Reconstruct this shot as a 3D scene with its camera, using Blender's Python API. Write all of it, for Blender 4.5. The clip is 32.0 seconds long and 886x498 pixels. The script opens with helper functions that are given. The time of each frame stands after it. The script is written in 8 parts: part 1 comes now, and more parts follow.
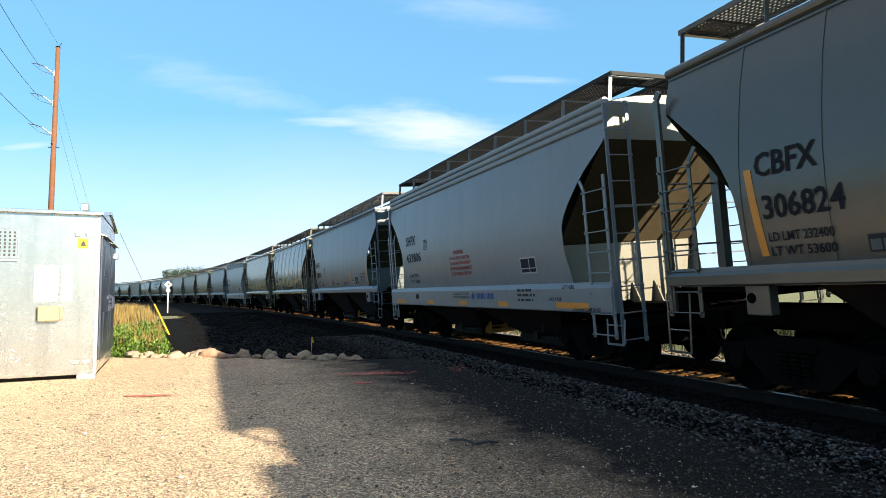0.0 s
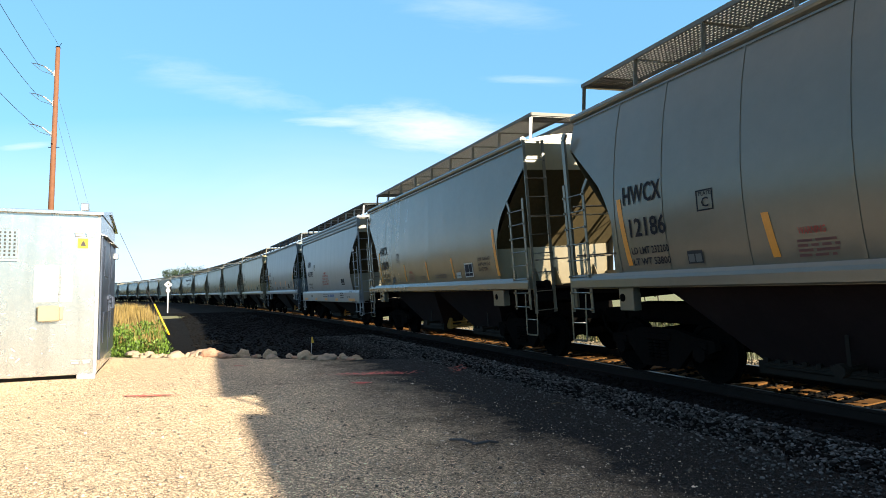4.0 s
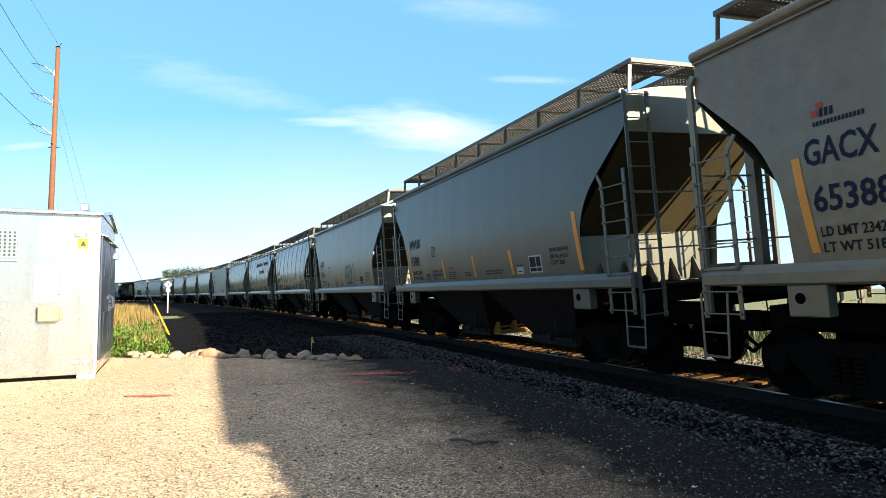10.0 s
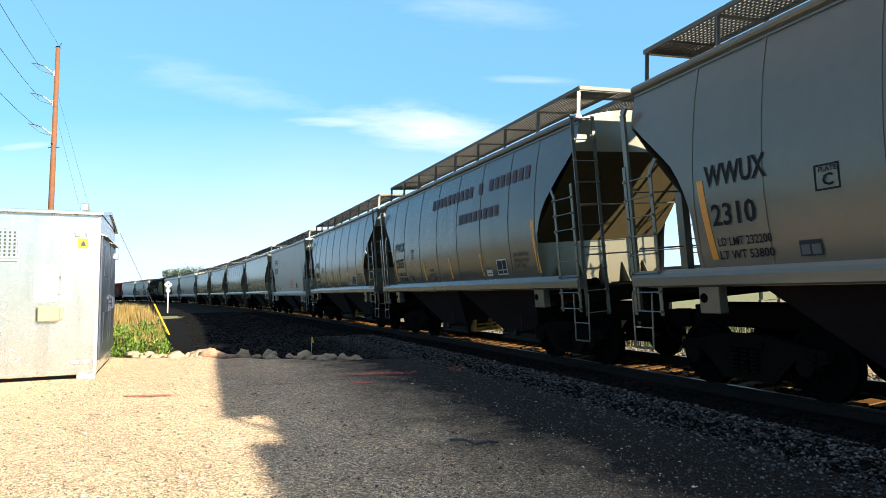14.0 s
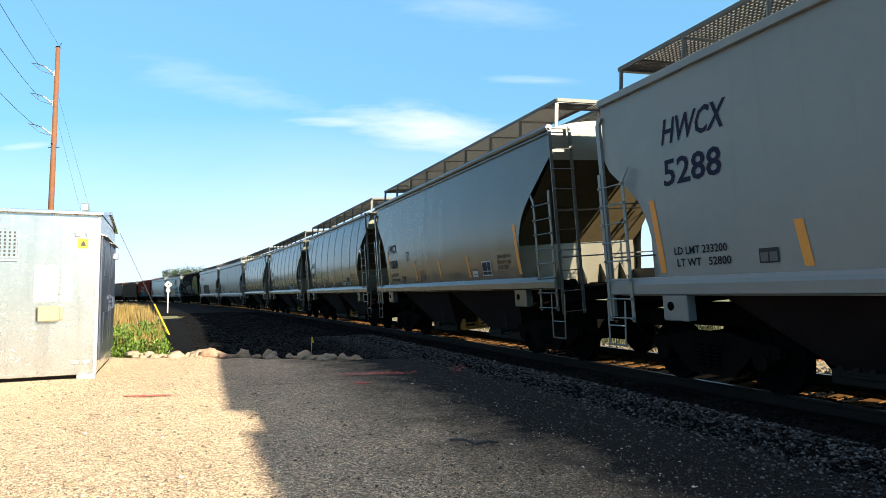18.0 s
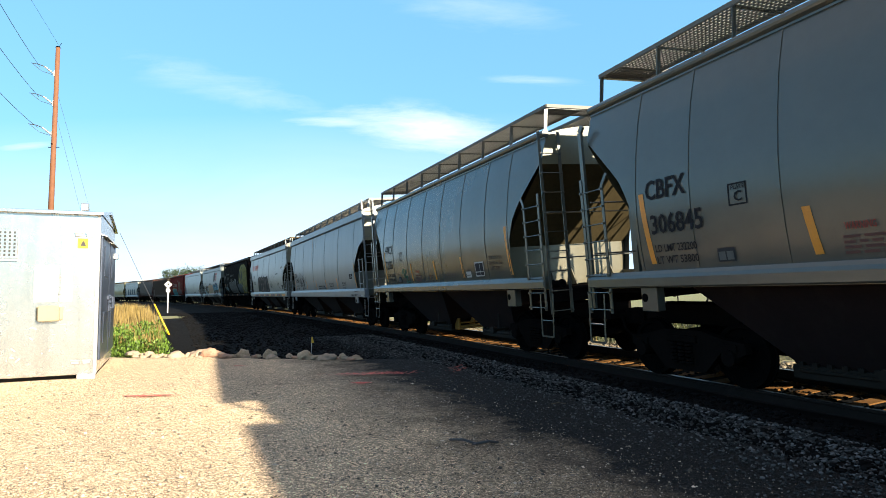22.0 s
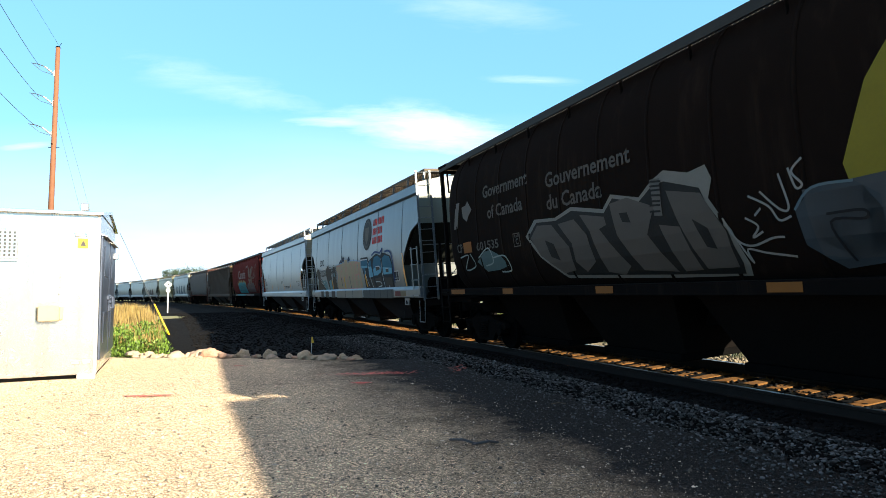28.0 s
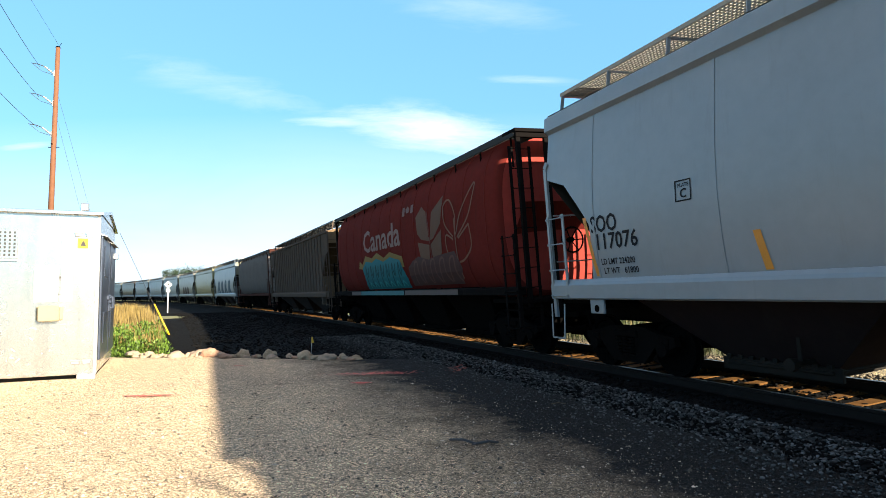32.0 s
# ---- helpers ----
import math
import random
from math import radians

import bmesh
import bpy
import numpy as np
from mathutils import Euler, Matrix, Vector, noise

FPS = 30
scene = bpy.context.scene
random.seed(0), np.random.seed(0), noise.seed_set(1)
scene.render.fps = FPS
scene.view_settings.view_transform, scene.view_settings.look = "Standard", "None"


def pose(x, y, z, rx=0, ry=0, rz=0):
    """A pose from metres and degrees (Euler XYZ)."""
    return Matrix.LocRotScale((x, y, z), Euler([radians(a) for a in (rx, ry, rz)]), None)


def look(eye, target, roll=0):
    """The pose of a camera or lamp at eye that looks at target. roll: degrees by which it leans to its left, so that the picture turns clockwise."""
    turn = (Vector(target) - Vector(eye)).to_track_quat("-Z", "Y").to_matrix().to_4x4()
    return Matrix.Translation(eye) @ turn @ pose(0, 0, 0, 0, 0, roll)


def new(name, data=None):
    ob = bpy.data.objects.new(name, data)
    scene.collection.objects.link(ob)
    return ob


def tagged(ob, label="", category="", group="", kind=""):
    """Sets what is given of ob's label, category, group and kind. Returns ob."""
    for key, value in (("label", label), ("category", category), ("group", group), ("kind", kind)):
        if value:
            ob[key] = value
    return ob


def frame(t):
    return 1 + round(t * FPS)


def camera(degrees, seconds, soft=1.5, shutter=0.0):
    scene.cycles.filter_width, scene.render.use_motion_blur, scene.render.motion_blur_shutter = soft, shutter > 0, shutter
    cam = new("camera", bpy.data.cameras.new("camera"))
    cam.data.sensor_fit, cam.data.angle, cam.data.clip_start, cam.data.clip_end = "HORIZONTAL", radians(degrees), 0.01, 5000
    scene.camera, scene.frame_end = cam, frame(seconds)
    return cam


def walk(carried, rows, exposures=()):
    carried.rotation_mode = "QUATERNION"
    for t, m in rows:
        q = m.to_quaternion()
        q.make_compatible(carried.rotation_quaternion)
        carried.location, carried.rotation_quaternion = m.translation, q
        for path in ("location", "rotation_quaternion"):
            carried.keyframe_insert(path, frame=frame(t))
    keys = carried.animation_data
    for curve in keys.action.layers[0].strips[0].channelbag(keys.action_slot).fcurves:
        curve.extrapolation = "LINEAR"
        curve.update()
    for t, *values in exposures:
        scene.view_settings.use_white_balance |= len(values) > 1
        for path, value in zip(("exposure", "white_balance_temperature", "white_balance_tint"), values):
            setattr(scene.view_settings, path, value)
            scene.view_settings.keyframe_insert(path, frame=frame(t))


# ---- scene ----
from functools import lru_cache

CLIP = 32.0
EYE = (0.0, 0.0, 1.5)
cam = camera(73.3, CLIP, soft=0.8)
AIM = look(EYE, (0.0, math.cos(radians(4.213)), 1.5 + math.sin(radians(4.213))), -0.609)
walk(cam, [(0.0, AIM), (CLIP, AIM)], exposures=[(t, 1.87 + e, 6600, 7) for t, e in ((0.0, 0.0), (1.0, 0.1), (2.0, 0.17), (3.0, 0.15), (6.0, 0.0), (7.0, 0.08), (8.0, 0.13), (10.0, 0.15), (12.0, 0.2), (13.0, 0.05), (14.0, 0.12), (16.8, -0.02), (18.0, 0.05), (20.0, 0.12), (22.0, 0.16), (23.0, 0.1), (24.0, 0.0), (25.0, 0.12), (25.6, 0.06), (27.5, 0.36), (28.3, 0.36), (29.0, 0.12), (29.6, 0.2), (31.0, 0.08), (CLIP, 0.2))])

# ---- world and sun ----
SUN_AZ, SUN_EL = 131.0, 21.5


def nodes_of(tree):
    tree.nodes.clear()

    def add(kind, _in=None, **props):
        n = tree.nodes.new(kind)
        for k, v in props.items():
            setattr(n, k, v)
        for k, v in (_in or {}).items():
            if isinstance(v, bpy.types.NodeSocket):
                tree.links.new(v, n.inputs[k])
            else:
                n.inputs[k].default_value = v
        return n
    return add


def make_world():
    w = bpy.data.worlds.new("sky")
    scene.world = w
    w.use_nodes = True
    N = nodes_of(w.node_tree)
    sky = N("ShaderNodeTexSky", sky_type="NISHITA", sun_disc=False, sun_elevation=radians(SUN_EL),
            sun_rotation=radians(SUN_AZ), altitude=200, air_density=1.0, dust_density=0.25, ozone_density=1.0)
    tc = N("ShaderNodeTexCoord")
    sep = N("ShaderNodeSeparateXYZ", {0: tc.outputs["Generated"]})

    def m(op, a, b=0.0, clamp=False):
        return N("ShaderNodeMath", {0: a, 1: b}, operation=op, use_clamp=clamp).outputs[0]
    yy = m("MAXIMUM", sep.outputs[1], 0.05)
    u = m("DIVIDE", sep.outputs[0], yy)
    v = m("DIVIDE", sep.outputs[2], yy)
    uv = N("ShaderNodeCombineXYZ", {0: u, 1: v, 2: 0.0}).outputs[0]

    def fibre(sx, sy, rough, seed, tilt=0.0):
        mp = N("ShaderNodeMapping", {"Vector": uv, "Location": (seed, seed * 0.7, seed), "Rotation": (0, 0, tilt), "Scale": (sx, sy, 1)})
        return N("ShaderNodeTexNoise", {"Vector": mp.outputs[0], "Scale": 1.0, "Detail": 7.0, "Roughness": rough, "Distortion": 0.35}).outputs[0]
    f1 = fibre(4.5, 22, 0.66, 3.1, 0.2)
    f2 = fibre(2.2, 9, 0.55, 8.3, 0.1)

    def blob(cu, cv, ru, rv, tilt):
        du, dv = m("SUBTRACT", u, cu), m("SUBTRACT", v, cv)
        c, s = math.cos(tilt), math.sin(tilt)
        a = m("ADD", m("MULTIPLY", du, c), m("MULTIPLY", dv, s))
        b = m("ADD", m("MULTIPLY", du, -s), m("MULTIPLY", dv, c))
        a, b = m("DIVIDE", a, ru), m("DIVIDE", b, rv)
        r = m("ADD", m("MULTIPLY", a, a), m("MULTIPLY", b, b))
        return m("SUBTRACT", 1.0, m("SQRT", r), True)
    big = blob(0.0, 0.274, 0.29, 0.06, -0.13)
    tail = blob(-0.17, 0.293, 0.14, 0.016, -0.03)
    streak = blob(0.17, 0.362, 0.15, 0.014, -0.05)
    wisp = blob(-0.36, 0.355, 0.30, 0.045, -0.27)
    high = blob(0.05, 0.5, 0.25, 0.06, -0.2)
    band = blob(-0.2, 0.05, 2.4, 0.26, 0.0)
    left = blob(-0.72, 0.255, 0.1, 0.012, 0.1)
    dens = 0.0
    ragged = m("SUBTRACT", f1, 0.5)
    for b, k, cut in ((big, 1.25, 0.18), (tail, 0.9, 0.2), (streak, 0.55, 0.34), (wisp, 0.42, 0.28), (high, 0.36, 0.28), (left, 0.7, 0.2)):
        body = m("ADD", m("SUBTRACT", b, cut), m("MULTIPLY", ragged, 1.9))
        body = m("MULTIPLY", m("MULTIPLY", body, k), m("MULTIPLY", b, 1.9, True), True)
        dens = m("MAXIMUM", dens, body)
    dens = m("MULTIPLY", dens, 0.92)
    soft = m("MULTIPLY", m("MULTIPLY", band, 0.9), m("ADD", m("MULTIPLY", f2, 0.9), 0.35), True)
    dens = m("MAXIMUM", dens, soft)
    dens = m("MULTIPLY", dens, m("MULTIPLY", m("ADD", sep.outputs[1], 0.02), 12.0, True), True)
    tone = N("ShaderNodeVectorMath", {0: sky.outputs[0], 1: (0.70, 0.985, 1.13)}, operation="MULTIPLY").outputs[0]
    deep = N("ShaderNodeMixRGB", {0: 0.6, 1: tone, 2: (1.6, 4.0, 6.6, 1)}, blend_type="MIX").outputs[0]
    mix = N("ShaderNodeMix", {"Factor": dens, "A": sky.outputs[0], "B": (8.2, 8.4, 8.6, 1)}, data_type="RGBA")
    for sock in mix.inputs:
        if sock.name == "A" and sock.type == "RGBA":
            w.node_tree.links.new(deep, sock)
        if sock.name == "B" and sock.type == "RGBA":
            sock.default_value = (5.4, 6.05, 7.6, 1)
    # unseen white veil thickening to the zenith, added to neutralise blue fill light
    veil = m("MULTIPLY", m("MULTIPLY", m("SUBTRACT", sep.outputs[2], 0.46), 2.6, True), 0.72)
    whole = N("ShaderNodeMixRGB", {0: veil, 1: [o for o in mix.outputs if o.type == "RGBA"][0], 2: (4.8, 4.05, 3.95, 1)}).outputs[0]
    bg = N("ShaderNodeBackground", {0: whole, "Strength": 0.05})
    out = N("ShaderNodeOutputWorld")
    w.node_tree.links.new(bg.outputs[0], out.inputs[0])


make_world()
sun = new("sun", bpy.data.lights.new("sun", "SUN"))
sun.data.energy, sun.data.angle, sun.data.color = 5.0, radians(0.6), (1.0, 0.89, 0.70)
az, el = radians(SUN_AZ), radians(SUN_EL)
TO_SUN = Vector((math.sin(az) * math.cos(el), math.cos(az) * math.cos(el), math.sin(el)))
sun.matrix_basis = look(TO_SUN * 60, (0, 0, 0))
sun.matrix_basis.translation = TO_SUN * 60

# ---- materials ----


def material(name, color=(0.5, 0.5, 0.5), rough=0.7, metal=0.0, vary=0.25, scale=3.0, fine=40.0, bump=0.2, depth=0.004,
             second=None, amount=0.5, by_object=False, streak=0.0, streak_color=(0.16, 0.085, 0.04), spec=0.5, island=0.0, pebble=0.0, rvar=0.25, apron=None, wave=0.0):
    """A surface with two scales of mottling, fine relief and, if wanted, vertical streaks of dirt, rust or painted
    reflection.
    """
    mt = bpy.data.materials.new(name)
    mt.use_nodes = True
    t = mt.node_tree
    N = nodes_of(t)
    tc = N("ShaderNodeTexCoord")
    info = N("ShaderNodeObjectInfo")
    shift = N("ShaderNodeVectorMath", {0: tc.outputs["Object"], 1: info.outputs["Random"]}, operation="ADD").outputs[0]
    if by_object:
        base = info.outputs["Color"]
    else:
        base = N("ShaderNodeRGB").outputs[0]
        base.default_value = (*color, 1)
    big = N("ShaderNodeTexNoise", {"Vector": shift, "Scale": scale, "Detail": 5.0, "Roughness": 0.62}).outputs[0]
    small = N("ShaderNodeTexNoise", {"Vector": shift, "Scale": fine, "Detail": 3.0, "Roughness": 0.6}).outputs[0]

    def m(op, a, b=0.0, clamp=False):
        return N("ShaderNodeMath", {0: a, 1: b}, operation=op, use_clamp=clamp).outputs[0]

    def mixc(fac, a, b, blend="MIX"):
        n = N("ShaderNodeMixRGB", {0: fac}, blend_type=blend)
        for i, c in ((1, a), (2, b)):
            if isinstance(c, bpy.types.NodeSocket):
                t.links.new(c, n.inputs[i])
            else:
                n.inputs[i].default_value = (*c, 1)
        return n.outputs[0]
    col = base
    if second:
        col = mixc(m("MULTIPLY", m("SUBTRACT", big, 0.5 - amount * 0.25), 4.0, True), col, second)
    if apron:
        # cinders and dirt spread from the track, ragged-edged, with train shade painted in
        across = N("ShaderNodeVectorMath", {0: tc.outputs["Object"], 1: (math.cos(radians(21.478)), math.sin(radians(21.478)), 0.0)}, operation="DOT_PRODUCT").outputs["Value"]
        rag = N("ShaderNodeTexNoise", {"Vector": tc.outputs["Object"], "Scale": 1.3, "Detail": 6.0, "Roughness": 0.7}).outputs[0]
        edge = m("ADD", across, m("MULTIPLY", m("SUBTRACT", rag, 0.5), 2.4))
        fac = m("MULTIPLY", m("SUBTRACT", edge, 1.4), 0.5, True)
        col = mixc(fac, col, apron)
    gain = m("ADD", m("MULTIPLY", m("SUBTRACT", m("ADD", big, small), 1.0), vary * 2.2), 1.0)
    if island:
        geo = N("ShaderNodeNewGeometry")
        lot = geo.outputs["Random Per Island"]
        if island > 1:
            # mostly dark pieces with a few bright ones
            gain = m("MULTIPLY", gain, m("ADD", m("MULTIPLY", m("POWER", lot, 3.5), 2.2 * island), 0.35))
        else:
            gain = m("MULTIPLY", gain, m("ADD", m("MULTIPLY", lot, island), 1.0 - island * 0.5))
    hs = N("ShaderNodeVectorMath", {0: col, "Scale": gain}, operation="SCALE").outputs[0]
    if streak:
        mp = N("ShaderNodeMapping", {"Vector": shift, "Scale": (2.6, 2.6, 0.22)})
        sn = N("ShaderNodeTexNoise", {"Vector": mp.outputs[0], "Scale": 1.6, "Detail": 6.0, "Roughness": 0.7}).outputs[0]
        fac = m("MULTIPLY", m("SUBTRACT", sn, 0.60 - streak * 0.12), 3.2 * streak, True)
        hs = mixc(fac, hs, streak_color)
    height = m("ADD", small, m("MULTIPLY", big, 0.6))
    if pebble:
        for size, share in ((pebble, 0.9), (pebble * 0.42, 0.6)):
            vo = N("ShaderNodeTexVoronoi", {"Vector": shift, "Scale": size, "Randomness": 1.0})
            grey = N("ShaderNodeSeparateColor", {0: vo.outputs["Color"]}).outputs[0]
            hs = N("ShaderNodeVectorMath", {0: hs, "Scale": m("ADD", m("MULTIPLY", m("POWER", grey, 2.0), share * 1.6), 1.0 - share * 0.53)}, operation="SCALE").outputs[0]
            height = m("SUBTRACT", height, m("MULTIPLY", vo.outputs["Distance"], 2.0 * share))
    relief = N("ShaderNodeBump", {"Height": height, "Strength": bump, "Distance": depth})
    if wave:
        # sheet steel is never quite flat: broad upright ripples
        mp = N("ShaderNodeMapping", {"Vector": shift, "Scale": (1.1, 1.1, 0.35)})
        ripple = N("ShaderNodeTexNoise", {"Vector": mp.outputs[0], "Scale": 1.3, "Detail": 2.0, "Roughness": 0.4}).outputs[0]
        relief = N("ShaderNodeBump", {"Height": ripple, "Strength": wave, "Distance": 0.06, "Normal": relief.outputs[0]})
    rg = m("ADD", m("MULTIPLY", m("SUBTRACT", small, 0.5), rvar), rough, True)
    b = N("ShaderNodeBsdfPrincipled", {"Base Color": hs, "Roughness": rg, "Metallic": metal, "Normal": relief.outputs[0], "Specular IOR Level": spec})
    out = N("ShaderNodeOutputMaterial")
    t.links.new(b.outputs[0], out.inputs[0])
    return mt


PAINT_GLOSS = material("glossy_car_paint", by_object=True, rough=0.25, vary=0.09, scale=0.5, fine=5, bump=0.02, depth=0.004, streak=0.28, streak_color=(0.075, 0.062, 0.048), spec=0.6, rvar=0.04, wave=0.35)
PAINT = material("car_paint", by_object=True, rough=0.36, vary=0.09, scale=0.5, fine=5, bump=0.02, depth=0.004, streak=0.28, streak_color=(0.075, 0.062, 0.048), spec=0.5, rvar=0.04, wave=0.3)
PAINT_MATTE = material("dull_barrel_paint", by_object=True, rough=0.85, vary=0.16, scale=0.7, fine=7, bump=0.03, depth=0.004, streak=0.5, streak_color=(0.03, 0.02, 0.014), spec=0.02, rvar=0.04, wave=0.3)
PAINT_OLD = material("weathered_car_paint", by_object=True, rough=0.33, vary=0.28, scale=0.8, fine=6, bump=0.03, depth=0.004, streak=0.75, streak_color=(0.15, 0.088, 0.042), spec=0.42, rvar=0.04, wave=0.35)
# matte slope sheet paint, tinted with the shade beneath the overhang
SLOPE = material("dusty_slope_sheet_paint", by_object=True, rough=0.92, vary=0.25, scale=1.2, fine=12, bump=0.06, streak=0.35, streak_color=(0.03, 0.022, 0.015), spec=0.03)
# near-black tones for trucks, underframe, gates and bays, with under-car shade painted in
GRIME_SHADE = material("grimy_black_steel", (0.0035, 0.0033, 0.0033), 0.95, vary=0.4, scale=4, fine=30, bump=0.3, spec=0.0)
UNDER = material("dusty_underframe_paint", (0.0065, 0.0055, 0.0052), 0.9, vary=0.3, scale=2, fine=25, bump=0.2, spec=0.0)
FARGRASS = material("far_grass_blade", (0.026, 0.033, 0.004), 0.65, vary=0.35, scale=2, island=0.8)
SANDY = material("yellow_sandy_gravel", (0.27, 0.205, 0.11), 0.9, pebble=30.0, vary=0.4, scale=0.8, fine=24, bump=0.8, depth=0.02)
# gate steel again, with the sun that strikes it put into the tan
GATE_SUN = material("dusty_tan_gate_frame", (0.26, 0.125, 0.028), 0.8, vary=0.35, scale=4, fine=25, bump=0.2, spec=0.2)
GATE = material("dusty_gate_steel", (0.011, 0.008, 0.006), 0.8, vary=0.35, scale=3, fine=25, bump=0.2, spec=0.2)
# grating toned down, its shaded underside being part of the colour
GRATE = material("galvanised_grating", (0.085, 0.08, 0.072), 0.6, 0.2, vary=0.25, scale=6, fine=50)
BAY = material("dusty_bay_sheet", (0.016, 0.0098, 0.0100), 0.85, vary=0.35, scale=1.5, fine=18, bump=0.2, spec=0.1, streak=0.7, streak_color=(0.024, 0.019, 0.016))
# the same grating paler, with sun on the wires put into the colour
GRATE_LIGHT = material("pale_galvanised_grating", (0.24, 0.21, 0.17), 0.6, 0.1, vary=0.25, scale=6, fine=50)
GRATE_BROWN = material("rusty_brown_grating", (0.085, 0.062, 0.042), 0.75, 0.1, vary=0.3, scale=6, fine=50, spec=0.2)
GRATE_DARK = material("dark_steel_grating", (0.02, 0.02, 0.02), 0.7, 0.2, vary=0.25, scale=6, fine=50, spec=0.2)
DECAL = material("flat_vinyl", by_object=True, rough=0.7, spec=0.15, vary=0.10, scale=4, fine=30, bump=0.05)
REFLECT = material("orange_reflective_tape", (0.50, 0.185, 0.012), 0.45, vary=0.15, scale=4)
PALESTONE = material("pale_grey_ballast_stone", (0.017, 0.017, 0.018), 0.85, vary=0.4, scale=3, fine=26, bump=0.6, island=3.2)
TREAD = material("polished_steel", (0.20, 0.18, 0.16), 0.42, 0.9, vary=0.2, scale=3)
RUSTRAIL = material("rusty_rail_steel", (0.012, 0.009, 0.008), 0.85, spec=0.1, vary=0.3, scale=6)
TIE = material("creosoted_tie_wood", (0.11, 0.05, 0.014), 0.9, spec=0.1, vary=0.4, scale=4, fine=45, bump=0.5, depth=0.006)
# near-side ballast: dark stone, deepened further to carry the train's shade
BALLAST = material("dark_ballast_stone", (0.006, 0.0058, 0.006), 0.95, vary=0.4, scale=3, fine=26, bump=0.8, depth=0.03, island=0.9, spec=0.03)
# lit copy of the ballast, sunlight included in the paler colour
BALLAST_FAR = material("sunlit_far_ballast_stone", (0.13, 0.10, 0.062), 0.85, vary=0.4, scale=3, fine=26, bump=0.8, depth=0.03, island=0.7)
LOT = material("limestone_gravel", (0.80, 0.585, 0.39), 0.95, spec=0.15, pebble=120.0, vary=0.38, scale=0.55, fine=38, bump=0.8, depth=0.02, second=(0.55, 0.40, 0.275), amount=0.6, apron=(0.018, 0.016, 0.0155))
PEBBLE = material("limestone_pebble", (0.225, 0.18, 0.14), 0.85, vary=0.3, scale=8, fine=60, bump=0.3, island=1.7)
SOIL = material("dry_grass_soil", (0.16, 0.13, 0.06), 0.95, vary=0.5, scale=0.35, fine=12, bump=0.6, depth=0.05, second=(0.09, 0.11, 0.035), amount=0.6)
# the darker streaks here are upright reflections drawn in colour
ALU = material("brushed_aluminium", (0.60, 0.595, 0.58), 0.27, 0.95, vary=0.10, scale=0.7, fine=5, bump=0.0, depth=0.006, rvar=0.03, streak=0.8, streak_color=(0.36, 0.355, 0.35))
# door side of the cabinet: shade and dark reflections put into the metal's colour
ALU_SIDE = material("blue_grey_door_metal", (0.075, 0.09, 0.13), 0.34, 0.7, vary=0.1, scale=1.2, fine=8, bump=0.03, rvar=0.05)
BOULDER_PALE = material("pale_fieldstone", (0.30, 0.225, 0.15), 0.85, vary=0.45, scale=5, fine=30, bump=0.8, depth=0.03)
BOULDER_PINK = material("pinkish_fieldstone", (0.29, 0.17, 0.115), 0.85, vary=0.45, scale=5, fine=30, bump=0.8, depth=0.03)
ALU_DULL = material("dull_aluminium_trim", (0.45, 0.45, 0.45), 0.42, 0.8, vary=0.15, scale=3, fine=30)
WHITE = material("white_label_film", (0.40, 0.40, 0.40), 0.5, vary=0.06, scale=4)
NOTICE = material("faded_notice_film", (0.30, 0.30, 0.305), 0.5, vary=0.06, scale=4)
BEIGE = material("beige_plastic_box", (0.24, 0.20, 0.13), 0.5, vary=0.10, scale=5)
YELLOW = material("yellow_plastic", (0.52, 0.31, 0.012), 0.45, vary=0.15, scale=4)
BLACK = material("black_print", (0.02, 0.02, 0.02), 0.6, vary=0.1)
WOODPOLE = material("weathered_pole_wood", (0.125, 0.047, 0.020), 0.85, vary=0.35, scale=3, fine=30, bump=0.5, depth=0.008)
CERAMIC = material("pale_grey_insulator", (0.26, 0.27, 0.28), 0.35, vary=0.1)
CABLE = material("dark_cable", (0.03, 0.03, 0.035), 0.6, vary=0.1)
BOULDER = material("fieldstone", (0.25, 0.195, 0.145), 0.85, vary=0.4, scale=3.5, fine=24, bump=0.6, depth=0.02, second=(0.33, 0.22, 0.15), amount=0.5)
PINK = material("pink_marking_paint", (0.62, 0.13, 0.10), 0.85, vary=0.35, scale=9, fine=60, bump=0.5)
GRASSG = material("green_weed_leaf", (0.066, 0.115, 0.008), 0.65, vary=0.35, scale=2, island=0.8)
GRASSY = material("dry_grass_blade", (0.15, 0.10, 0.025), 0.75, vary=0.35, scale=2, island=0.7)
LEAF = material("tree_leaf", (0.022, 0.042, 0.014), 0.65, vary=0.3, scale=1.0, island=0.8)
BARK = material("bark", (0.10, 0.075, 0.05), 0.9, vary=0.3, scale=5, bump=0.6)
ORANGE = material("orange_stake_paint", (0.75, 0.14, 0.02), 0.6, vary=0.15)
POST = material("galvanised_post", (0.5, 0.5, 0.5), 0.5, 0.6, vary=0.15)

# ---- mesh helpers ----


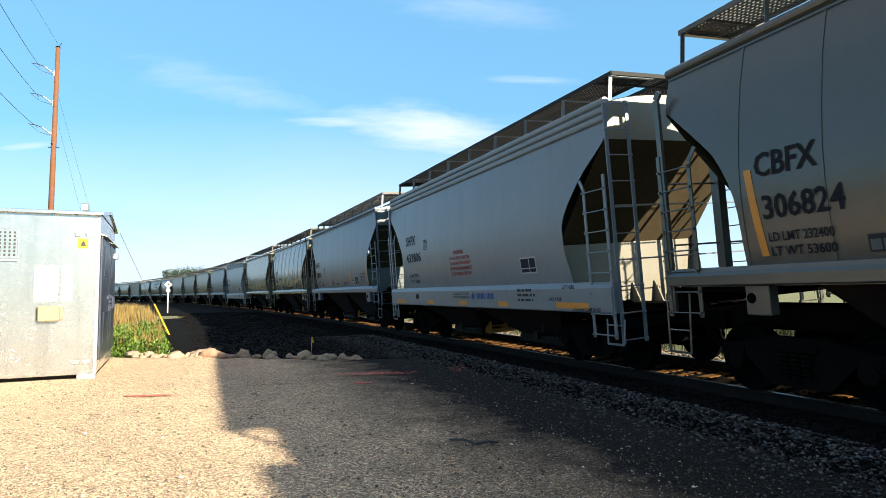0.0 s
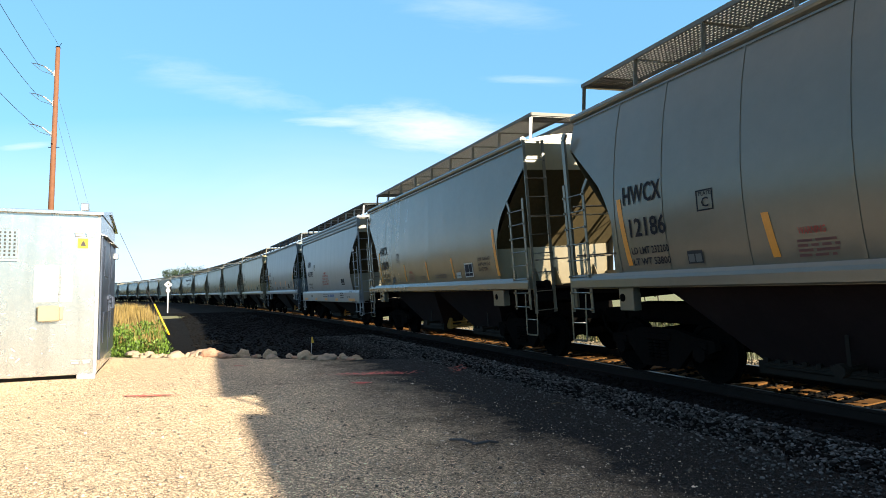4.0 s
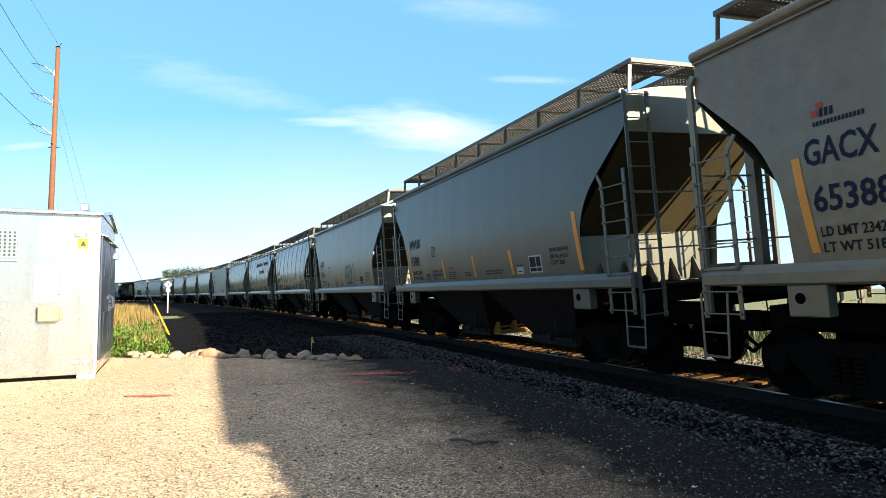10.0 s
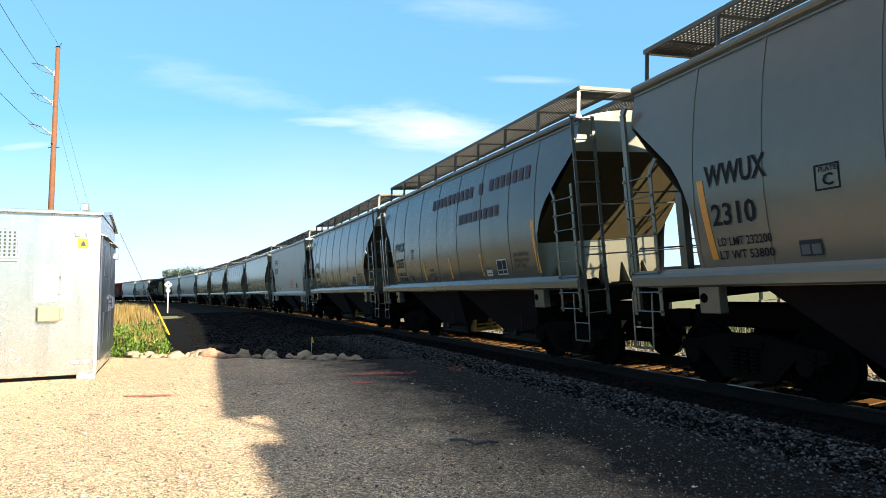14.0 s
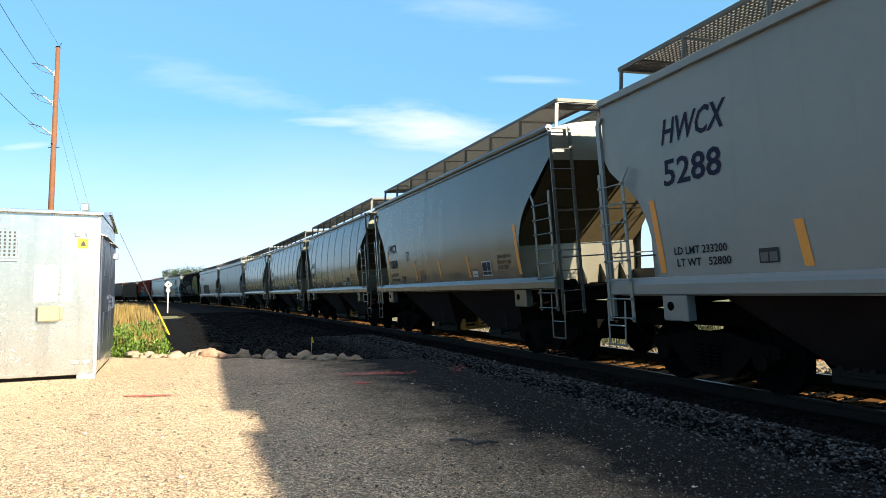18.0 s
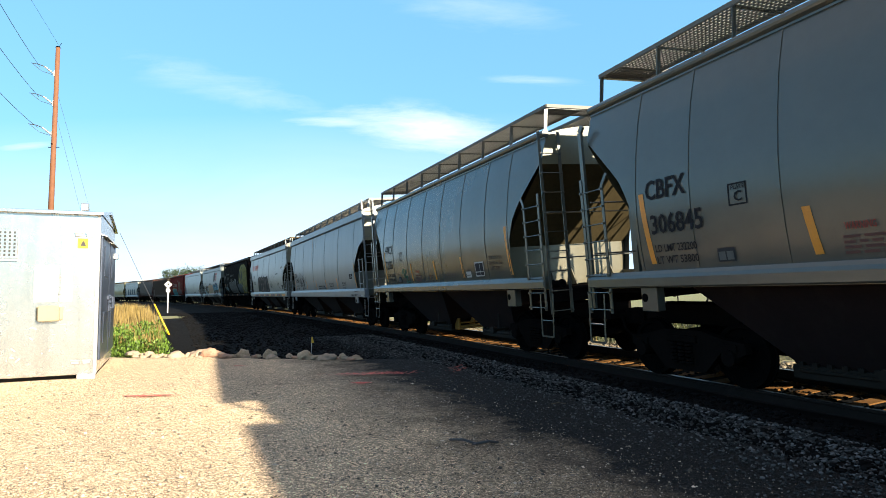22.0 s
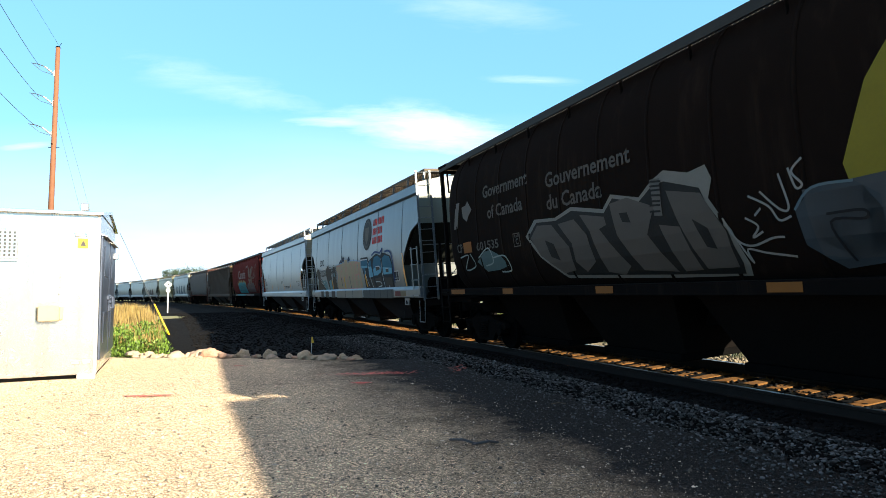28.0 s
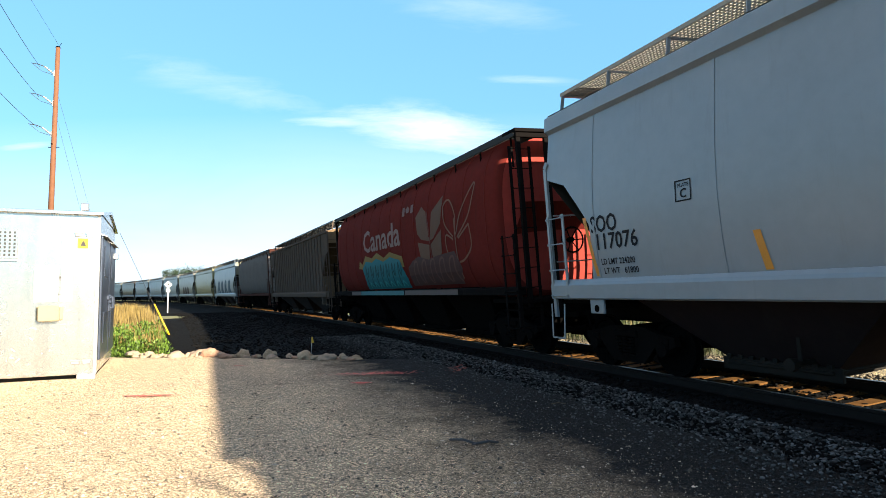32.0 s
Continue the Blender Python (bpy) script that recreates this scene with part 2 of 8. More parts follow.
class Mesher:
    """Gathers vertices and faces of one mesh."""

    def __init__(self):
        self.v, self.f = [], []

    def poly(self, pts):
        n = len(self.v)
        self.v += [tuple(p) for p in pts]
        self.f.append(tuple(range(n, n + len(pts))))

    def box(self, x0, x1, y0, y1, z0, z1, c=0.0):
        n = len(self.v)
        if c <= 0:
            self.v += [(x, y, z) for x in (x0, x1) for y in (y0, y1) for z in (z0, z1)]
            self.f += [tuple(n + i for i in q) for q in ((0, 1, 3, 2), (4, 6, 7, 5), (0, 4, 5, 1), (2, 3, 7, 6), (0, 2, 6, 4), (1, 5, 7, 3))]
            return
        xs, ys, zs = (x0, x1), (y0, y1), (z0, z1)
        idx = {}
        for i in (0, 1):
            for j in (0, 1):
                for k in (0, 1):
                    sx, sy, sz = (c if i == 0 else -c), (c if j == 0 else -c), (c if k == 0 else -c)
                    for a, p in enumerate(((xs[i], ys[j] + sy, zs[k] + sz), (xs[i] + sx, ys[j], zs[k] + sz), (xs[i] + sx, ys[j] + sy, zs[k]))):
                        idx[i, j, k, a] = len(self.v)
                        self.v.append(p)
        g = idx
        for i in (0, 1):
            q = [g[i, 0, 0, 0], g[i, 1, 0, 0], g[i, 1, 1, 0], g[i, 0, 1, 0]]
            self.f.append(tuple(q if i else q[::-1]))
            q = [g[0, i, 0, 1], g[0, i, 1, 1], g[1, i, 1, 1], g[1, i, 0, 1]]
            self.f.append(tuple(q if i else q[::-1]))
            q = [g[0, 0, i, 2], g[1, 0, i, 2], g[1, 1, i, 2], g[0, 1, i, 2]]
            self.f.append(tuple(q if i else q[::-1]))
        for j in (0, 1):
            for k in (0, 1):
                self.f.append((g[0, j, k, 1], g[1, j, k, 1], g[1, j, k, 2], g[0, j, k, 2]))
                self.f.append((g[j, 0, k, 0], g[j, 1, k, 0], g[j, 1, k, 2], g[j, 0, k, 2]))
                self.f.append((g[j, k, 0, 0], g[j, k, 1, 0], g[j, k, 1, 1], g[j, k, 0, 1]))
        for i in (0, 1):
            for j in (0, 1):
                for k in (0, 1):
                    self.f.append((g[i, j, k, 0], g[i, j, k, 1], g[i, j, k, 2]))

    def tube(self, p, q, r, n=6, r2=None, cap=True):
        p, q = Vector(p), Vector(q)
        d = (q - p).normalized()
        a = d.orthogonal().normalized()
        b = d.cross(a)
        r2 = r if r2 is None else r2
        k = len(self.v)
        for c, rr in ((p, r), (q, r2)):
            for i in range(n):
                t = 2 * math.pi * (i + 0.5) / n
                self.v.append(tuple(c + a * (rr * math.cos(t)) + b * (rr * math.sin(t))))
        for i in range(n):
            j = (i + 1) % n
            self.f.append((k + i, k + j, k + n + j, k + n + i))
        if cap:
            self.f.append(tuple(k + i for i in reversed(range(n))))
            self.f.append(tuple(k + n + i for i in range(n)))

    def bar(self, p, q, w, h, up=(0, 0, 1)):
        """A flat bar from p to q, w wide across and h thick along up."""
        p, q, up = Vector(p), Vector(q), Vector(up)
        d = (q - p).normalized()
        a = d.cross(up).normalized() * (w / 2)
        b = a.cross(d).normalized() * (h / 2)
        k = len(self.v)
        for c in (p, q):
            self.v += [tuple(c + a + b), tuple(c - a + b), tuple(c - a - b), tuple(c + a - b)]
        self.f += [tuple(k + i for i in t) for t in ((3, 2, 1, 0), (4, 5, 6, 7), (0, 1, 5, 4), (1, 2, 6, 5), (2, 3, 7, 6), (3, 0, 4, 7))]

    def path(self, pts, r, n=6):
        for a, b in zip(pts, pts[1:]):
            self.tube(a, b, r, n)

    def grid(self, fn, nu, nv, flip=False):
        k = len(self.v)
        for i in range(nu + 1):
            for j in range(nv + 1):
                self.v.append(tuple(fn(i / nu, j / nv)))
        for i in range(nu):
            for j in range(nv):
                q = (k + i * (nv + 1) + j, k + (i + 1) * (nv + 1) + j, k + (i + 1) * (nv + 1) + j + 1, k + i * (nv + 1) + j + 1)
                self.f.append(q[::-1] if flip else q)

    def extrude(self, pts, axis, a, b):
        """A prism of the outline pts (two coordinates) between a and b along the axis 'x', 'y' or 'z'."""
        def at(p, w):
            return {"x": (w, p[0], p[1]), "y": (p[0], w, p[1]), "z": (p[0], p[1], w)}[axis]
        n, k = len(pts), len(self.v)
        self.v += [at(p, a) for p in pts] + [at(p, b) for p in pts]
        self.f += [tuple(k + i for i in reversed(range(n))), tuple(k + n + i for i in range(n))]
        self.f += [(k + i, k + (i + 1) % n, k + n + (i + 1) % n, k + n + i) for i in range(n)]

    def mesh(self, name, mat, smooth=False):
        me = bpy.data.meshes.new(name)
        me.from_pydata(self.v, [], self.f)
        bm = bmesh.new()
        bm.from_mesh(me)
        bmesh.ops.recalc_face_normals(bm, faces=bm.faces)
        bm.to_mesh(me)
        bm.free()
        if mat:
            me.materials.append(mat)
        if smooth:
            me.polygons.foreach_set("use_smooth", [True] * len(me.polygons))
        return me


def part(name, data, parent, m=None, color=None, label=""):
    """Links mesh data as one part under a thing or a part."""
    ob = new(name, data)
    ob.parent = parent
    if m is not None:
        ob.matrix_basis = m
    if color:
        ob.color = (*color, 1)
    if label:
        ob["label"] = label
    return ob


def thing(name, label, category, m=None, data=None, group="", kind=""):
    ob = new(name, data)
    if m is not None:
        ob.matrix_basis = m
    return tagged(ob, label, category, group, kind)


# ---- the line of the track ----
TH0, BEND, ABEAM, RAIL_Z, TILT = radians(21.478), -0.00161, 7.899, 0.17, 4.03
# made-up swing out of view, shaped to place the train's shadow edge
AFTER = 0.003


def heading(s):
    """The bend ends abeam of the camera; an added, unseen gentle swing back follows."""
    return TH0 + BEND * min(0.0, s) + AFTER * max(0.0, s)


def cant(s):
    """Degrees of superelevation, run out unseen behind the camera to fit the shadow."""
    return TILT * (1 - min(1.0, max(0.0, (s - 2) / 6)))


def track(s, lat=0.0, z=0.0):
    """The place s metres along the track from abeam of the camera; lat: metres towards the camera's side."""
    th = heading(s)
    turn = BEND if s < 0 else AFTER
    x = ABEAM * math.cos(TH0) - (math.cos(th) - math.cos(TH0)) / turn
    y = ABEAM * math.sin(TH0) - (math.sin(th) - math.sin(TH0)) / turn
    return Vector((x - lat * math.cos(th), y - lat * math.sin(th), z))


def canted(s, lat, z):
    """The same for the canted rails: z above the rail head."""
    a = radians(cant(s))
    p = track(s, lat * math.cos(a) + z * math.sin(a))
    p.z = RAIL_Z + z * math.cos(a) - lat * math.sin(a)
    return p


def rolling(s):
    """The pose of a vehicle whose middle is at s: x ahead, y away from the camera, z up from the rail head."""
    th = heading(s)
    p = track(s)
    return pose(p.x, p.y, RAIL_Z, cant(s), 0, math.degrees(th) - 90)


def travelled(t):
    return 9.25 * t + 5.07 * (t / 32) ** 2 + 9.18 * (t / 32) ** 3

# ---- the ground ----


def lat_of(x, y):
    # centre of the bend lies on the camera's side
    th = TH0
    cx = ABEAM * math.cos(th) + math.cos(th) / BEND
    cy = ABEAM * math.sin(th) + math.sin(th) / BEND
    return abs(1 / BEND) - math.hypot(x - cx, y - cy)


def land(x, y):
    """Height of the ground under the gravel, ballast and grass."""
    lat = lat_of(x, y)
    h = noise.noise(Vector((x * 0.07, y * 0.07, 0))) * 0.10 * min(1, max(0, (math.hypot(x, y) - 16) / 20))
    near = max(0.0, 1 - abs(lat) / 8)
    return -0.16 + h * (1 - near)


def make_ground():
    steps = [0.0]
    d = 1.2
    while steps[-1] < 2600:
        steps.append(steps[-1] + d)
        if steps[-1] > 40:
            d *= 1.16
    axis = [-a for a in reversed(steps[1:])] + steps
    M = Mesher()
    n = len(axis)
    for x in axis:
        for y in axis:
            M.v.append((x, y + 10, land(x, y + 10)))
    for i in range(n - 1):
        for j in range(n - 1):
            M.f.append((i * n + j, (i + 1) * n + j, (i + 1) * n + j + 1, i * n + j + 1))
    thing("ground", "flat rough ground with dry grass reaching the horizon", "ground", None, M.mesh("ground", SOIL, True), kind="structure")


make_ground()


def lot_edge(x):
    return 13.75 + 0.25 * noise.noise(Vector((x * 0.6, 3, 0))) - 0.17 * max(-14.0, x)


LOT_LAT = 2.9


def make_lot():
    """The gravel yard that the camera stands in, up to the boulders and to the ballast."""
    M = Mesher()
    nx, ny = 150, 90
    idx = {}
    for i in range(nx + 1):
        for j in range(ny + 1):
            w = i / nx
            y = -5 + (j / ny) * (lot_edge(-4) + 5)
            # right-hand border follows the track
            xr = 0.0
            lo, hi = -40.0, 60.0
            for _ in range(22):
                xr = (lo + hi) / 2
                if lat_of(xr, y) > LOT_LAT + 0.35 * noise.noise(Vector((y * 0.8, 9, 0))):
                    lo = xr
                else:
                    hi = xr
            x = -24 + (xr + 24) * (w ** 0.8)
            yy = y + (lot_edge(x) - lot_edge(-4)) * (j / ny) ** 8
            z = 0.018 * noise.noise(Vector((x * 0.5, yy * 0.5, 1))) + 0.008 * noise.noise(Vector((x * 2, yy * 2, 5)))
            if i in (0, nx) or j in (0, ny):
                z = -0.12
            idx[i, j] = len(M.v)
            M.v.append((x, yy, z))
    for i in range(nx):
        for j in range(ny):
            M.f.append((idx[i, j], idx[i + 1, j], idx[i + 1, j + 1], idx[i, j + 1]))
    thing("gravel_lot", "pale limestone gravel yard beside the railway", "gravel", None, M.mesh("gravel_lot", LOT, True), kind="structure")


make_lot()


def bed_height(lat):
    pts = [(-7.5, -0.30), (-4.2, -0.16), (-2.0, 0.04), (-1.35, 0.06), (0.84, -0.09), (0.92, -0.015), (1.35, -0.012), (2.0, -0.012), (2.6, 0.005), (3.0, -0.03), (3.6, -0.09), (4.6, -0.11), (6.5, -0.10), (9.3, -0.12), (10.3, -0.32)]
    for (a, za), (b, zb) in zip(pts, pts[1:]):
        if a <= lat <= b:
            return za + (zb - za) * (lat - a) / (b - a)
    return -0.3


def make_ballast():
    M = Mesher()
    lats = [-7.5, -5.5, -4.2, -3.2, -2.5, -2.0, -1.35, -0.7, 0, 0.7, 0.84, 0.92, 1.35, 1.7, 2.0, 2.4, 2.9, 3.6, 4.5, 5.5, 6.5, 8.0, 9.3, 10.3]
    ss = np.concatenate([np.arange(-600, -60, 6.0), np.arange(-60, 24, 0.8), np.arange(24, 400, 6.0)])
    for s in ss:
        for lat in lats:
            w = 0.025 * noise.noise(Vector((s * 0.9, lat * 1.3, 2)))
            edge = 0.5 * noise.noise(Vector((s * 0.15, 7, lat))) if abs(lat) > 5 else 0
            p = track(s, lat + edge, bed_height(lat) + w)
            M.v.append(tuple(p))
    n = len(lats)
    for i in range(len(ss) - 1):
        for j in range(n - 1):
            M.f.append((i * n + j, (i + 1) * n + j, (i + 1) * n + j + 1, i * n + j + 1))
    thing("ballast_bed", "dark crushed stone ballast, deepened for the train's shade", "ballast", None, M.mesh("ballast_bed", BALLAST, True), kind="structure")


make_ballast()

ICO = [(0, 0, 1), (0.894, 0, 0.447), (0.276, 0.851, 0.447), (-0.724, 0.526, 0.447), (-0.724, -0.526, 0.447), (0.276, -0.851, 0.447),
       (0.724, 0.526, -0.447), (-0.276, 0.851, -0.447), (-0.894, 0, -0.447), (-0.276, -0.851, -0.447), (0.724, -0.526, -0.447), (0, 0, -1)]
ICO_F = [(0, 1, 2), (0, 2, 3), (0, 3, 4), (0, 4, 5), (0, 5, 1), (1, 6, 2), (2, 7, 3), (3, 8, 4), (4, 9, 5), (5, 10, 1),
         (6, 7, 2), (7, 8, 3), (8, 9, 4), (9, 10, 5), (10, 6, 1), (11, 7, 6), (11, 8, 7), (11, 9, 8), (11, 10, 9), (11, 6, 10)]

OCTA = [(1, 0, 0), (0, 1, 0), (-1, 0, 0), (0, -1, 0), (0, 0, 1), (0, 0, -1)]
OCTA_F = [(0, 1, 4), (1, 2, 4), (2, 3, 4), (3, 0, 4), (1, 0, 5), (2, 1, 5), (3, 2, 5), (0, 3, 5)]


def stones(name, label, places, sizes, mat, seed, low=False):
    """Many angular stones, joined into one object of kind stuff."""
    rng = np.random.default_rng(seed)
    n = len(places)
    base = np.array(OCTA if low else ICO)
    k = len(base)
    v = base[None] * (1 + rng.uniform(-0.42, 0.38, (n, k, 1)))
    v = v * (np.array(sizes)[:, None, None] * rng.uniform(0.6, 1.35, (n, 1, 3)) * np.array([1, 1, 0.66]))
    a = rng.uniform(0, 2 * np.pi, n)
    c, s = np.cos(a)[:, None], np.sin(a)[:, None]
    x, y = v[..., 0] * c - v[..., 1] * s, v[..., 0] * s + v[..., 1] * c
    v = np.stack([x, y, v[..., 2]], -1) + np.array(places)[:, None, :]
    f = (np.array(OCTA_F if low else ICO_F)[None] + k * np.arange(n)[:, None, None]).reshape(-1, 3)
    me = bpy.data.meshes.new(name)
    me.vertices.add(n * k)
    me.vertices.foreach_set("co", v.ravel())
    me.loops.add(f.size)
    me.loops.foreach_set("vertex_index", f.ravel().astype(np.int32))
    me.polygons.add(len(f))
    me.polygons.foreach_set("loop_start", np.arange(0, f.size, 3, dtype=np.int32))
    me.update(calc_edges=True)
    me.materials.append(mat)
    return thing(name, label, "stones", None, me, kind="stuff")


def scatter_stones():
    rng = random.Random(5)
    near, size = [], []
    for _ in range(26000):
        s = -2 - 52 * rng.random() ** 1.5
        lat = rng.uniform(1.2, 5.0) if rng.random() < 0.88 else rng.uniform(-0.6, 0.6)
        if lat > 2.5 and rng.random() < (lat - 2.5) / 0.7:
            continue
        p = track(s, lat)
        r = rng.uniform(0.016, 0.040) if lat < 3.3 else rng.uniform(0.008, 0.026)
        near.append((p.x, p.y, (bed_height(lat) if lat < 2.7 else 0.0) + rng.uniform(-0.2, 0.5) * r))
        size.append(r)
    stones("ballast_stones", "loose dark angular ballast stones, deepened for the train's shade", near, size, BALLAST, 1)
    pale, size = [], []
    for _ in range(25000):
        s = -1.5 - 20 * rng.random() ** 1.3
        lat = 1.95 + abs(rng.gauss(0, 1.5))
        p = track(s, lat)
        r = rng.uniform(0.007, 0.024) * max(0.3, 1.25 - 0.27 * (lat - 1.5))
        pale.append((p.x, p.y, (bed_height(lat) + 0.01 if lat < 2.7 else 0.0) + rng.uniform(0.0, 0.5) * r))
        size.append(r)
    stones("pale_stones", "pale grey stones among the ballast", pale, size, PALESTONE, 6)
    far, size = [], []
    for _ in range(6000):
        s = rng.uniform(-34, -2)
        lat = -rng.uniform(1.4, 5.5)
        p = track(s, lat)
        r = rng.uniform(0.02, 0.05)
        far.append((p.x, p.y, bed_height(lat) + rng.uniform(-0.2, 0.5) * r))
        size.append(r)
    stones("shoulder_stones", "far shoulder ballast stones coloured paler for sunlight", far, size, BALLAST_FAR, 2)
    peb, size = [], []
    for _ in range(56000):
        y = 2.6 + 8.4 * rng.random() ** 1.35
        x = rng.uniform(-0.8, 0.75) * (y + 1)
        if lat_of(x, y) < 3.6 + 1.6 * rng.random() or (x < -6.5 and y > 11):
            continue
        r = rng.uniform(0.003, 0.0095) * (2.2 if rng.random() < 0.05 else 1)
        peb.append((x, y, rng.uniform(0.0, 0.5) * r + 0.018 * noise.noise(Vector((x * 0.5, y * 0.5, 1)))))
        size.append(r)
    stones("gravel_pebbles", "small pale limestone chips scattered over the yard", peb, size, PEBBLE, 3, True)
    more, size = [], []
    for _ in range(9000):
        s = rng.uniform(-60, -13)
        lat = rng.uniform(3.0, 8.0)
        p = track(s, lat)
        if p.y < lot_edge(p.x) + 0.3:
            continue
        r = rng.uniform(0.02, 0.05)
        more.append((p.x, p.y, bed_height(lat) + rng.uniform(-0.3, 0.4) * r))
        size.append(r)
    stones("cinder_stones", "dark crushed stone beside the track, deepened for the shade", more, size, BALLAST, 4)


scatter_stones()


def make_rails():
    """Two rails swept along the bend, on ties of their own."""
    prof = [(-0.075, 0), (0.075, 0), (0.075, 0.012), (0.012, 0.03), (0.012, 0.13), (0.036, 0.142), (0.036, 0.168), (0.028, 0.175), (-0.028, 0.175), (-0.036, 0.168), (-0.036, 0.142), (-0.012, 0.13), (-0.012, 0.03), (-0.075, 0.012)]
    tr = thing("railway_track", "curved single railway track with rusty rails on wooden ties", "railway track", kind="structure")
    ss = np.concatenate([np.arange(-600, -60, 4.0), np.arange(-60, 24, 1.2), np.arange(24, 400, 4.0)])
    for lat in (0.7525, -0.7525):
        M = Mesher()
        for s in ss:
            for a, h in prof:
                M.v.append(tuple(canted(s, lat + a, h - 0.175)))
        n = len(prof)
        for i in range(len(ss) - 1):
            for j in range(n):
                M.f.append((i * n + j, (i + 1) * n + j, (i + 1) * n + (j + 1) % n, i * n + (j + 1) % n))
        me = M.mesh("rail", RUSTRAIL)
        me.materials.append(TREAD)
        for pl in me.polygons:
            if pl.normal.z > 0.9 and pl.center.z > RAIL_Z - 0.075:
                pl.material_index = 1
        part("rail", me, tr)
    return tr


TRACK = make_rails()


def tie_mesh():
    M = Mesher()
    M.box(-0.115, 0.115, -1.3, 1.3, -0.36, -0.18, 0.012)
    for y in (-0.7525, 0.7525):
        M.box(-0.09, 0.09, y - 0.17, y + 0.17, -0.185, -0.172)
        for dy in (-0.1, 0.1):
            for dx in (-0.05, 0.05):
                M.box(dx - 0.012, dx + 0.012, y + dy - 0.014, y + dy + 0.014, -0.175, -0.145)
    return M


def make_ties():
    me = tie_mesh().mesh("tie", TIE)
    rng = random.Random(3)
    rest = Mesher()
    box = tie_mesh()
    for i in range(-1330, 880):
        s = i * 0.45
        m = rolling(s) @ pose(rng.uniform(-0.02, 0.02), rng.uniform(-0.03, 0.03), rng.uniform(-0.012, 0.0), 0, 0, rng.uniform(-1.2, 1.2))
        if -66 < s < 12:
            part("tie", me, TRACK, m)
        else:
            k = len(rest.v)
            rest.v += [tuple(m @ Vector(v)) for v in box.v[:24]]
            rest.f += [tuple(k + j for j in f) for f in box.f[:26]]
    ob = part("distant_ties", rest.mesh("distant_ties", TIE), TRACK)
    tagged(ob, kind="stuff")


make_ties()
# ---- railway cars ----
SPIN = []        # every wheelset, to be turned with the travel
CARS = []        # (car, metres of its middle along the track at the clip's start)
WRITING = []     # lettering to be made in one go


def along(pts, z):
    """Linear interpolation in a list of (z, value)."""
    if z <= pts[0][0]:
        return pts[0][1]
    for (a, va), (b, vb) in zip(pts, pts[1:]):
        if z <= b:
            return va + (vb - va) * (z - a) / (b - a)
    return pts[-1][1]


FLAT = ((1.50, 1.545), (1.75, 1.575), (2.1, 1.61), (2.6, 1.63), (3.0, 1.62), (3.5, 1.575), (4.0, 1.515), (4.62, 1.45))
ROUND = ((1.50, 1.50), (1.75, 1.56), (2.1, 1.605), (2.6, 1.63), (3.0, 1.615), (3.5, 1.55), (4.0, 1.455), (4.35, 1.36), (4.62, 1.27))
BOXY = ((1.30, 1.53), (4.62, 1.50))
LONG = ((1.30, 1.50), (1.62, 1.55), (2.1, 1.60), (2.7, 1.62), (3.3, 1.585), (4.0, 1.50), (4.55, 1.42), (4.62, 1.42))
# how far the side stops short of the end, by height
CURVED = ((1.50, 1.27), (1.85, 1.27), (2.35, 1.26), (2.60, 1.22), (2.92, 1.11), (3.23, 0.90), (3.55, 0.56), (3.80, 0.28), (4.03, 0.03), (4.08, 0.0), (4.7, 0.0))
STEPPED = ((1.30, 1.12), (1.62, 1.14), (2.2, 1.28), (2.7, 1.29), (3.1, 1.0), (3.5, 0.62), (3.75, 0.28), (3.95, 0.03), (4.0, 0.0), (4.7, 0.0))
DIAGONAL = ((1.30, 1.22), (1.68, 1.22), (2.08, 1.30), (2.45, 1.34), (2.64, 1.30), (3.03, 0.95), (3.50, 0.50), (3.56, 0.32), (3.60, 0.0), (4.7, 0.0))

BOXCUT = ((1.30, 1.10), (1.7, 1.08), (2.1, 1.0), (2.5, 0.90), (2.8, 0.76), (3.05, 0.52), (3.3, 0.22), (3.5, 0.0), (4.7, 0.0))

KINDS = {
    # coupled length, side profile, end cut, sill bottom and top, sill reach, truck middle, bays, slope foot, ribs, roof board height
    "sand_flat": dict(L=13.17, prof=FLAT, cut=CURVED, sill=(1.50, 1.74), reach=1.66, truck=4.42, bays=2, foot=2.42, ribs=0, board=5.22, eave="round"),
    "sand_ribbed": dict(L=13.17, prof=ROUND, cut=CURVED, sill=(1.50, 1.74), reach=1.66, truck=4.42, bays=2, foot=2.42, ribs=8, board=5.22, eave="round"),
    "sand_fluted": dict(L=13.17, prof=FLAT, cut=STEPPED, sill=(1.08, 1.60), reach=1.66, truck=4.42, bays=2, foot=2.30, ribs=0, board=5.18, eave="fluted"),
    "sand_boxy": dict(L=13.17, prof=BOXY, cut=BOXCUT, sill=(1.38, 1.64), reach=1.62, truck=4.42, bays=2, foot=2.36, ribs=0, board=5.16, eave="lip"),
    "grain": dict(L=17.67, prof=LONG, cut=DIAGONAL, sill=(1.31, 1.66), reach=1.64, truck=6.75, bays=3, foot=2.36, ribs=6, board=5.28, eave="fascia"),
    "ribbed_box": dict(L=19.0, prof=BOXY, cut=DIAGONAL, sill=(1.28, 1.58), reach=1.62, truck=7.2, bays=3, foot=2.36, ribs=-22, board=5.1, eave="lip"),
}


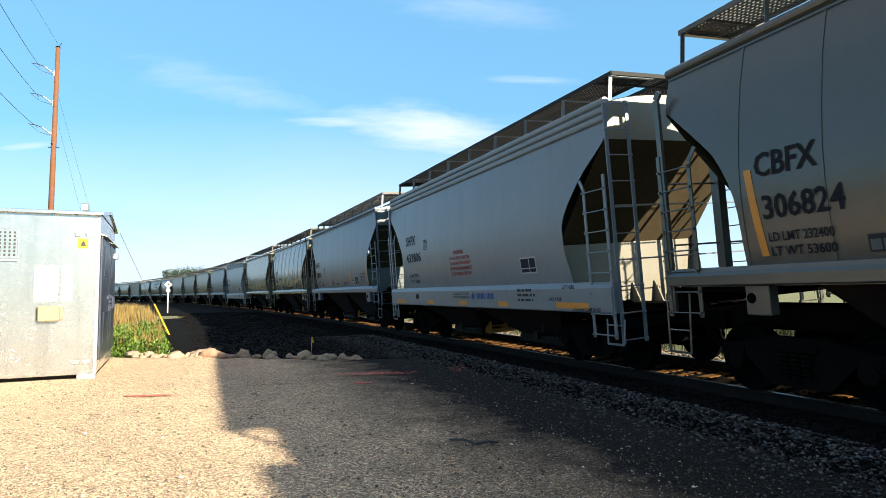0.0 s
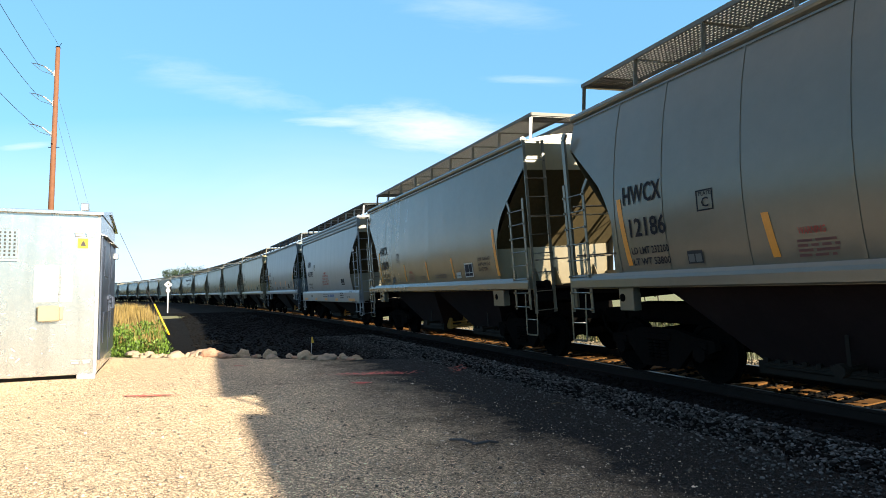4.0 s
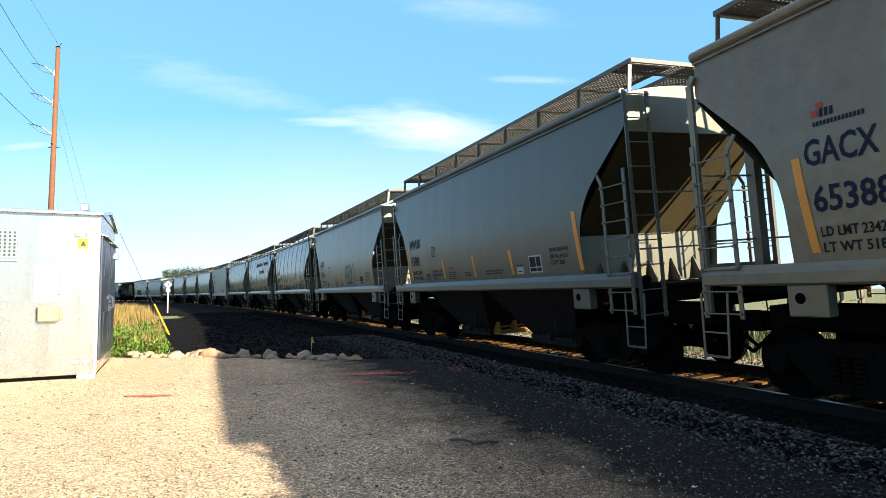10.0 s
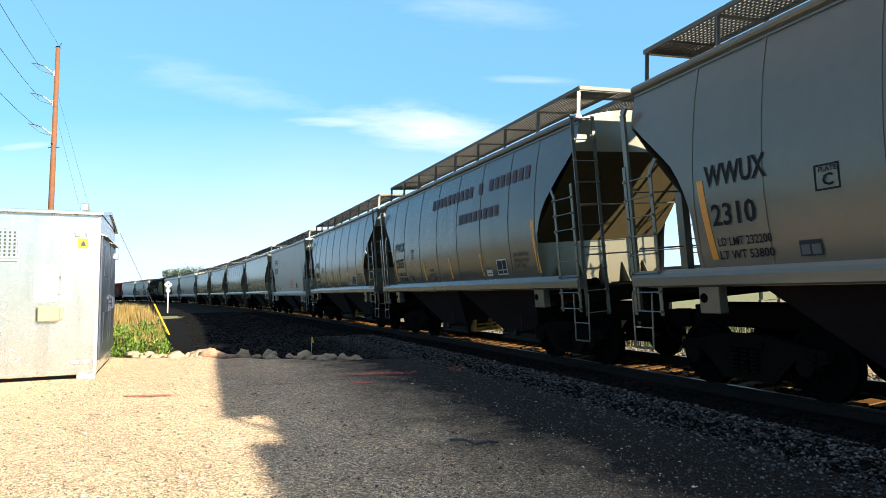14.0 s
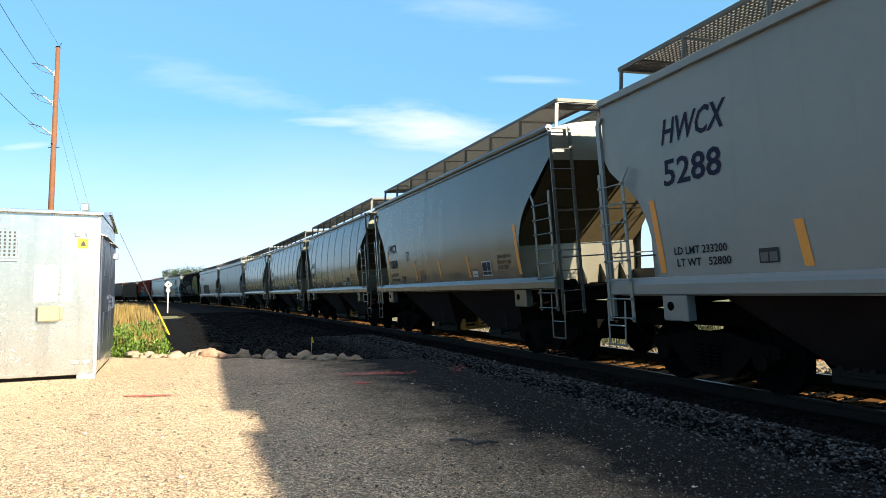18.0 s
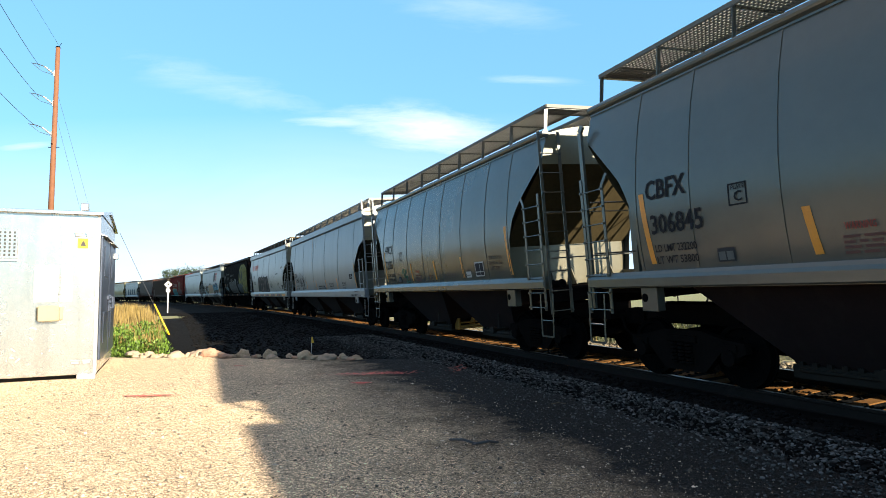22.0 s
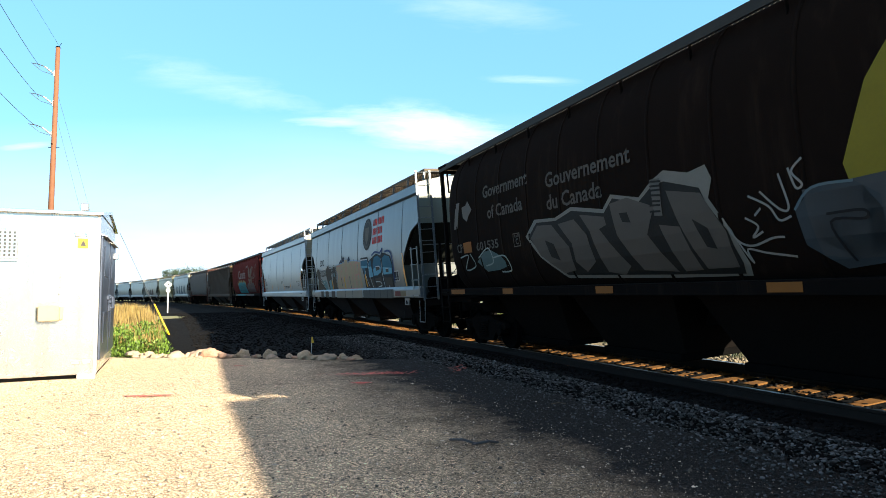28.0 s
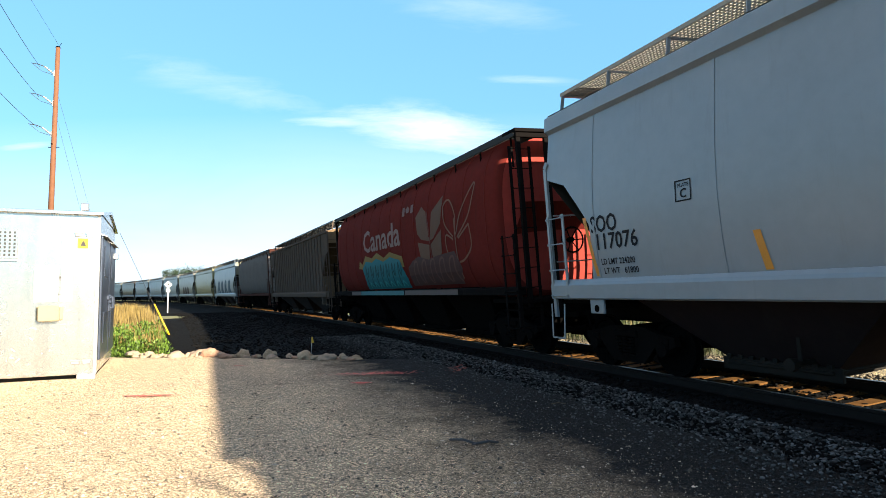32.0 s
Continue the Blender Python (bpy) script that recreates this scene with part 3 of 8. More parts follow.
def wheelset_mesh():
    M = Mesher()
    M.tube((0, -1.05, 0), (0, 1.05, 0), 0.075, 10)
    for sgn in (-1, 1):
        prof = [(0.06, 0.70), (0.16, 0.69), (0.36, 0.715), (0.40, 0.69), (0.485, 0.685), (0.487, 0.715), (0.462, 0.722), (0.457, 0.82), (0.39, 0.82), (0.37, 0.78), (0.16, 0.80), (0.06, 0.86)]
        n, k = 28, len(M.v)
        for i in range(n):
            a = 2 * math.pi * i / n
            for r, y in prof:
                M.v.append((r * math.cos(a), sgn * y, r * math.sin(a)))
        q = len(prof)
        for i in range(n):
            for j in range(q - 1):
                M.f.append((k + i * q + j, k + ((i + 1) % n) * q + j, k + ((i + 1) % n) * q + j + 1, k + i * q + j + 1))
        for i in range(5):
            a = 2 * math.pi * i / 5
            M.box(0.24 * math.cos(a) - 0.02, 0.24 * math.cos(a) + 0.02, min(sgn * 0.77, sgn * 0.81), max(sgn * 0.77, sgn * 0.81), 0.24 * math.sin(a) - 0.02, 0.24 * math.sin(a) + 0.02)
    return M.mesh("wheelset", GRIME_SHADE)


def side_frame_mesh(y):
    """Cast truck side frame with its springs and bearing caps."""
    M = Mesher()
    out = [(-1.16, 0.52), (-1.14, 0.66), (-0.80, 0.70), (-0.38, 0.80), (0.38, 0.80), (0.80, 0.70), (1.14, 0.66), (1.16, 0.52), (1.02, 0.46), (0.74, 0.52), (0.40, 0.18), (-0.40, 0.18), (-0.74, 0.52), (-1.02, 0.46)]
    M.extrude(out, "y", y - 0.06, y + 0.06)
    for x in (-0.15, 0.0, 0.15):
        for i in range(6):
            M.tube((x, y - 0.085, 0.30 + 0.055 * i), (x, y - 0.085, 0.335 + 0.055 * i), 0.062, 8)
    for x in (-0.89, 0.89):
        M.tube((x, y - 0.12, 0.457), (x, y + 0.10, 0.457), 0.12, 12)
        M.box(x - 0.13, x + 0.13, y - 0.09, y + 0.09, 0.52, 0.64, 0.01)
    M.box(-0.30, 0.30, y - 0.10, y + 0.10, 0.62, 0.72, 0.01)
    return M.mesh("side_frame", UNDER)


@lru_cache(None)
def common():
    c = {"wheelset": wheelset_mesh(), "frame_near": side_frame_mesh(-0.98), "frame_far": side_frame_mesh(0.98)}
    M = Mesher()
    M.box(-0.20, 0.20, -0.95, 0.95, 0.50, 0.78, 0.02)
    M.tube((0, 0, 0.78), (0, 0, 0.90), 0.2, 12)
    c["bolster"] = M.mesh("bolster", GRIME_SHADE)
    M = Mesher()
    M.box(-0.75, 0.02, -0.08, 0.08, 0.80, 0.93, 0.01)
    M.extrude([(0.0, -0.12), (0.18, -0.16), (0.34, -0.05), (0.30, 0.02), (0.18, -0.02), (0.16, 0.10), (0.30, 0.14), (0.26, 0.2), (0.0, 0.14)], "z", 0.72, 1.0)
    M.path([(0.05, -0.25, 0.85), (0.2, -0.3, 0.62), (0.42, -0.24, 0.42), (0.62, -0.2, 0.6)], 0.03, 8)
    c["coupler"] = M.mesh("coupler", GRIME_SHADE)
    M = Mesher()
    n, q = 24, 8
    for i in range(n):
        a = 2 * math.pi * i / n
        for j in range(q):
            b = 2 * math.pi * j / q
            r = 0.28 + 0.018 * math.cos(b)
            M.v.append((0.018 * math.sin(b), r * math.cos(a), r * math.sin(a)))
    for i in range(n):
        for j in range(q):
            M.f.append((i * q + j, (i + 1) % n * q + j, (i + 1) % n * q + (j + 1) % q, i * q + (j + 1) % q))
    for i in range(6):
        a = 2 * math.pi * i / 6
        M.tube((-0.06, 0.05 * math.cos(a), 0.05 * math.sin(a)), (0, 0.27 * math.cos(a), 0.27 * math.sin(a)), 0.014, 5)
    M.tube((-0.14, 0, 0), (-0.02, 0, 0), 0.06, 10)
    c["brake_wheel"] = M.mesh("brake_wheel", GRIME_SHADE)
    M = Mesher()
    M.box(-0.08, 0.08, -0.11, 0.11, -0.22, 0.16, 0.03)
    M.tube((0, 0, 0.03), (0.16, 0, 0.03), 0.05, 10)
    for i in range(11):
        M.tube((0.02, 0.12, -0.35 - 0.06 * i), (0.02, 0.12, -0.39 - 0.06 * i), 0.022, 6)
    c["brake_gear"] = M.mesh("brake_gear", GRIME_SHADE)
    M = Mesher()
    prof = [(-0.42, 0.02), (-0.40, 0.12), (-0.33, 0.19), (0.33, 0.19), (0.40, 0.12), (0.42, 0.02)]
    n, k = 16, len(M.v)
    for i in range(n):
        a = 2 * math.pi * i / n
        M.v += [(r * math.cos(a), x, r * math.sin(a)) for x, r in prof]
    for i in range(n):
        for j in range(len(prof) - 1):
            M.f.append((k + i * 6 + j, k + ((i + 1) % n) * 6 + j, k + ((i + 1) % n) * 6 + j + 1, k + i * 6 + j + 1))
    c["air_tank"] = M.mesh("air_tank", UNDER, True)
    M = Mesher()
    M.tube((-0.4, 0, 0), (0.28, 0, 0), 0.075, 12)
    M.tube((0.24, 0, 0), (0.30, 0, 0), 0.095, 12)
    c["brake_pipe"] = M.mesh("brake_pipe", UNDER)
    # reservoirs, valve and levers on the end platform of the long cars
    M = Mesher()
    M.tube((-0.75, -0.95, 0.34), (-0.75, 0.15, 0.34), 0.26, 16)
    M.tube((-0.75, -1.0, 0.34), (-0.75, -0.95, 0.34), 0.18, 16)
    M.tube((-0.35, 0.25, 0.26), (-0.35, 1.05, 0.26), 0.18, 14)
    M.box(-0.55, -0.20, -0.20, 0.12, 0.02, 0.62, 0.02)
    M.box(-0.40, -0.10, -0.75, -0.45, 0.02, 0.42, 0.02)
    M.bar((-0.30, -0.6, 0.45), (-0.10, 0.0, 1.10), 0.05, 0.02)
    M.bar((-0.9, 0.3, 0.1), (-0.3, 0.5, 0.75), 0.06, 0.03)
    M.path([(-0.75, 0.15, 0.45), (-0.6, 0.5, 0.55), (-0.3, 0.7, 0.35), (0.0, 0.8, 0.05)], 0.022, 6)
    M.path([(-0.45, -0.2, 0.5), (-0.3, -0.5, 0.62), (0.02, -0.6, 0.3), (0.02, -0.6, -0.1)], 0.022, 6)
    for y in (-0.85, -0.25):
        M.box(-0.85, -0.65, y - 0.03, y + 0.03, -0.02, 0.12)
    c["brake_rigging"] = M.mesh("brake_rigging", GRIME_SHADE)
    return c


def ladder_mesh(w, z0, z1, rungs, bend=False):
    """A ladder in the x-z plane, w wide, with flat stiles and round rungs."""
    M = Mesher()
    for x in (0, w):
        if bend and x == 0:
            M.bar((x, 0, z0), (x, 0, z1 - 0.18), 0.06, 0.02, (0, 1, 0))
            M.bar((x, 0, z1 - 0.18), (x - 0.12, 0.02, z1), 0.06, 0.02, (0, 1, 0))
        else:
            M.bar((x, 0, z0), (x, 0, z1), 0.065, 0.022, (0, 1, 0))
    for i in range(rungs):
        z = z0 + 0.06 + (z1 - z0 - (0.3 if bend else 0.12)) * i / (rungs - 1)
        M.tube((0, -0.02, z), (w, -0.02, z), 0.011, 6)
        for x in (0, w):
            M.box(x - 0.018, x + 0.018, -0.045, -0.01, z - 0.018, z + 0.018)
    return M


@lru_cache(None)
def hopper_meshes(kind):
    """The meshes of one kind of hopper car: a list of (name, mesh, pose, paint or not, label)."""
    K = KINDS[kind]
    L, prof, cut, (sz0, sz1) = K["L"], K["prof"], K["cut"], K["sill"]
    he = L / 2 - 0.765
    foot, board = K["foot"], K["board"]
    out = []
    P = "body"

    def put(name, M, mat, paint=True, label="", m=None, smooth=False):
        out.append((name, M.mesh(name, None if mat == P else mat, smooth), m, paint, label))
    ztop = 4.60
    zl = [sz1 - 0.06] + [z for z in (1.75, 2.0, 2.2, 2.4, 2.6, 2.8, 3.0, 3.2, 3.4, 3.6, 3.7, 3.8, 3.9, 4.0, 4.06, 4.2, 4.4) if z > sz1] + [ztop]
    for sg in (-1, 1):
        M = Mesher()
        nx = 30
        for z in zl:
            xm = he - along(cut, z)
            for i in range(nx + 1):
                x = -xm + 2 * xm * i / nx
                M.v.append((x, sg * along(prof, z), z))
        for j in range(len(zl) - 1):
            for i in range(nx):
                a = j * (nx + 1) + i
                M.f.append((a, a + 1, a + nx + 2, a + nx + 1))
        put("side_panel", M, P, smooth=True)
        nr = abs(K["ribs"])
        wide = 0.05 if K["ribs"] < 0 else 0.02
        proud = 0.05 if K["ribs"] < 0 else 0.010
        if nr:
            M = Mesher()
            for z0, z1 in zip(zl, zl[1:]):
                y0, y1 = sg * (along(prof, z0) + proud), sg * (along(prof, z1) + proud)
                i0, i1 = sg * (along(prof, z0) - 0.01), sg * (along(prof, z1) - 0.01)
                M.poly([(-wide, y0, z0), (wide, y0, z0), (wide, y1, z1), (-wide, y1, z1)])
                M.poly([(-wide, i0, z0), (-wide, y0, z0), (-wide, y1, z1), (-wide, i1, z1)])
                M.poly([(wide, i0, z0), (wide, y0, z0), (wide, y1, z1), (wide, i1, z1)])
            me = M.mesh("side_rib", None)
            span = 2 * (he - 1.45) if K["ribs"] > 0 else 2 * (he - 1.5)
            at = [-4.5, -3.42, -2.05, -0.685, 0.685, 2.05, 3.42, 4.5] if nr == 8 else [-span / 2 + span * i / (nr - 1) for i in range(nr)]
            for x in at:
                out.append(("side_rib", me, pose(x, 0, 0), True, ""))
        M = Mesher()
        rc = K["reach"]
        M.extrude([(sg * 1.47, sz0), (sg * (rc - 0.02), sz0), (sg * rc, sz0 + 0.02), (sg * rc, sz1 - 0.10), (sg * (rc - 0.02), sz1 - 0.05), (sg * (rc - 0.055), sz1), (sg * 1.47, sz1)], "x", -he - 0.02, he + 0.02)
        yl0, yl1 = sorted((sg * 1.40, sg * 1.47))
        M.box(-he + 0.1, he - 0.1, yl0, yl1, sz0 - 0.02, sz0 + 0.05)
        put("side_sill", M, P)
        M = Mesher()
        ye = along(prof, ztop)
        if K["eave"] == "round":
            M.tube((-he, sg * (ye + 0.03), 4.60), (he, sg * (ye + 0.03), 4.60), 0.074, 12)
            M.box(-he, he, min(sg * (ye - 0.02), sg * (ye + 0.05)), max(sg * (ye - 0.02), sg * (ye + 0.05)), 4.50, 4.57)
        elif K["eave"] == "fluted":
            for i in range(3):
                M = Mesher()
                zf = 4.33 + 0.145 * i
                M.tube((-he, sg * (along(prof, zf) - 0.022), zf), (he, sg * (along(prof, zf) - 0.022), zf), 0.076, 10)
                if i < 2:
                    put("roof_rail", M, P)
        elif K["eave"] == "lip":
            M.box(-he, he, min(sg * (ye - 0.03), sg * (ye + 0.07)), max(sg * (ye - 0.03), sg * (ye + 0.07)), 4.50, 4.62, 0.012)
        else:
            M.extrude([(sg * (ye + 0.02), 4.48), (sg * (ye + 0.10), 4.54), (sg * (ye + 0.07), 4.80), (sg * (ye - 0.03), 4.86), (sg * (ye - 0.05), 4.5)], "x", -he, he)
        put("roof_rail", M, P)
        # jacking pads
        for x in (() if K["eave"] == "fluted" else (-K["truck"], K["truck"])):
            M = Mesher()
            big = K["eave"] != "fascia"
            hw, hh, dy = (0.24 if not nr else 0.17, 0.37, 0.16) if big else (0.19, 0.25, 0.05)
            y0, y1 = sorted((sg * (1.60 - dy), sg * 1.60))
            M.box(x - hw, x + hw, y0, y1, sz0 - hh, sz0 - 0.003, 0.012)
            put("jacking_pad", M, P)
            M = Mesher()
            M.tube((x - (0.08 if big else 0), sg * 1.598, sz0 - 0.16), (x - (0.08 if big else 0), sg * 1.606, sz0 - 0.16), 0.065, 12)
            put("lifting_hole", M, GRIME_SHADE, False)
    ytop = along(prof, ztop)
    M = Mesher()
    rz = 4.86 if K["eave"] == "fascia" else 4.60
    M.grid(lambda u, v: (-he + 2 * he * u, -ytop + 2 * ytop * v, rz + 0.20 * (1 - (2 * v - 1) ** 2)), 12, 14)
    put("roof", M, P, smooth=True)
    for i in range(5 if L < 15 else 7):
        n = 5 if L < 15 else 7
        ln = (2 * he - 1.6) / n
        x = -he + 0.8 + ln * i
        M = Mesher()
        M.box(x + 0.05, x + ln - 0.05, -0.36, 0.36, rz + 0.15, rz + 0.30, 0.03)
        for q in (0.25, 0.75):
            M.box(x + ln * q - 0.03, x + ln * q + 0.03, -0.42, 0.42, rz + 0.26, rz + 0.33, 0.008)
        put("hatch_cover", M, P)
    # ends: upper sheet, slope sheet, bulkhead with stiffeners, platform
    for sg in (-1, 1):
        M = Mesher()
        xe = sg * (he - 0.02)
        zb = 3.98 if K["eave"] != "fascia" else 3.58
        low = [(xe, -along(prof, zb + (4.6 - zb) * i / 6) + 0.01, zb + (4.6 - zb) * i / 6) for i in range(7)]
        top = [(xe, -ytop + 2 * ytop * i / 12, rz + 0.19 * (1 - (2 * i / 12 - 1) ** 2)) for i in range(13)]
        high = [(x, -y, z) for x, y, z in reversed(low)]
        M.poly(low + top + high)
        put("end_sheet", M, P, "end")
        M = Mesher()
        xf = sg * (he - 1.42)

        def slope(u, v):
            z = zb + (foot - zb) * u
            return (xe + (xf - xe) * u, (2 * v - 1) * (along(prof, z) - 0.02), z)
        M.grid(slope, 6, 8)
        put("slope_sheet", M, P, "grimy", "slope sheet tinted dark for shade")
        for y in () if sg > 0 else (-0.9, -0.3, 0.3, 0.9):
            M = Mesher()
            M.bar((xe + sg * 0.02, y, zb - 0.05), (xf + sg * 0.05, y, foot + 0.03), 0.08, 0.06)
            put("slope_stiffener", M, P, "end")
        M = Mesher()
        M.grid(lambda u, v: (xf, (2 * v - 1) * (along(prof, foot + (sz0 - foot) * u) - 0.02), foot + (sz0 - foot) * u), 3, 8)
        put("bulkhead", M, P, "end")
        for y in (-1.1, -0.55, 0.0, 0.55, 1.1):
            M = Mesher()
            M.extrude([(xf, sz0 + 0.42), (xf + sg * 0.03, sz0 + 0.42), (xf + sg * 0.24, sz0), (xf, sz0)], "y", y - 0.015, y + 0.015)
            put("bulkhead_stiffener", M, P, "end")
        M = Mesher()
        x0, x1 = sorted((xf, sg * (he + 0.06)))
        M.box(x0, x1, -1.42, 1.42, sz0 - 0.10, sz0 - 0.02, 0.01)
        x0, x1 = sorted((sg * (he - 0.06), sg * (he + 0.06)))
        M.box(x0, x1, -1.5, 1.5, sz0 - 0.28, sz0 - 0.02, 0.012)
        put("end_platform", M, UNDER, False)
        # tall end posts and struts
        for y in (() if sg > 0 else (-0.52, 0.52)):
            M = Mesher()
            M.extrude([(xe - sg * 0.02, y - 0.07), (xe + sg * 0.12, y - 0.07), (xe + sg * 0.12, y - 0.05), (xe, y - 0.05), (xe, y + 0.07), (xe - sg * 0.02, y + 0.07)], "z", sz0 - 0.05, zb + 0.12)
            put("end_post", M, P, True)
        for z in (sz1 + 0.35, sz1 + 1.25):
            M = Mesher()
            M.tube((xe + sg * 0.06, -1.45, z), (xe + sg * 0.06, 1.45, z), 0.014, 6)
            put("end_grab_rail", M, P)
        # corners: the tall end ladder on one, a post on the other; a short side ladder on both
        for cy in (-1, 1):
            tall = (cy * sg) < 0
            yc = cy * 1.53
            if tall:
                M = ladder_mesh(0.46, sz0 - (0.5 if K["eave"] != "fascia" else 0.1), 4.62 if K["eave"] != "fascia" else 5.2, 10 if K["eave"] != "fascia" else 12)
                m = pose(sg * (he + 0.07), yc, 0, 0, 0, 90 if cy < 0 else -90)
                put("end_ladder", M, P, m=m)
            else:
                M = Mesher()
                M.bar((sg * (he + 0.06), yc, sz0 - 0.35), (sg * (he + 0.06), yc, zb + 0.25), 0.09, 0.05, (0, 1, 0))
                M.bar((sg * (he + 0.06), yc, zb + 0.25), (sg * (he - 0.02), yc, zb + 0.35), 0.09, 0.05, (0, 1, 0))
                put("corner_post", M, P)
            M = ladder_mesh(0.56, sz0 - 0.42, 3.38, 8, True) if K["eave"] != "fascia" else ladder_mesh(0.50, sz0, 2.88, 4)
            m = pose(sg * (he - 0.54), cy * 1.63, 0) if sg > 0 else Matrix.Diagonal((-1, 1, 1, 1)) @ pose((he - 0.54), cy * 1.63, 0)
            MM = Mesher()
            MM.v, MM.f = [tuple(m @ Vector(v)) for v in M.v], M.f
            put("side_ladder", MM, P)
            # stirrup step
            M = Mesher()
            xs = sg * (he - 0.05)
            pts = [(xs - 0.22, cy * 1.56, sz0 - 0.1), (xs - 0.20, cy * 1.6, 0.57), (xs + 0.20, cy * 1.6, 0.57), (xs + 0.22, cy * 1.56, sz0 - 0.1)]
            for a, b in zip(pts, pts[1:]):
                M.bar(a, b, 0.032, 0.012, (0, 1, 0))
            if K["eave"] != "fascia":
                M.tube((xs - 0.21, cy * 1.58, 0.88), (xs + 0.21, cy * 1.58, 0.88), 0.012, 6)
            put("stirrup_step", M, P)
    # roof walkway: gratings along both sides and across the ends
    bmat = {"sand_fluted": GRATE_DARK, "grain": GRATE_LIGHT}.get(kind, GRATE)
    for sg in (-1, 1):
        M = Mesher()
        y0, y1 = sorted((sg * 0.22, sg * 1.15))
        a = he - 0.12
        for i in range(13):
            y = y0 + (y1 - y0) * i / 12
            M.box(-a, a, y - 0.004, y + 0.004, board - 0.032, board)
        n = int(2 * a / 0.075)
        for i in range(n + 1):
            x = -a + 2 * a * i / n
            M.box(x - 0.010, x + 0.010, y0, y1, board - 0.030, board - 0.004)
        for y in (y0, y1):
            M.box(-a, a, y - 0.012, y + 0.012, board - 0.055, board + 0.012)
        put("roof_walkway", M, bmat, False, "grating walkway along the roof")
        n = 9 if L < 15 else 12
        M = Mesher()
        M.bar((0, sg * 1.13, board - 0.05), (0, sg * 1.20, rz + 0.02), 0.07, 0.014, (1, 0, 0))
        M.box(-0.035, 0.035, y0, y1, board - 0.07, board - 0.055)
        me = M.mesh("walkway_post", None)
        for i in range(n):
            out.append(("walkway_post", me, pose(-a + 0.05 + (2 * a - 0.1) * i / (n - 1), 0, 0), True, ""))
        # cross walk at the end
        M = Mesher()
        xa, xb = sorted((sg * (he - 0.62), sg * (he - 0.12)))
        for i in range(9):
            x = xa + (xb - xa) * i / 8
            M.box(x - 0.004, x + 0.004, -1.15, 1.15, board - 0.032, board)
        for i in range(28):
            y = -1.15 + 2.3 * i / 27
            M.box(xa, xb, y - 0.006, y + 0.006, board - 0.03, board - 0.004)
        for x in (xa, xb):
            M.box(x - 0.012, x + 0.012, -1.15, 1.15, board - 0.055, board + 0.014)
        put("end_walkway", M, bmat, False, "grating walkway across the roof end")
    # underframe, discharge bays
    M = Mesher()
    M.box(-L / 2 + 0.55, L / 2 - 0.55, -0.28, 0.28, 0.78, 1.12, 0.015)
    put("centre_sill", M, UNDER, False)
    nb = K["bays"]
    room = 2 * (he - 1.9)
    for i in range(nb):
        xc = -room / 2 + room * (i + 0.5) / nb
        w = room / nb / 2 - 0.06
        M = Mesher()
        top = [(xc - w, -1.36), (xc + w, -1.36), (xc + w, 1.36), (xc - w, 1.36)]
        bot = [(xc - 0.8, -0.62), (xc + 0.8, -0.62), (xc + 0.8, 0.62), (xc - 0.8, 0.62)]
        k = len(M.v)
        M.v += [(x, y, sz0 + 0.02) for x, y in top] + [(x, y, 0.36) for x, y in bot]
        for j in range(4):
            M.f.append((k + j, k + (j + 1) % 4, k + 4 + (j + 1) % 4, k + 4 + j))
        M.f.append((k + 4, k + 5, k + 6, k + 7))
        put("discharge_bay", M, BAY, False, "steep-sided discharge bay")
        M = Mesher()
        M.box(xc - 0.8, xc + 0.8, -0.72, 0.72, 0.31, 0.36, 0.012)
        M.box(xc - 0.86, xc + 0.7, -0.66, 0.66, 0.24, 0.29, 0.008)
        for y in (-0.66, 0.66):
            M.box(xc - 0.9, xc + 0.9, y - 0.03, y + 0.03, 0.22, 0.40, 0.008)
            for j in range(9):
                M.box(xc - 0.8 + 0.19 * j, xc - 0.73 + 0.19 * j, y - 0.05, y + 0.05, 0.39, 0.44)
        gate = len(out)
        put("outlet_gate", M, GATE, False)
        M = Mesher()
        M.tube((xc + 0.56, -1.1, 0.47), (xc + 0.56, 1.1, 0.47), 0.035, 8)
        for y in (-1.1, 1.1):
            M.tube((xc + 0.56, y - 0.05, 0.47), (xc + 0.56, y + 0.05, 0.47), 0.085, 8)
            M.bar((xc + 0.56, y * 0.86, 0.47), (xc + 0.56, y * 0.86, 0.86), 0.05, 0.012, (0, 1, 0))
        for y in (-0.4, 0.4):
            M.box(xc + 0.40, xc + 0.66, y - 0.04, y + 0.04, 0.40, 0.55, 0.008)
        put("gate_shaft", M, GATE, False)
        M = Mesher()
        for j in range(4):
            M.box(xc + 0.92 - 0.03 * j, xc + 1.30 - 0.10 * j, -0.55 + 0.06 * j, 0.55 - 0.06 * j, 0.27 + (0.075, 0.05)[j % 2] * j, 0.305 + (0.075, 0.05)[j % 2] * j, 0.006)
        for y in (-0.5, 0.0, 0.5):
            M.box(xc + 0.80, xc + 1.12, y - 0.03, y + 0.03, 0.24, 0.58, 0.006)
        if nb == 2:
            put("gate_frame", M, GATE_SUN, False, "dusty outlet gate frame, tan with painted sunlight")
    return out, he


def truck_under(car, x, col=None):
    c = common()
    tr = part("truck", c["bolster"], car, pose(x, 0, 0))
    part("side_frame", c["frame_near"], tr)
    part("side_frame", c["frame_far"], tr)
    for dx in (-0.89, 0.89):
        w = part("wheelset", c["wheelset"], tr)
        w.matrix_parent_inverse = Matrix.Translation((dx, 0, 0.457))
        SPIN.append(w)
    return tr


def place(car, c_left, he):
    CARS.append((car, he - c_left))


PAINTED = {}


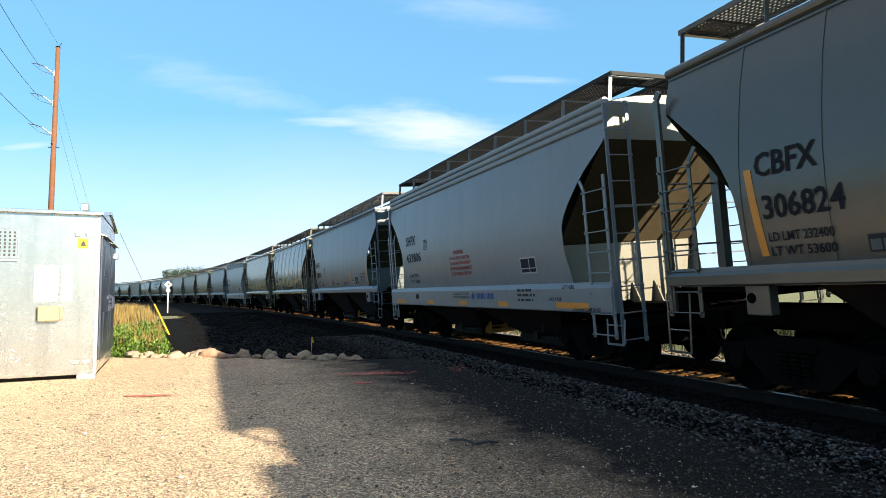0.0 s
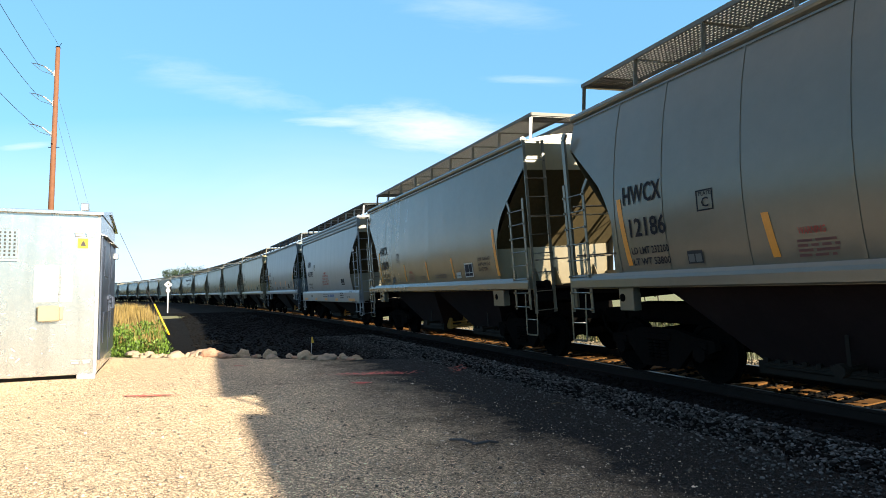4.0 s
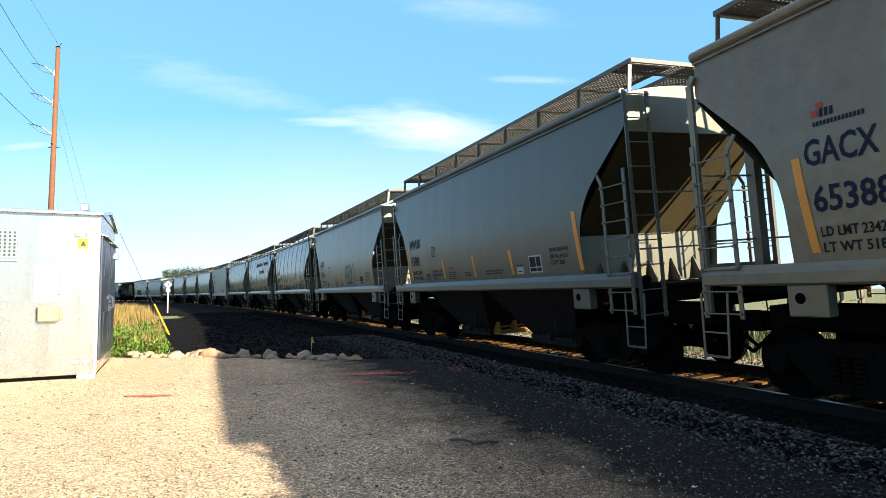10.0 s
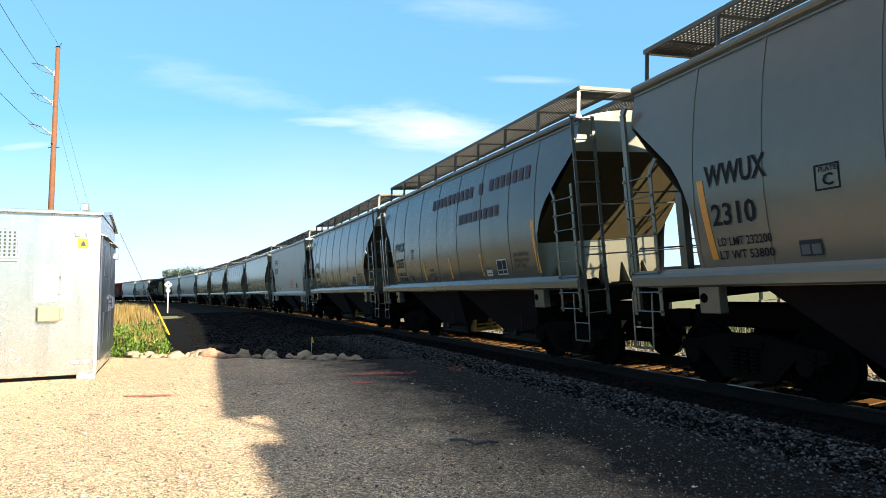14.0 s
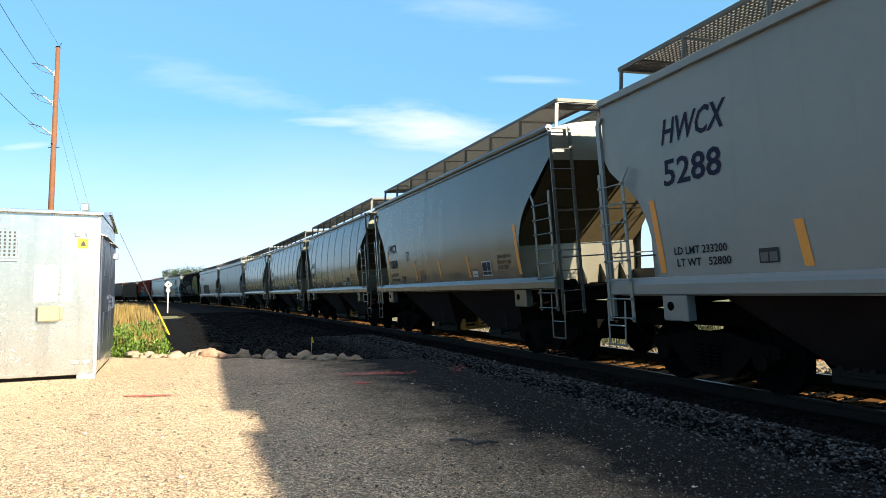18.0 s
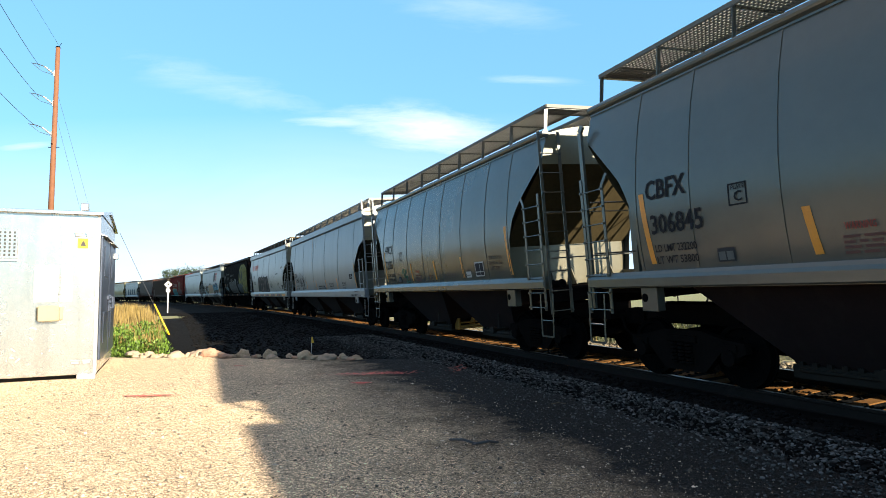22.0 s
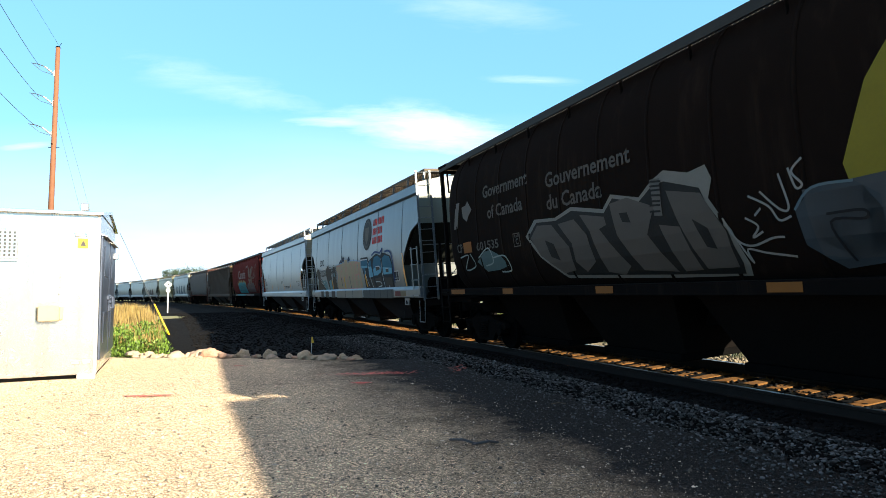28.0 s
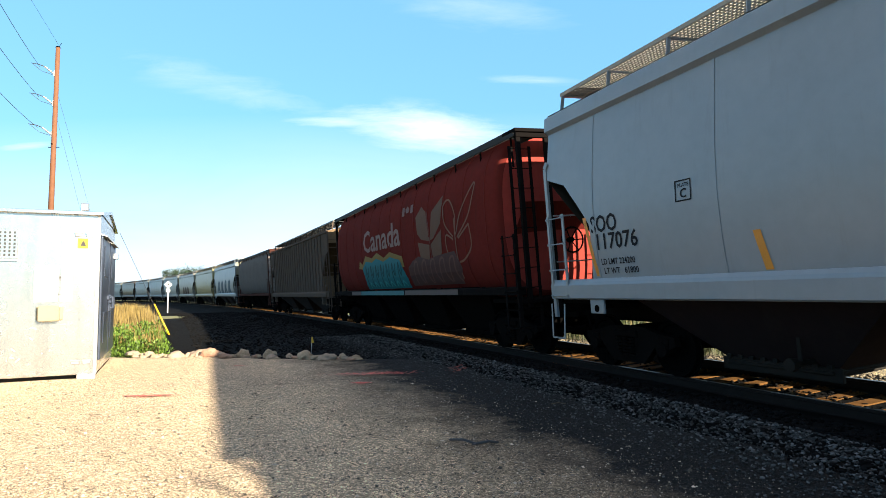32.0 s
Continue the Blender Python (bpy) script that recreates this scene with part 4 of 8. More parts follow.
def painted(me, mat):
    """The mesh with its paint; 'body' marks meshes that take the car's own paint."""
    key = (me.name, mat.name)
    if key not in PAINTED:
        d = me.copy()
        d.name = me.name.split(".")[0]
        d.materials.clear()
        d.materials.append(mat)
        PAINTED[key] = d
    return PAINTED[key]


def hopper_car(kind, c_left, color, label, old=False, wheel_ahead=False, grating=None):
    """One covered hopper car with all its parts; c_left: how far its rear roof corner is behind the camera's abeam at the start."""
    mat = PAINT_MATTE if kind == "ribbed_box" else PAINT_OLD if old else PAINT_GLOSS if kind == "sand_ribbed" or color in (SILVER, SLATE) else PAINT
    parts_, he = hopper_meshes(kind)
    K = KINDS[kind]
    car = thing("hopper_car", label, "railway car", None, None, "cars of the freight train")
    long_car = K["eave"] == "fascia"
    for name, me, m, paint, lab in parts_:
        if paint:
            me = painted(me, SLOPE if paint == "grimy" else mat)
        elif grating and "walkway" in name:
            me = painted(me, grating)
        # slope sheets tinted dark for shade; ends bright for sun, long-car bulkheads dim
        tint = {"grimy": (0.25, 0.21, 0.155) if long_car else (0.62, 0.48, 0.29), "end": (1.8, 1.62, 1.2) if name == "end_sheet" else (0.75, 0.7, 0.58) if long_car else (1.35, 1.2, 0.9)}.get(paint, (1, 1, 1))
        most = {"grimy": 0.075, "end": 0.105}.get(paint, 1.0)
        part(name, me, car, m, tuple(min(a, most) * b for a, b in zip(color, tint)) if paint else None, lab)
    cm = common()
    for sg in (-1, 1):
        truck_under(car, sg * K["truck"])
        part("coupler", cm["coupler"], car, pose(sg * (K["L"] / 2 - 0.28), 0, 0, 0, 0, 0 if sg > 0 else 180))
    sg = 1 if wheel_ahead else -1
    gear_y = 0.0 if K["eave"] == "fascia" else -0.25 if wheel_ahead or kind == "sand_fluted" else 0.75
    part("brake_wheel", cm["brake_wheel"], car, pose(sg * (he + 0.16), gear_y, 2.55, 0, 0, 0 if sg > 0 else 180))
    part("brake_gear", cm["brake_gear"], car, pose(sg * (he + 0.02), gear_y, 2.5, 0, 0, 0 if sg > 0 else 180))
    if long_car:
        part("brake_rigging", cm["brake_rigging"], car, pose(sg * he, 0, K["sill"][0], 0, 0, 0 if sg > 0 else 180))
    part("air_tank", cm["air_tank"] if K["eave"] == "fascia" else painted(cm["air_tank"], mat), car, pose(sg * (he - 0.75), -0.35, K["sill"][0] + 0.22), color)
    part("brake_pipe", cm["brake_pipe"], car, pose(he - 0.95, -0.75, K["sill"][0] + 0.06))
    place(car, c_left, he)
    return car, he, K


# ---- what is painted on the cars ----


def on_side(prof, x, z, lift=0.007):
    return (x, -(along(prof, z) + lift), z)


def decal(car, prof, pts, color, name="painted_shape", lift=0.007, mat=None):
    """A flat painted shape with the outline pts (x, z), laid on the curved side towards the camera."""
    bm = bmesh.new()
    vs = [bm.verts.new((x, 0, z)) for x, z in pts]
    bm.faces.new(vs)
    zs = [z for _, z in pts]
    z = math.ceil(min(zs) / 0.25) * 0.25
    while z < max(zs):
        bmesh.ops.bisect_plane(bm, geom=bm.verts[:] + bm.edges[:] + bm.faces[:], plane_co=(0, 0, z), plane_no=(0, 0, 1))
        z += 0.25
    bmesh.ops.triangulate(bm, faces=bm.faces)
    for v in bm.verts:
        v.co = on_side(prof, v.co.x, v.co.z, lift)
    me = bpy.data.meshes.new(name)
    bm.to_mesh(me)
    bm.free()
    me.materials.append(mat or DECAL)
    return part(name, me, car, None, color)


def rect(car, prof, x0, x1, z0, z1, color, name="painted_panel", lift=0.007, mat=None):
    return decal(car, prof, [(x0, z0), (x1, z0), (x1, z1), (x0, z1)], color, name, lift, mat)


def stroke(car, prof, pts, w, color, lift=0.009, name="painted_line"):
    """A painted line of width w through pts."""
    M = Mesher()
    out = []
    n = len(pts)
    for i, (x, z) in enumerate(pts):
        ax, az = pts[max(0, i - 1)]
        bx, bz = pts[min(n - 1, i + 1)]
        d = math.hypot(bx - ax, bz - az) or 1
        nx, nz = -(bz - az) / d * w / 2, (bx - ax) / d * w / 2
        out.append((on_side(prof, x + nx, z + nz, lift), on_side(prof, x - nx, z - nz, lift)))
    for (a, b), (c, d) in zip(out, out[1:]):
        M.poly([a, b, d, c])
    me = M.mesh(name, DECAL)
    return part(name, me, car, None, color)


def bars(car, prof, x0, x1, z, rows, h=0.05, gap=0.09, color=(0.03, 0.03, 0.035), seed=1):
    """Lines of writing too small to read, as plain broken bars."""
    rng = random.Random(seed)
    M = Mesher()
    for r in range(rows):
        zz = z - r * gap
        x = x0
        end = x1 - rng.uniform(0, 0.2) * (x1 - x0)
        while x < end - 0.03:
            w = min(rng.uniform(0.08, 0.26), end - x)
            M.poly([on_side(prof, x, zz), on_side(prof, x + w, zz), on_side(prof, x + w, zz + h), on_side(prof, x, zz + h)])
            x += w + 0.04
    part("small_print", M.mesh("small_print", DECAL), car, None, color)


def write(car, prof, text, x, z, size, color=(0.008, 0.008, 0.011), name="lettering", squeeze=1.0, lift=0.008, width=None, slant=0.0):
    """Lettering on the side; width: metres that the whole line takes up, in place of squeeze."""
    WRITING.append((car, prof, text, x, z, size, color, name, squeeze, lift + (0.007 if prof is ROUND else 0.0), width, slant))


def blocks(car, prof, words, x, z, h, w, color):
    """A name as plain blocks, one to a letter."""
    for ch in words:
        if ch != " ":
            M = Mesher()
            up = 0.016 if prof is ROUND else 0.007
            M.poly([on_side(prof, x, z, up), on_side(prof, x + w * 0.66, z, up), on_side(prof, x + w * 0.66, z + h, up), on_side(prof, x, z + h, up)])
            part("name_block", M.mesh("name_block", DECAL), car, None, color)
        x += w


def finish_writing():
    made = []
    for job in WRITING:
        cu = bpy.data.curves.new("lettering", "FONT")
        cu.body, cu.size = job[2], job[5]
        cu.resolution_u = 2
        cu.offset = 0.007 * job[5] / 0.4
        made.append(new("lettering", cu))
    bpy.context.view_layer.update()
    dg = bpy.context.evaluated_depsgraph_get()
    for ob, (car, prof, text, x, z, size, color, name, squeeze, lift, width, slant) in zip(made, WRITING):
        me = bpy.data.meshes.new_from_object(ob.evaluated_get(dg))
        bm = bmesh.new()
        bm.from_mesh(me)
        if width:
            squeeze = width / max(v.co.x for v in bm.verts)
        for v in bm.verts:
            v.co = on_side(prof, x + v.co.x * squeeze + slant * v.co.y, z + v.co.y, lift)
        bm.to_mesh(me)
        bm.free()
        me.name = name
        me.materials.clear()
        me.materials.append(DECAL)
        bpy.data.objects.remove(ob)
        part(name, me, car, None, color)


INK = (0.008, 0.008, 0.011)
NAVY = (0.007, 0.009, 0.028)


def placard(car, prof, x, z, w=0.5, h=0.36):
    """Black inspection panel with white frame lines."""
    rect(car, prof, x, x + w, z, z + h, (0.32, 0.32, 0.31), "inspection_panel_edge", 0.006)
    rect(car, prof, x + 0.03, x + w - 0.03, z + 0.03, z + h - 0.03, (0.015, 0.015, 0.02), "inspection_panel", 0.010)
    rect(car, prof, x + w * 0.56, x + w * 0.60, z + 0.03, z + h - 0.03, (0.32, 0.32, 0.31), "inspection_panel_line", 0.013)
    rect(car, prof, x + 0.03, x + w - 0.03, z + 0.10, z + 0.12, (0.32, 0.32, 0.31), "inspection_panel_line", 0.013)


def tape(car, prof, x, z0, z1, w=0.13, lean=0.0):
    decal(car, prof, [(x, z0), (x + w, z0), (x + w - lean, z1), (x - lean, z1)], (0.50, 0.185, 0.012), "reflective_strip", 0.008, REFLECT)


def plate_c(car, prof, x, z, s=0.30, ink=INK):
    for a in ((x, x + s, z, z + 0.02), (x, x + s, z + s - 0.02, z + s), (x, x + 0.02, z, z + s), (x + s - 0.02, x + s, z, z + s)):
        rect(car, prof, *a, ink, "clearance_box")
    write(car, prof, "C", x + 0.09, z + 0.05, 0.18, ink)
    write(car, prof, "PLATE", x + 0.055, z + 0.20, 0.075, ink)


def label_holder(car, prof, x, z, w=0.27, h=0.18):
    """Small steel frame that holds a routing card."""
    rect(car, prof, x, x + w, z, z + h, (0.025, 0.025, 0.028), "card_holder", 0.012)
    rect(car, prof, x + 0.02, x + w * 0.46, z + 0.02, z + h - 0.05, (0.09, 0.09, 0.088), "routing_card", 0.016)
    rect(car, prof, x + w * 0.54, x + w - 0.02, z + 0.02, z + h - 0.05, (0.09, 0.09, 0.088), "routing_card", 0.016)


MARK_W = {"WWUX": 0.92, "GACX": 0.80, "NAHX": 0.86, "CBFX": 0.80, "HWCX": 0.86}


def sand_marks(car, K, he, mark, number, dims=("EXW 10-8 H 9-3", "EW 9-6 H 15-0", "CU FT 3281"), load="LD LMT 232200", light="LT WT 53800", ink=INK, tapes=True, shift=0.0):
    p = K["prof"]
    x = -he + 1.55 + shift
    write(car, p, mark, x, 2.79, 0.40, ink, width=MARK_W[mark])
    write(car, p, number, x + 0.06, 2.28, 0.39, ink, width=0.165 * len(number) + 0.01)
    write(car, p, load, x + 0.10, 2.01, 0.15, width=0.80)
    write(car, p, light, x + 0.10, 1.84, 0.15, width=0.80)
    if p is ROUND:
        plate_c(car, p, -he + 3.05, 2.50, 0.28)
    else:
        plate_c(car, p, -he + 3.33 + shift, 2.47, 0.28)
    if tapes:
        tape(car, p, -he + 1.52 + shift, 1.84, 2.90, 0.10, 0.12)
        for d in (4.09, 6.0, 7.84):
            tape(car, p, -he + d, 1.82, 2.36, 0.10, 0.08)
        tape(car, p, -he + 10.29, 1.82, 2.88, 0.11, 0.11)
    placard(car, p, -he + 8.58, 1.83, 0.47, 0.35)
    for i, t in enumerate(dims):
        write(car, p, t, -he + 9.38, 2.20 - 0.12 * i, 0.115, width=0.61 if i < 2 else 0.46)
    write(car, p, "WARNING", -he + 4.46, 2.06, 0.11, (0.20, 0.03, 0.025), width=0.32)
    bars(car, p, -he + 4.42, -he + 4.92, 1.97, 4, 0.03, 0.055, seed=int(he * 7) + len(mark), color=(0.085, 0.04, 0.036))
    bars(car, p, -he + 6.6, -he + 7.5, 1.92, 2, 0.035, 0.06, seed=len(number))
    bars(car, p, -he + 5.45, -he + 5.85, 1.92, 2, 0.035, 0.06, seed=len(number) + 2)
    rect(car, p, -he + 8.05, -he + 8.33, 1.82, 1.97, (0.32, 0.32, 0.31), "data_label", 0.010)
    bars(car, p, -he + 8.08, -he + 8.33, 1.99, 1, 0.03, seed=4)
    rect(car, p, -he + 8.08, -he + 8.30, 1.87, 1.89, (0.05, 0.05, 0.055), "data_label_print", 0.014)
    label_holder(car, p, -he + 2.77 + shift, 1.81)


# ---- cylindrical grain cars ----
def barrel_half(z):
    n, h = (3.0, 2.1) if z > 3.1 else (3.0, 1.9)
    return max(0.25, 1.56 * max(0.0, 1 - abs((z - 3.10) / h) ** n) ** (1 / n))


BARREL = tuple((1.42 + 3.7 * i / 40, barrel_half(1.42 + 3.7 * i / 40)) for i in range(41))


@lru_cache(None)
def barrel_meshes():
    L, he = 18.6, 8.5
    out = []
    M = Mesher()
    n = 40

    def ring(x, k):
        r = []
        for i in range(n):
            a = 2 * math.pi * i / n
            c, s = math.cos(a), math.sin(a)
            e, h = (2 / 3.0, 2.1) if s > 0 else (2 / 3.0, 1.9)
            r.append((x, 1.56 * k * math.copysign(abs(c) ** e, c), 3.10 + h * k * math.copysign(abs(s) ** e, s)))
        return r
    curl = [(0.70, 0.90), (0.73, 0.955), (0.80, 0.985), (0.94, 1.0)]
    xs = [(-he + d, k) for d, k in curl] + [(-he + 0.94 + (2 * he - 1.88) * i / 20, 1.0) for i in range(1, 20)] + [(he - d, k) for d, k in reversed(curl)]
    for x, k in xs:
        M.v += ring(x, k)
    for i in range(len(xs) - 1):
        for j in range(n):
            M.f.append((i * n + j, (i + 1) * n + j, (i + 1) * n + (j + 1) % n, i * n + (j + 1) % n))
    out.append(("barrel_body", M.mesh("barrel_body", None, True), None, "body", "rounded barrel-shaped steel hopper body"))
    for sg in (-1, 1):
        M = Mesher()
        dome = [(0.70, 0.90), (0.64, 0.7), (0.61, 0.45), (0.595, 0.2)]
        for d, k in dome:
            M.v += ring(sg * (he - d), k)
        for i in range(len(dome) - 1):
            for j in range(n):
                M.f.append((i * n + j, (i + 1) * n + j, (i + 1) * n + (j + 1) % n, i * n + (j + 1) % n))
        M.f.append(tuple((len(dome) - 1) * n + j for j in range(n)))
        out.append(("barrel_head", M.mesh("barrel_head", None, True), None, "head", "domed end plate painted brighter for sunlight"))
    M = Mesher()
    a, b = ring(0, 1.006), ring(0, 0.99)
    for w in (-0.03, 0.03):
        M.v += [(w, y, z) for _, y, z in a] + [(w, y, z) for _, y, z in b]
    for j in range(n):
        k = (j + 1) % n
        M.f += [(j, k, 2 * n + k, 2 * n + j), (j, k, n + k, n + j), (2 * n + j, 2 * n + k, 3 * n + k, 3 * n + j)]
    me = M.mesh("hoop", None, True)
    for i in range(13):
        out.append(("hoop", me, pose(-he + 1.3 + (2 * he - 2.6) * i / 12, 0, 0), "body", ""))
    for sg in (-1, 1):
        M = Mesher()
        y0, y1 = sorted((sg * 1.38, sg * 1.60))
        M.box(-he, he, y0, y1, 1.37, 1.55, 0.012)
        out.append(("side_sill", M.mesh("side_sill", None), None, "frame", ""))
        M = Mesher()
        y0, y1 = sorted((sg * 0.8, sg * 1.38))
        for i in range(9):
            y = y0 + (y1 - y0) * i / 8
            M.box(-he, he, y - 0.004, y + 0.004, 4.95, 4.98)
        for i in range(215):
            x = -he + 2 * he * i / 214
            M.box(x - 0.006, x + 0.006, y0, y1, 4.952, 4.976)
        for y in (y0, y1):
            M.box(-he, he, y - 0.014, y + 0.014, 4.84, 4.99)
        out.append(("roof_walkway", M.mesh("roof_walkway", GRATE_DARK), None, None, "dark grating walkway along the roof"))
        M = Mesher()
        M.bar((0, sg * 1.30, 4.93), (0, sg * 1.28, 4.2), 0.05, 0.014, (1, 0, 0))
        me = M.mesh("walkway_post", None)
        for i in range(12):
            out.append(("walkway_post", me, pose(-he + 0.3 + (2 * he - 0.6) * i / 11, 0, 0), "frame", ""))
        # end frames
        for y in (-1.32, -0.6, 0.6, 1.32):
            M = Mesher()
            M.extrude([(sg * (he - 0.02), y - 0.05), (sg * (he + 0.06), y - 0.05), (sg * (he + 0.06), y + 0.05), (sg * (he - 0.02), y + 0.05)], "z", 1.1, 4.9 if abs(y) < 1 else 4.88)
            out.append(("end_post", M.mesh("end_post", None), None, "frame", ""))
        M = Mesher()
        M.box(*sorted((sg * (he - 0.03), sg * (he + 0.07))), -1.38, 1.38, 4.8, 4.9, 0.01)
        M.box(*sorted((sg * (he - 0.5), sg * (he + 0.08))), -1.4, 1.4, 4.92, 5.0, 0.01)
        out.append(("end_beam", M.mesh("end_beam", None), None, "frame", ""))
        M = Mesher()
        M.grid(lambda u, v: (sg * (he - 0.08 - 1.6 * u), -1.2 + 2.4 * v, 3.4 - 1.9 * u), 3, 3)
        out.append(("slope_sheet", M.mesh("slope_sheet", None), None, "body", ""))
        M = Mesher()
        M.box(*sorted((sg * (he - 1.5), sg * (he + 0.08))), -1.42, 1.42, 1.18, 1.28, 0.01)
        out.append(("end_platform", M.mesh("end_platform", UNDER), None, None, ""))
        for cy in (-1, 1):
            M = ladder_mesh(0.5, 0.6, 4.6 if cy * sg < 0 else 2.9, 10 if cy * sg < 0 else 6)
            m = pose(sg * (he + 0.02), cy * 1.55, 0, 0, 0, 90 if cy < 0 else -90)
            out.append(("end_ladder", M.mesh("end_ladder", None), m, "frame", ""))
            M = ladder_mesh(0.5, 0.6, 2.7, 6)
            out.append(("side_ladder", M.mesh("side_ladder", None), pose(sg * (he - 0.25) - 0.25, cy * 1.60, 0), "frame", ""))
    M = Mesher()
    M.box(-he - 0.2, he + 0.2, -0.28, 0.28, 0.78, 1.12, 0.015)
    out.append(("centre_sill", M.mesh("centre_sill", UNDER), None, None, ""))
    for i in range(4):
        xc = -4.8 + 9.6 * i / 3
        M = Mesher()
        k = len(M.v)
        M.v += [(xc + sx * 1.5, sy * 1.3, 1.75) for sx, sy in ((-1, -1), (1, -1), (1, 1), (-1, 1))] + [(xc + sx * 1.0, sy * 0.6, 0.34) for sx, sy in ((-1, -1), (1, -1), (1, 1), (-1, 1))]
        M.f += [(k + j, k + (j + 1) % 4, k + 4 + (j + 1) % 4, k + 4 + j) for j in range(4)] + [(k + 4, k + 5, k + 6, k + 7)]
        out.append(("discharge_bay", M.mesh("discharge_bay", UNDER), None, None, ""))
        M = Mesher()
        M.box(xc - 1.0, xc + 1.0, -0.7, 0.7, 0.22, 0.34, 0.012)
        out.append(("outlet_gate", M.mesh("outlet_gate", GRIME_SHADE), None, None, ""))
    return out, he


def barrel_car(c_left, color, frame_color, label):
    parts_, he = barrel_meshes()
    car = thing("barrel_hopper_car", label, "railway car", None, None, "cars of the freight train")
    for name, me, m, paint, lab in parts_:
        if paint:
            me = painted(me, PAINT_MATTE)
        # domed heads take a multiplied body colour, with gap sunlight painted in
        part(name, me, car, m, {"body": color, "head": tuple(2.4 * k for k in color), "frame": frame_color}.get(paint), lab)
    cm = common()
    for sg in (-1, 1):
        truck_under(car, sg * 7.1)
        part("coupler", cm["coupler"], car, pose(sg * 9.0, 0, 0, 0, 0, 0 if sg > 0 else 180))
    part("brake_wheel", cm["brake_wheel"], car, pose(he + 0.16, -0.2, 2.5))
    place(car, c_left, he)
    return car, he


def shape(car, prof, he, pts, color, name, lift):
    decal(car, prof, [(-he + x, z) for x, z in pts], color, name, lift)


def line(car, prof, he, pts, w, color, lift, name):
    """A sprayed or painted line, rounded through its points."""
    out = []
    for i in range(len(pts) - 1):
        p0, p1, p2, p3 = pts[max(0, i - 1)], pts[i], pts[i + 1], pts[min(len(pts) - 1, i + 2)]
        for k in range(5):
            t = k / 5
            out.append(tuple(0.5 * (2 * p1[a] + (p2[a] - p0[a]) * t + (2 * p0[a] - 5 * p1[a] + 4 * p2[a] - p3[a]) * t * t + (3 * p1[a] - p0[a] - 3 * p2[a] + p3[a]) * t ** 3) for a in (0, 1)))
    out.append(pts[-1])
    stroke(car, prof, [(-he + x, z) for x, z in out], w, color, lift, name)


# ---- the train, from the head to the tail ----
GREY, BLUE = (0.060, 0.060, 0.053), (0.050, 0.073, 0.108)
TAN, SILVER = (0.125, 0.108, 0.080), (0.095, 0.085, 0.066)
SLATE = (0.068, 0.067, 0.062)
WHITEP = (0.132, 0.149, 0.170)


def sand(kind, c, color, label, mark, number, old=False, wheel=False, **kw):
    car, he, K = hopper_car(kind, c, color, label, old, wheel)
    sand_marks(car, K, he, mark, number, **kw)
    return car, he, K


def fluted(c, number):
    car, he, K = hopper_car("sand_fluted", c, WHITEP, "pale grey hopper car with fluted roof edge and white sill", False, False)
    p = K["prof"]
    write(car, p, "SHPX", -he + 1.72, 2.93, 0.40, NAVY, width=0.84)
    write(car, p, number, -he + 1.70, 2.41, 0.37, NAVY, width=1.26)
    write(car, p, "LD LMT 233200", -he + 1.76, 1.94, 0.14, width=0.85)
    write(car, p, "LT WT  52800", -he + 1.80, 1.76, 0.14, width=0.85)
    plate_c(car, p, -he + 3.24, 2.72, 0.28)
    for i, line in enumerate(("WARNING", "DO NOT APPLY VIBRATORS", "TO ANY PART OF CAR BODY", "EXCEPT VIBRATOR BRACKETS", "USE ON LOADED CAR ONLY")):
        write(car, p, line, -he + (5.35 if i == 0 else 5.08), 2.44 - 0.135 * i, 0.15 if i == 0 else 0.115, (0.30, 0.035, 0.03), squeeze=0.85)
    placard(car, p, -he + 8.72, 1.82, 0.62, 0.34)
    flat = ((0, 1.66), (9, 1.66))
    for x, w in ((0.53, 0.93), (3.35, 0.48), (5.55, 0.51), (7.7, 0.47), (10.02, 1.0)):
        rect(car, flat, -he + x, -he + x + w, 1.14, 1.25, (0.50, 0.185, 0.012), "reflective_strip", 0.004, REFLECT)
    write(car, flat, "CLOSE AND LOCK HATCH COVERS", -he + 5.22, 1.40, 0.075, lift=0.004, squeeze=0.8)
    write(car, flat, "AND OUTLETS BEFORE MOVING CAR", -he + 5.22, 1.31, 0.075, lift=0.004, squeeze=0.8)
    blocks(car, flat, "XXXXXX XXXXX", -he + 6.64, 1.30, 0.13, 0.075, (0.03, 0.08, 0.22))
    decal(car, flat, [(-he + 6.33, 1.36), (-he + 6.43, 1.26), (-he + 6.53, 1.36), (-he + 6.43, 1.46)], (0.03, 0.08, 0.22), "diamond_badge", 0.004)
    rect(car, flat, -he + 2.4, -he + 2.66, 1.28, 1.42, INK, "data_label", 0.004)
    bars(car, flat, -he + 8.6, -he + 9.3, 1.46, 3, 0.05, 0.10, seed=9)
    write(car, flat, "LIFT HERE", -he + 10.25, 1.50, 0.09, lift=0.004)
    write(car, flat, "JACK HERE", -he + 9.78, 1.28, 0.09, lift=0.004)
    write(car, flat, "2 INCH HF COMP SHOES", -he + 10.55, 1.10, 0.09, lift=0.004, squeeze=0.8)
    return car, he, K


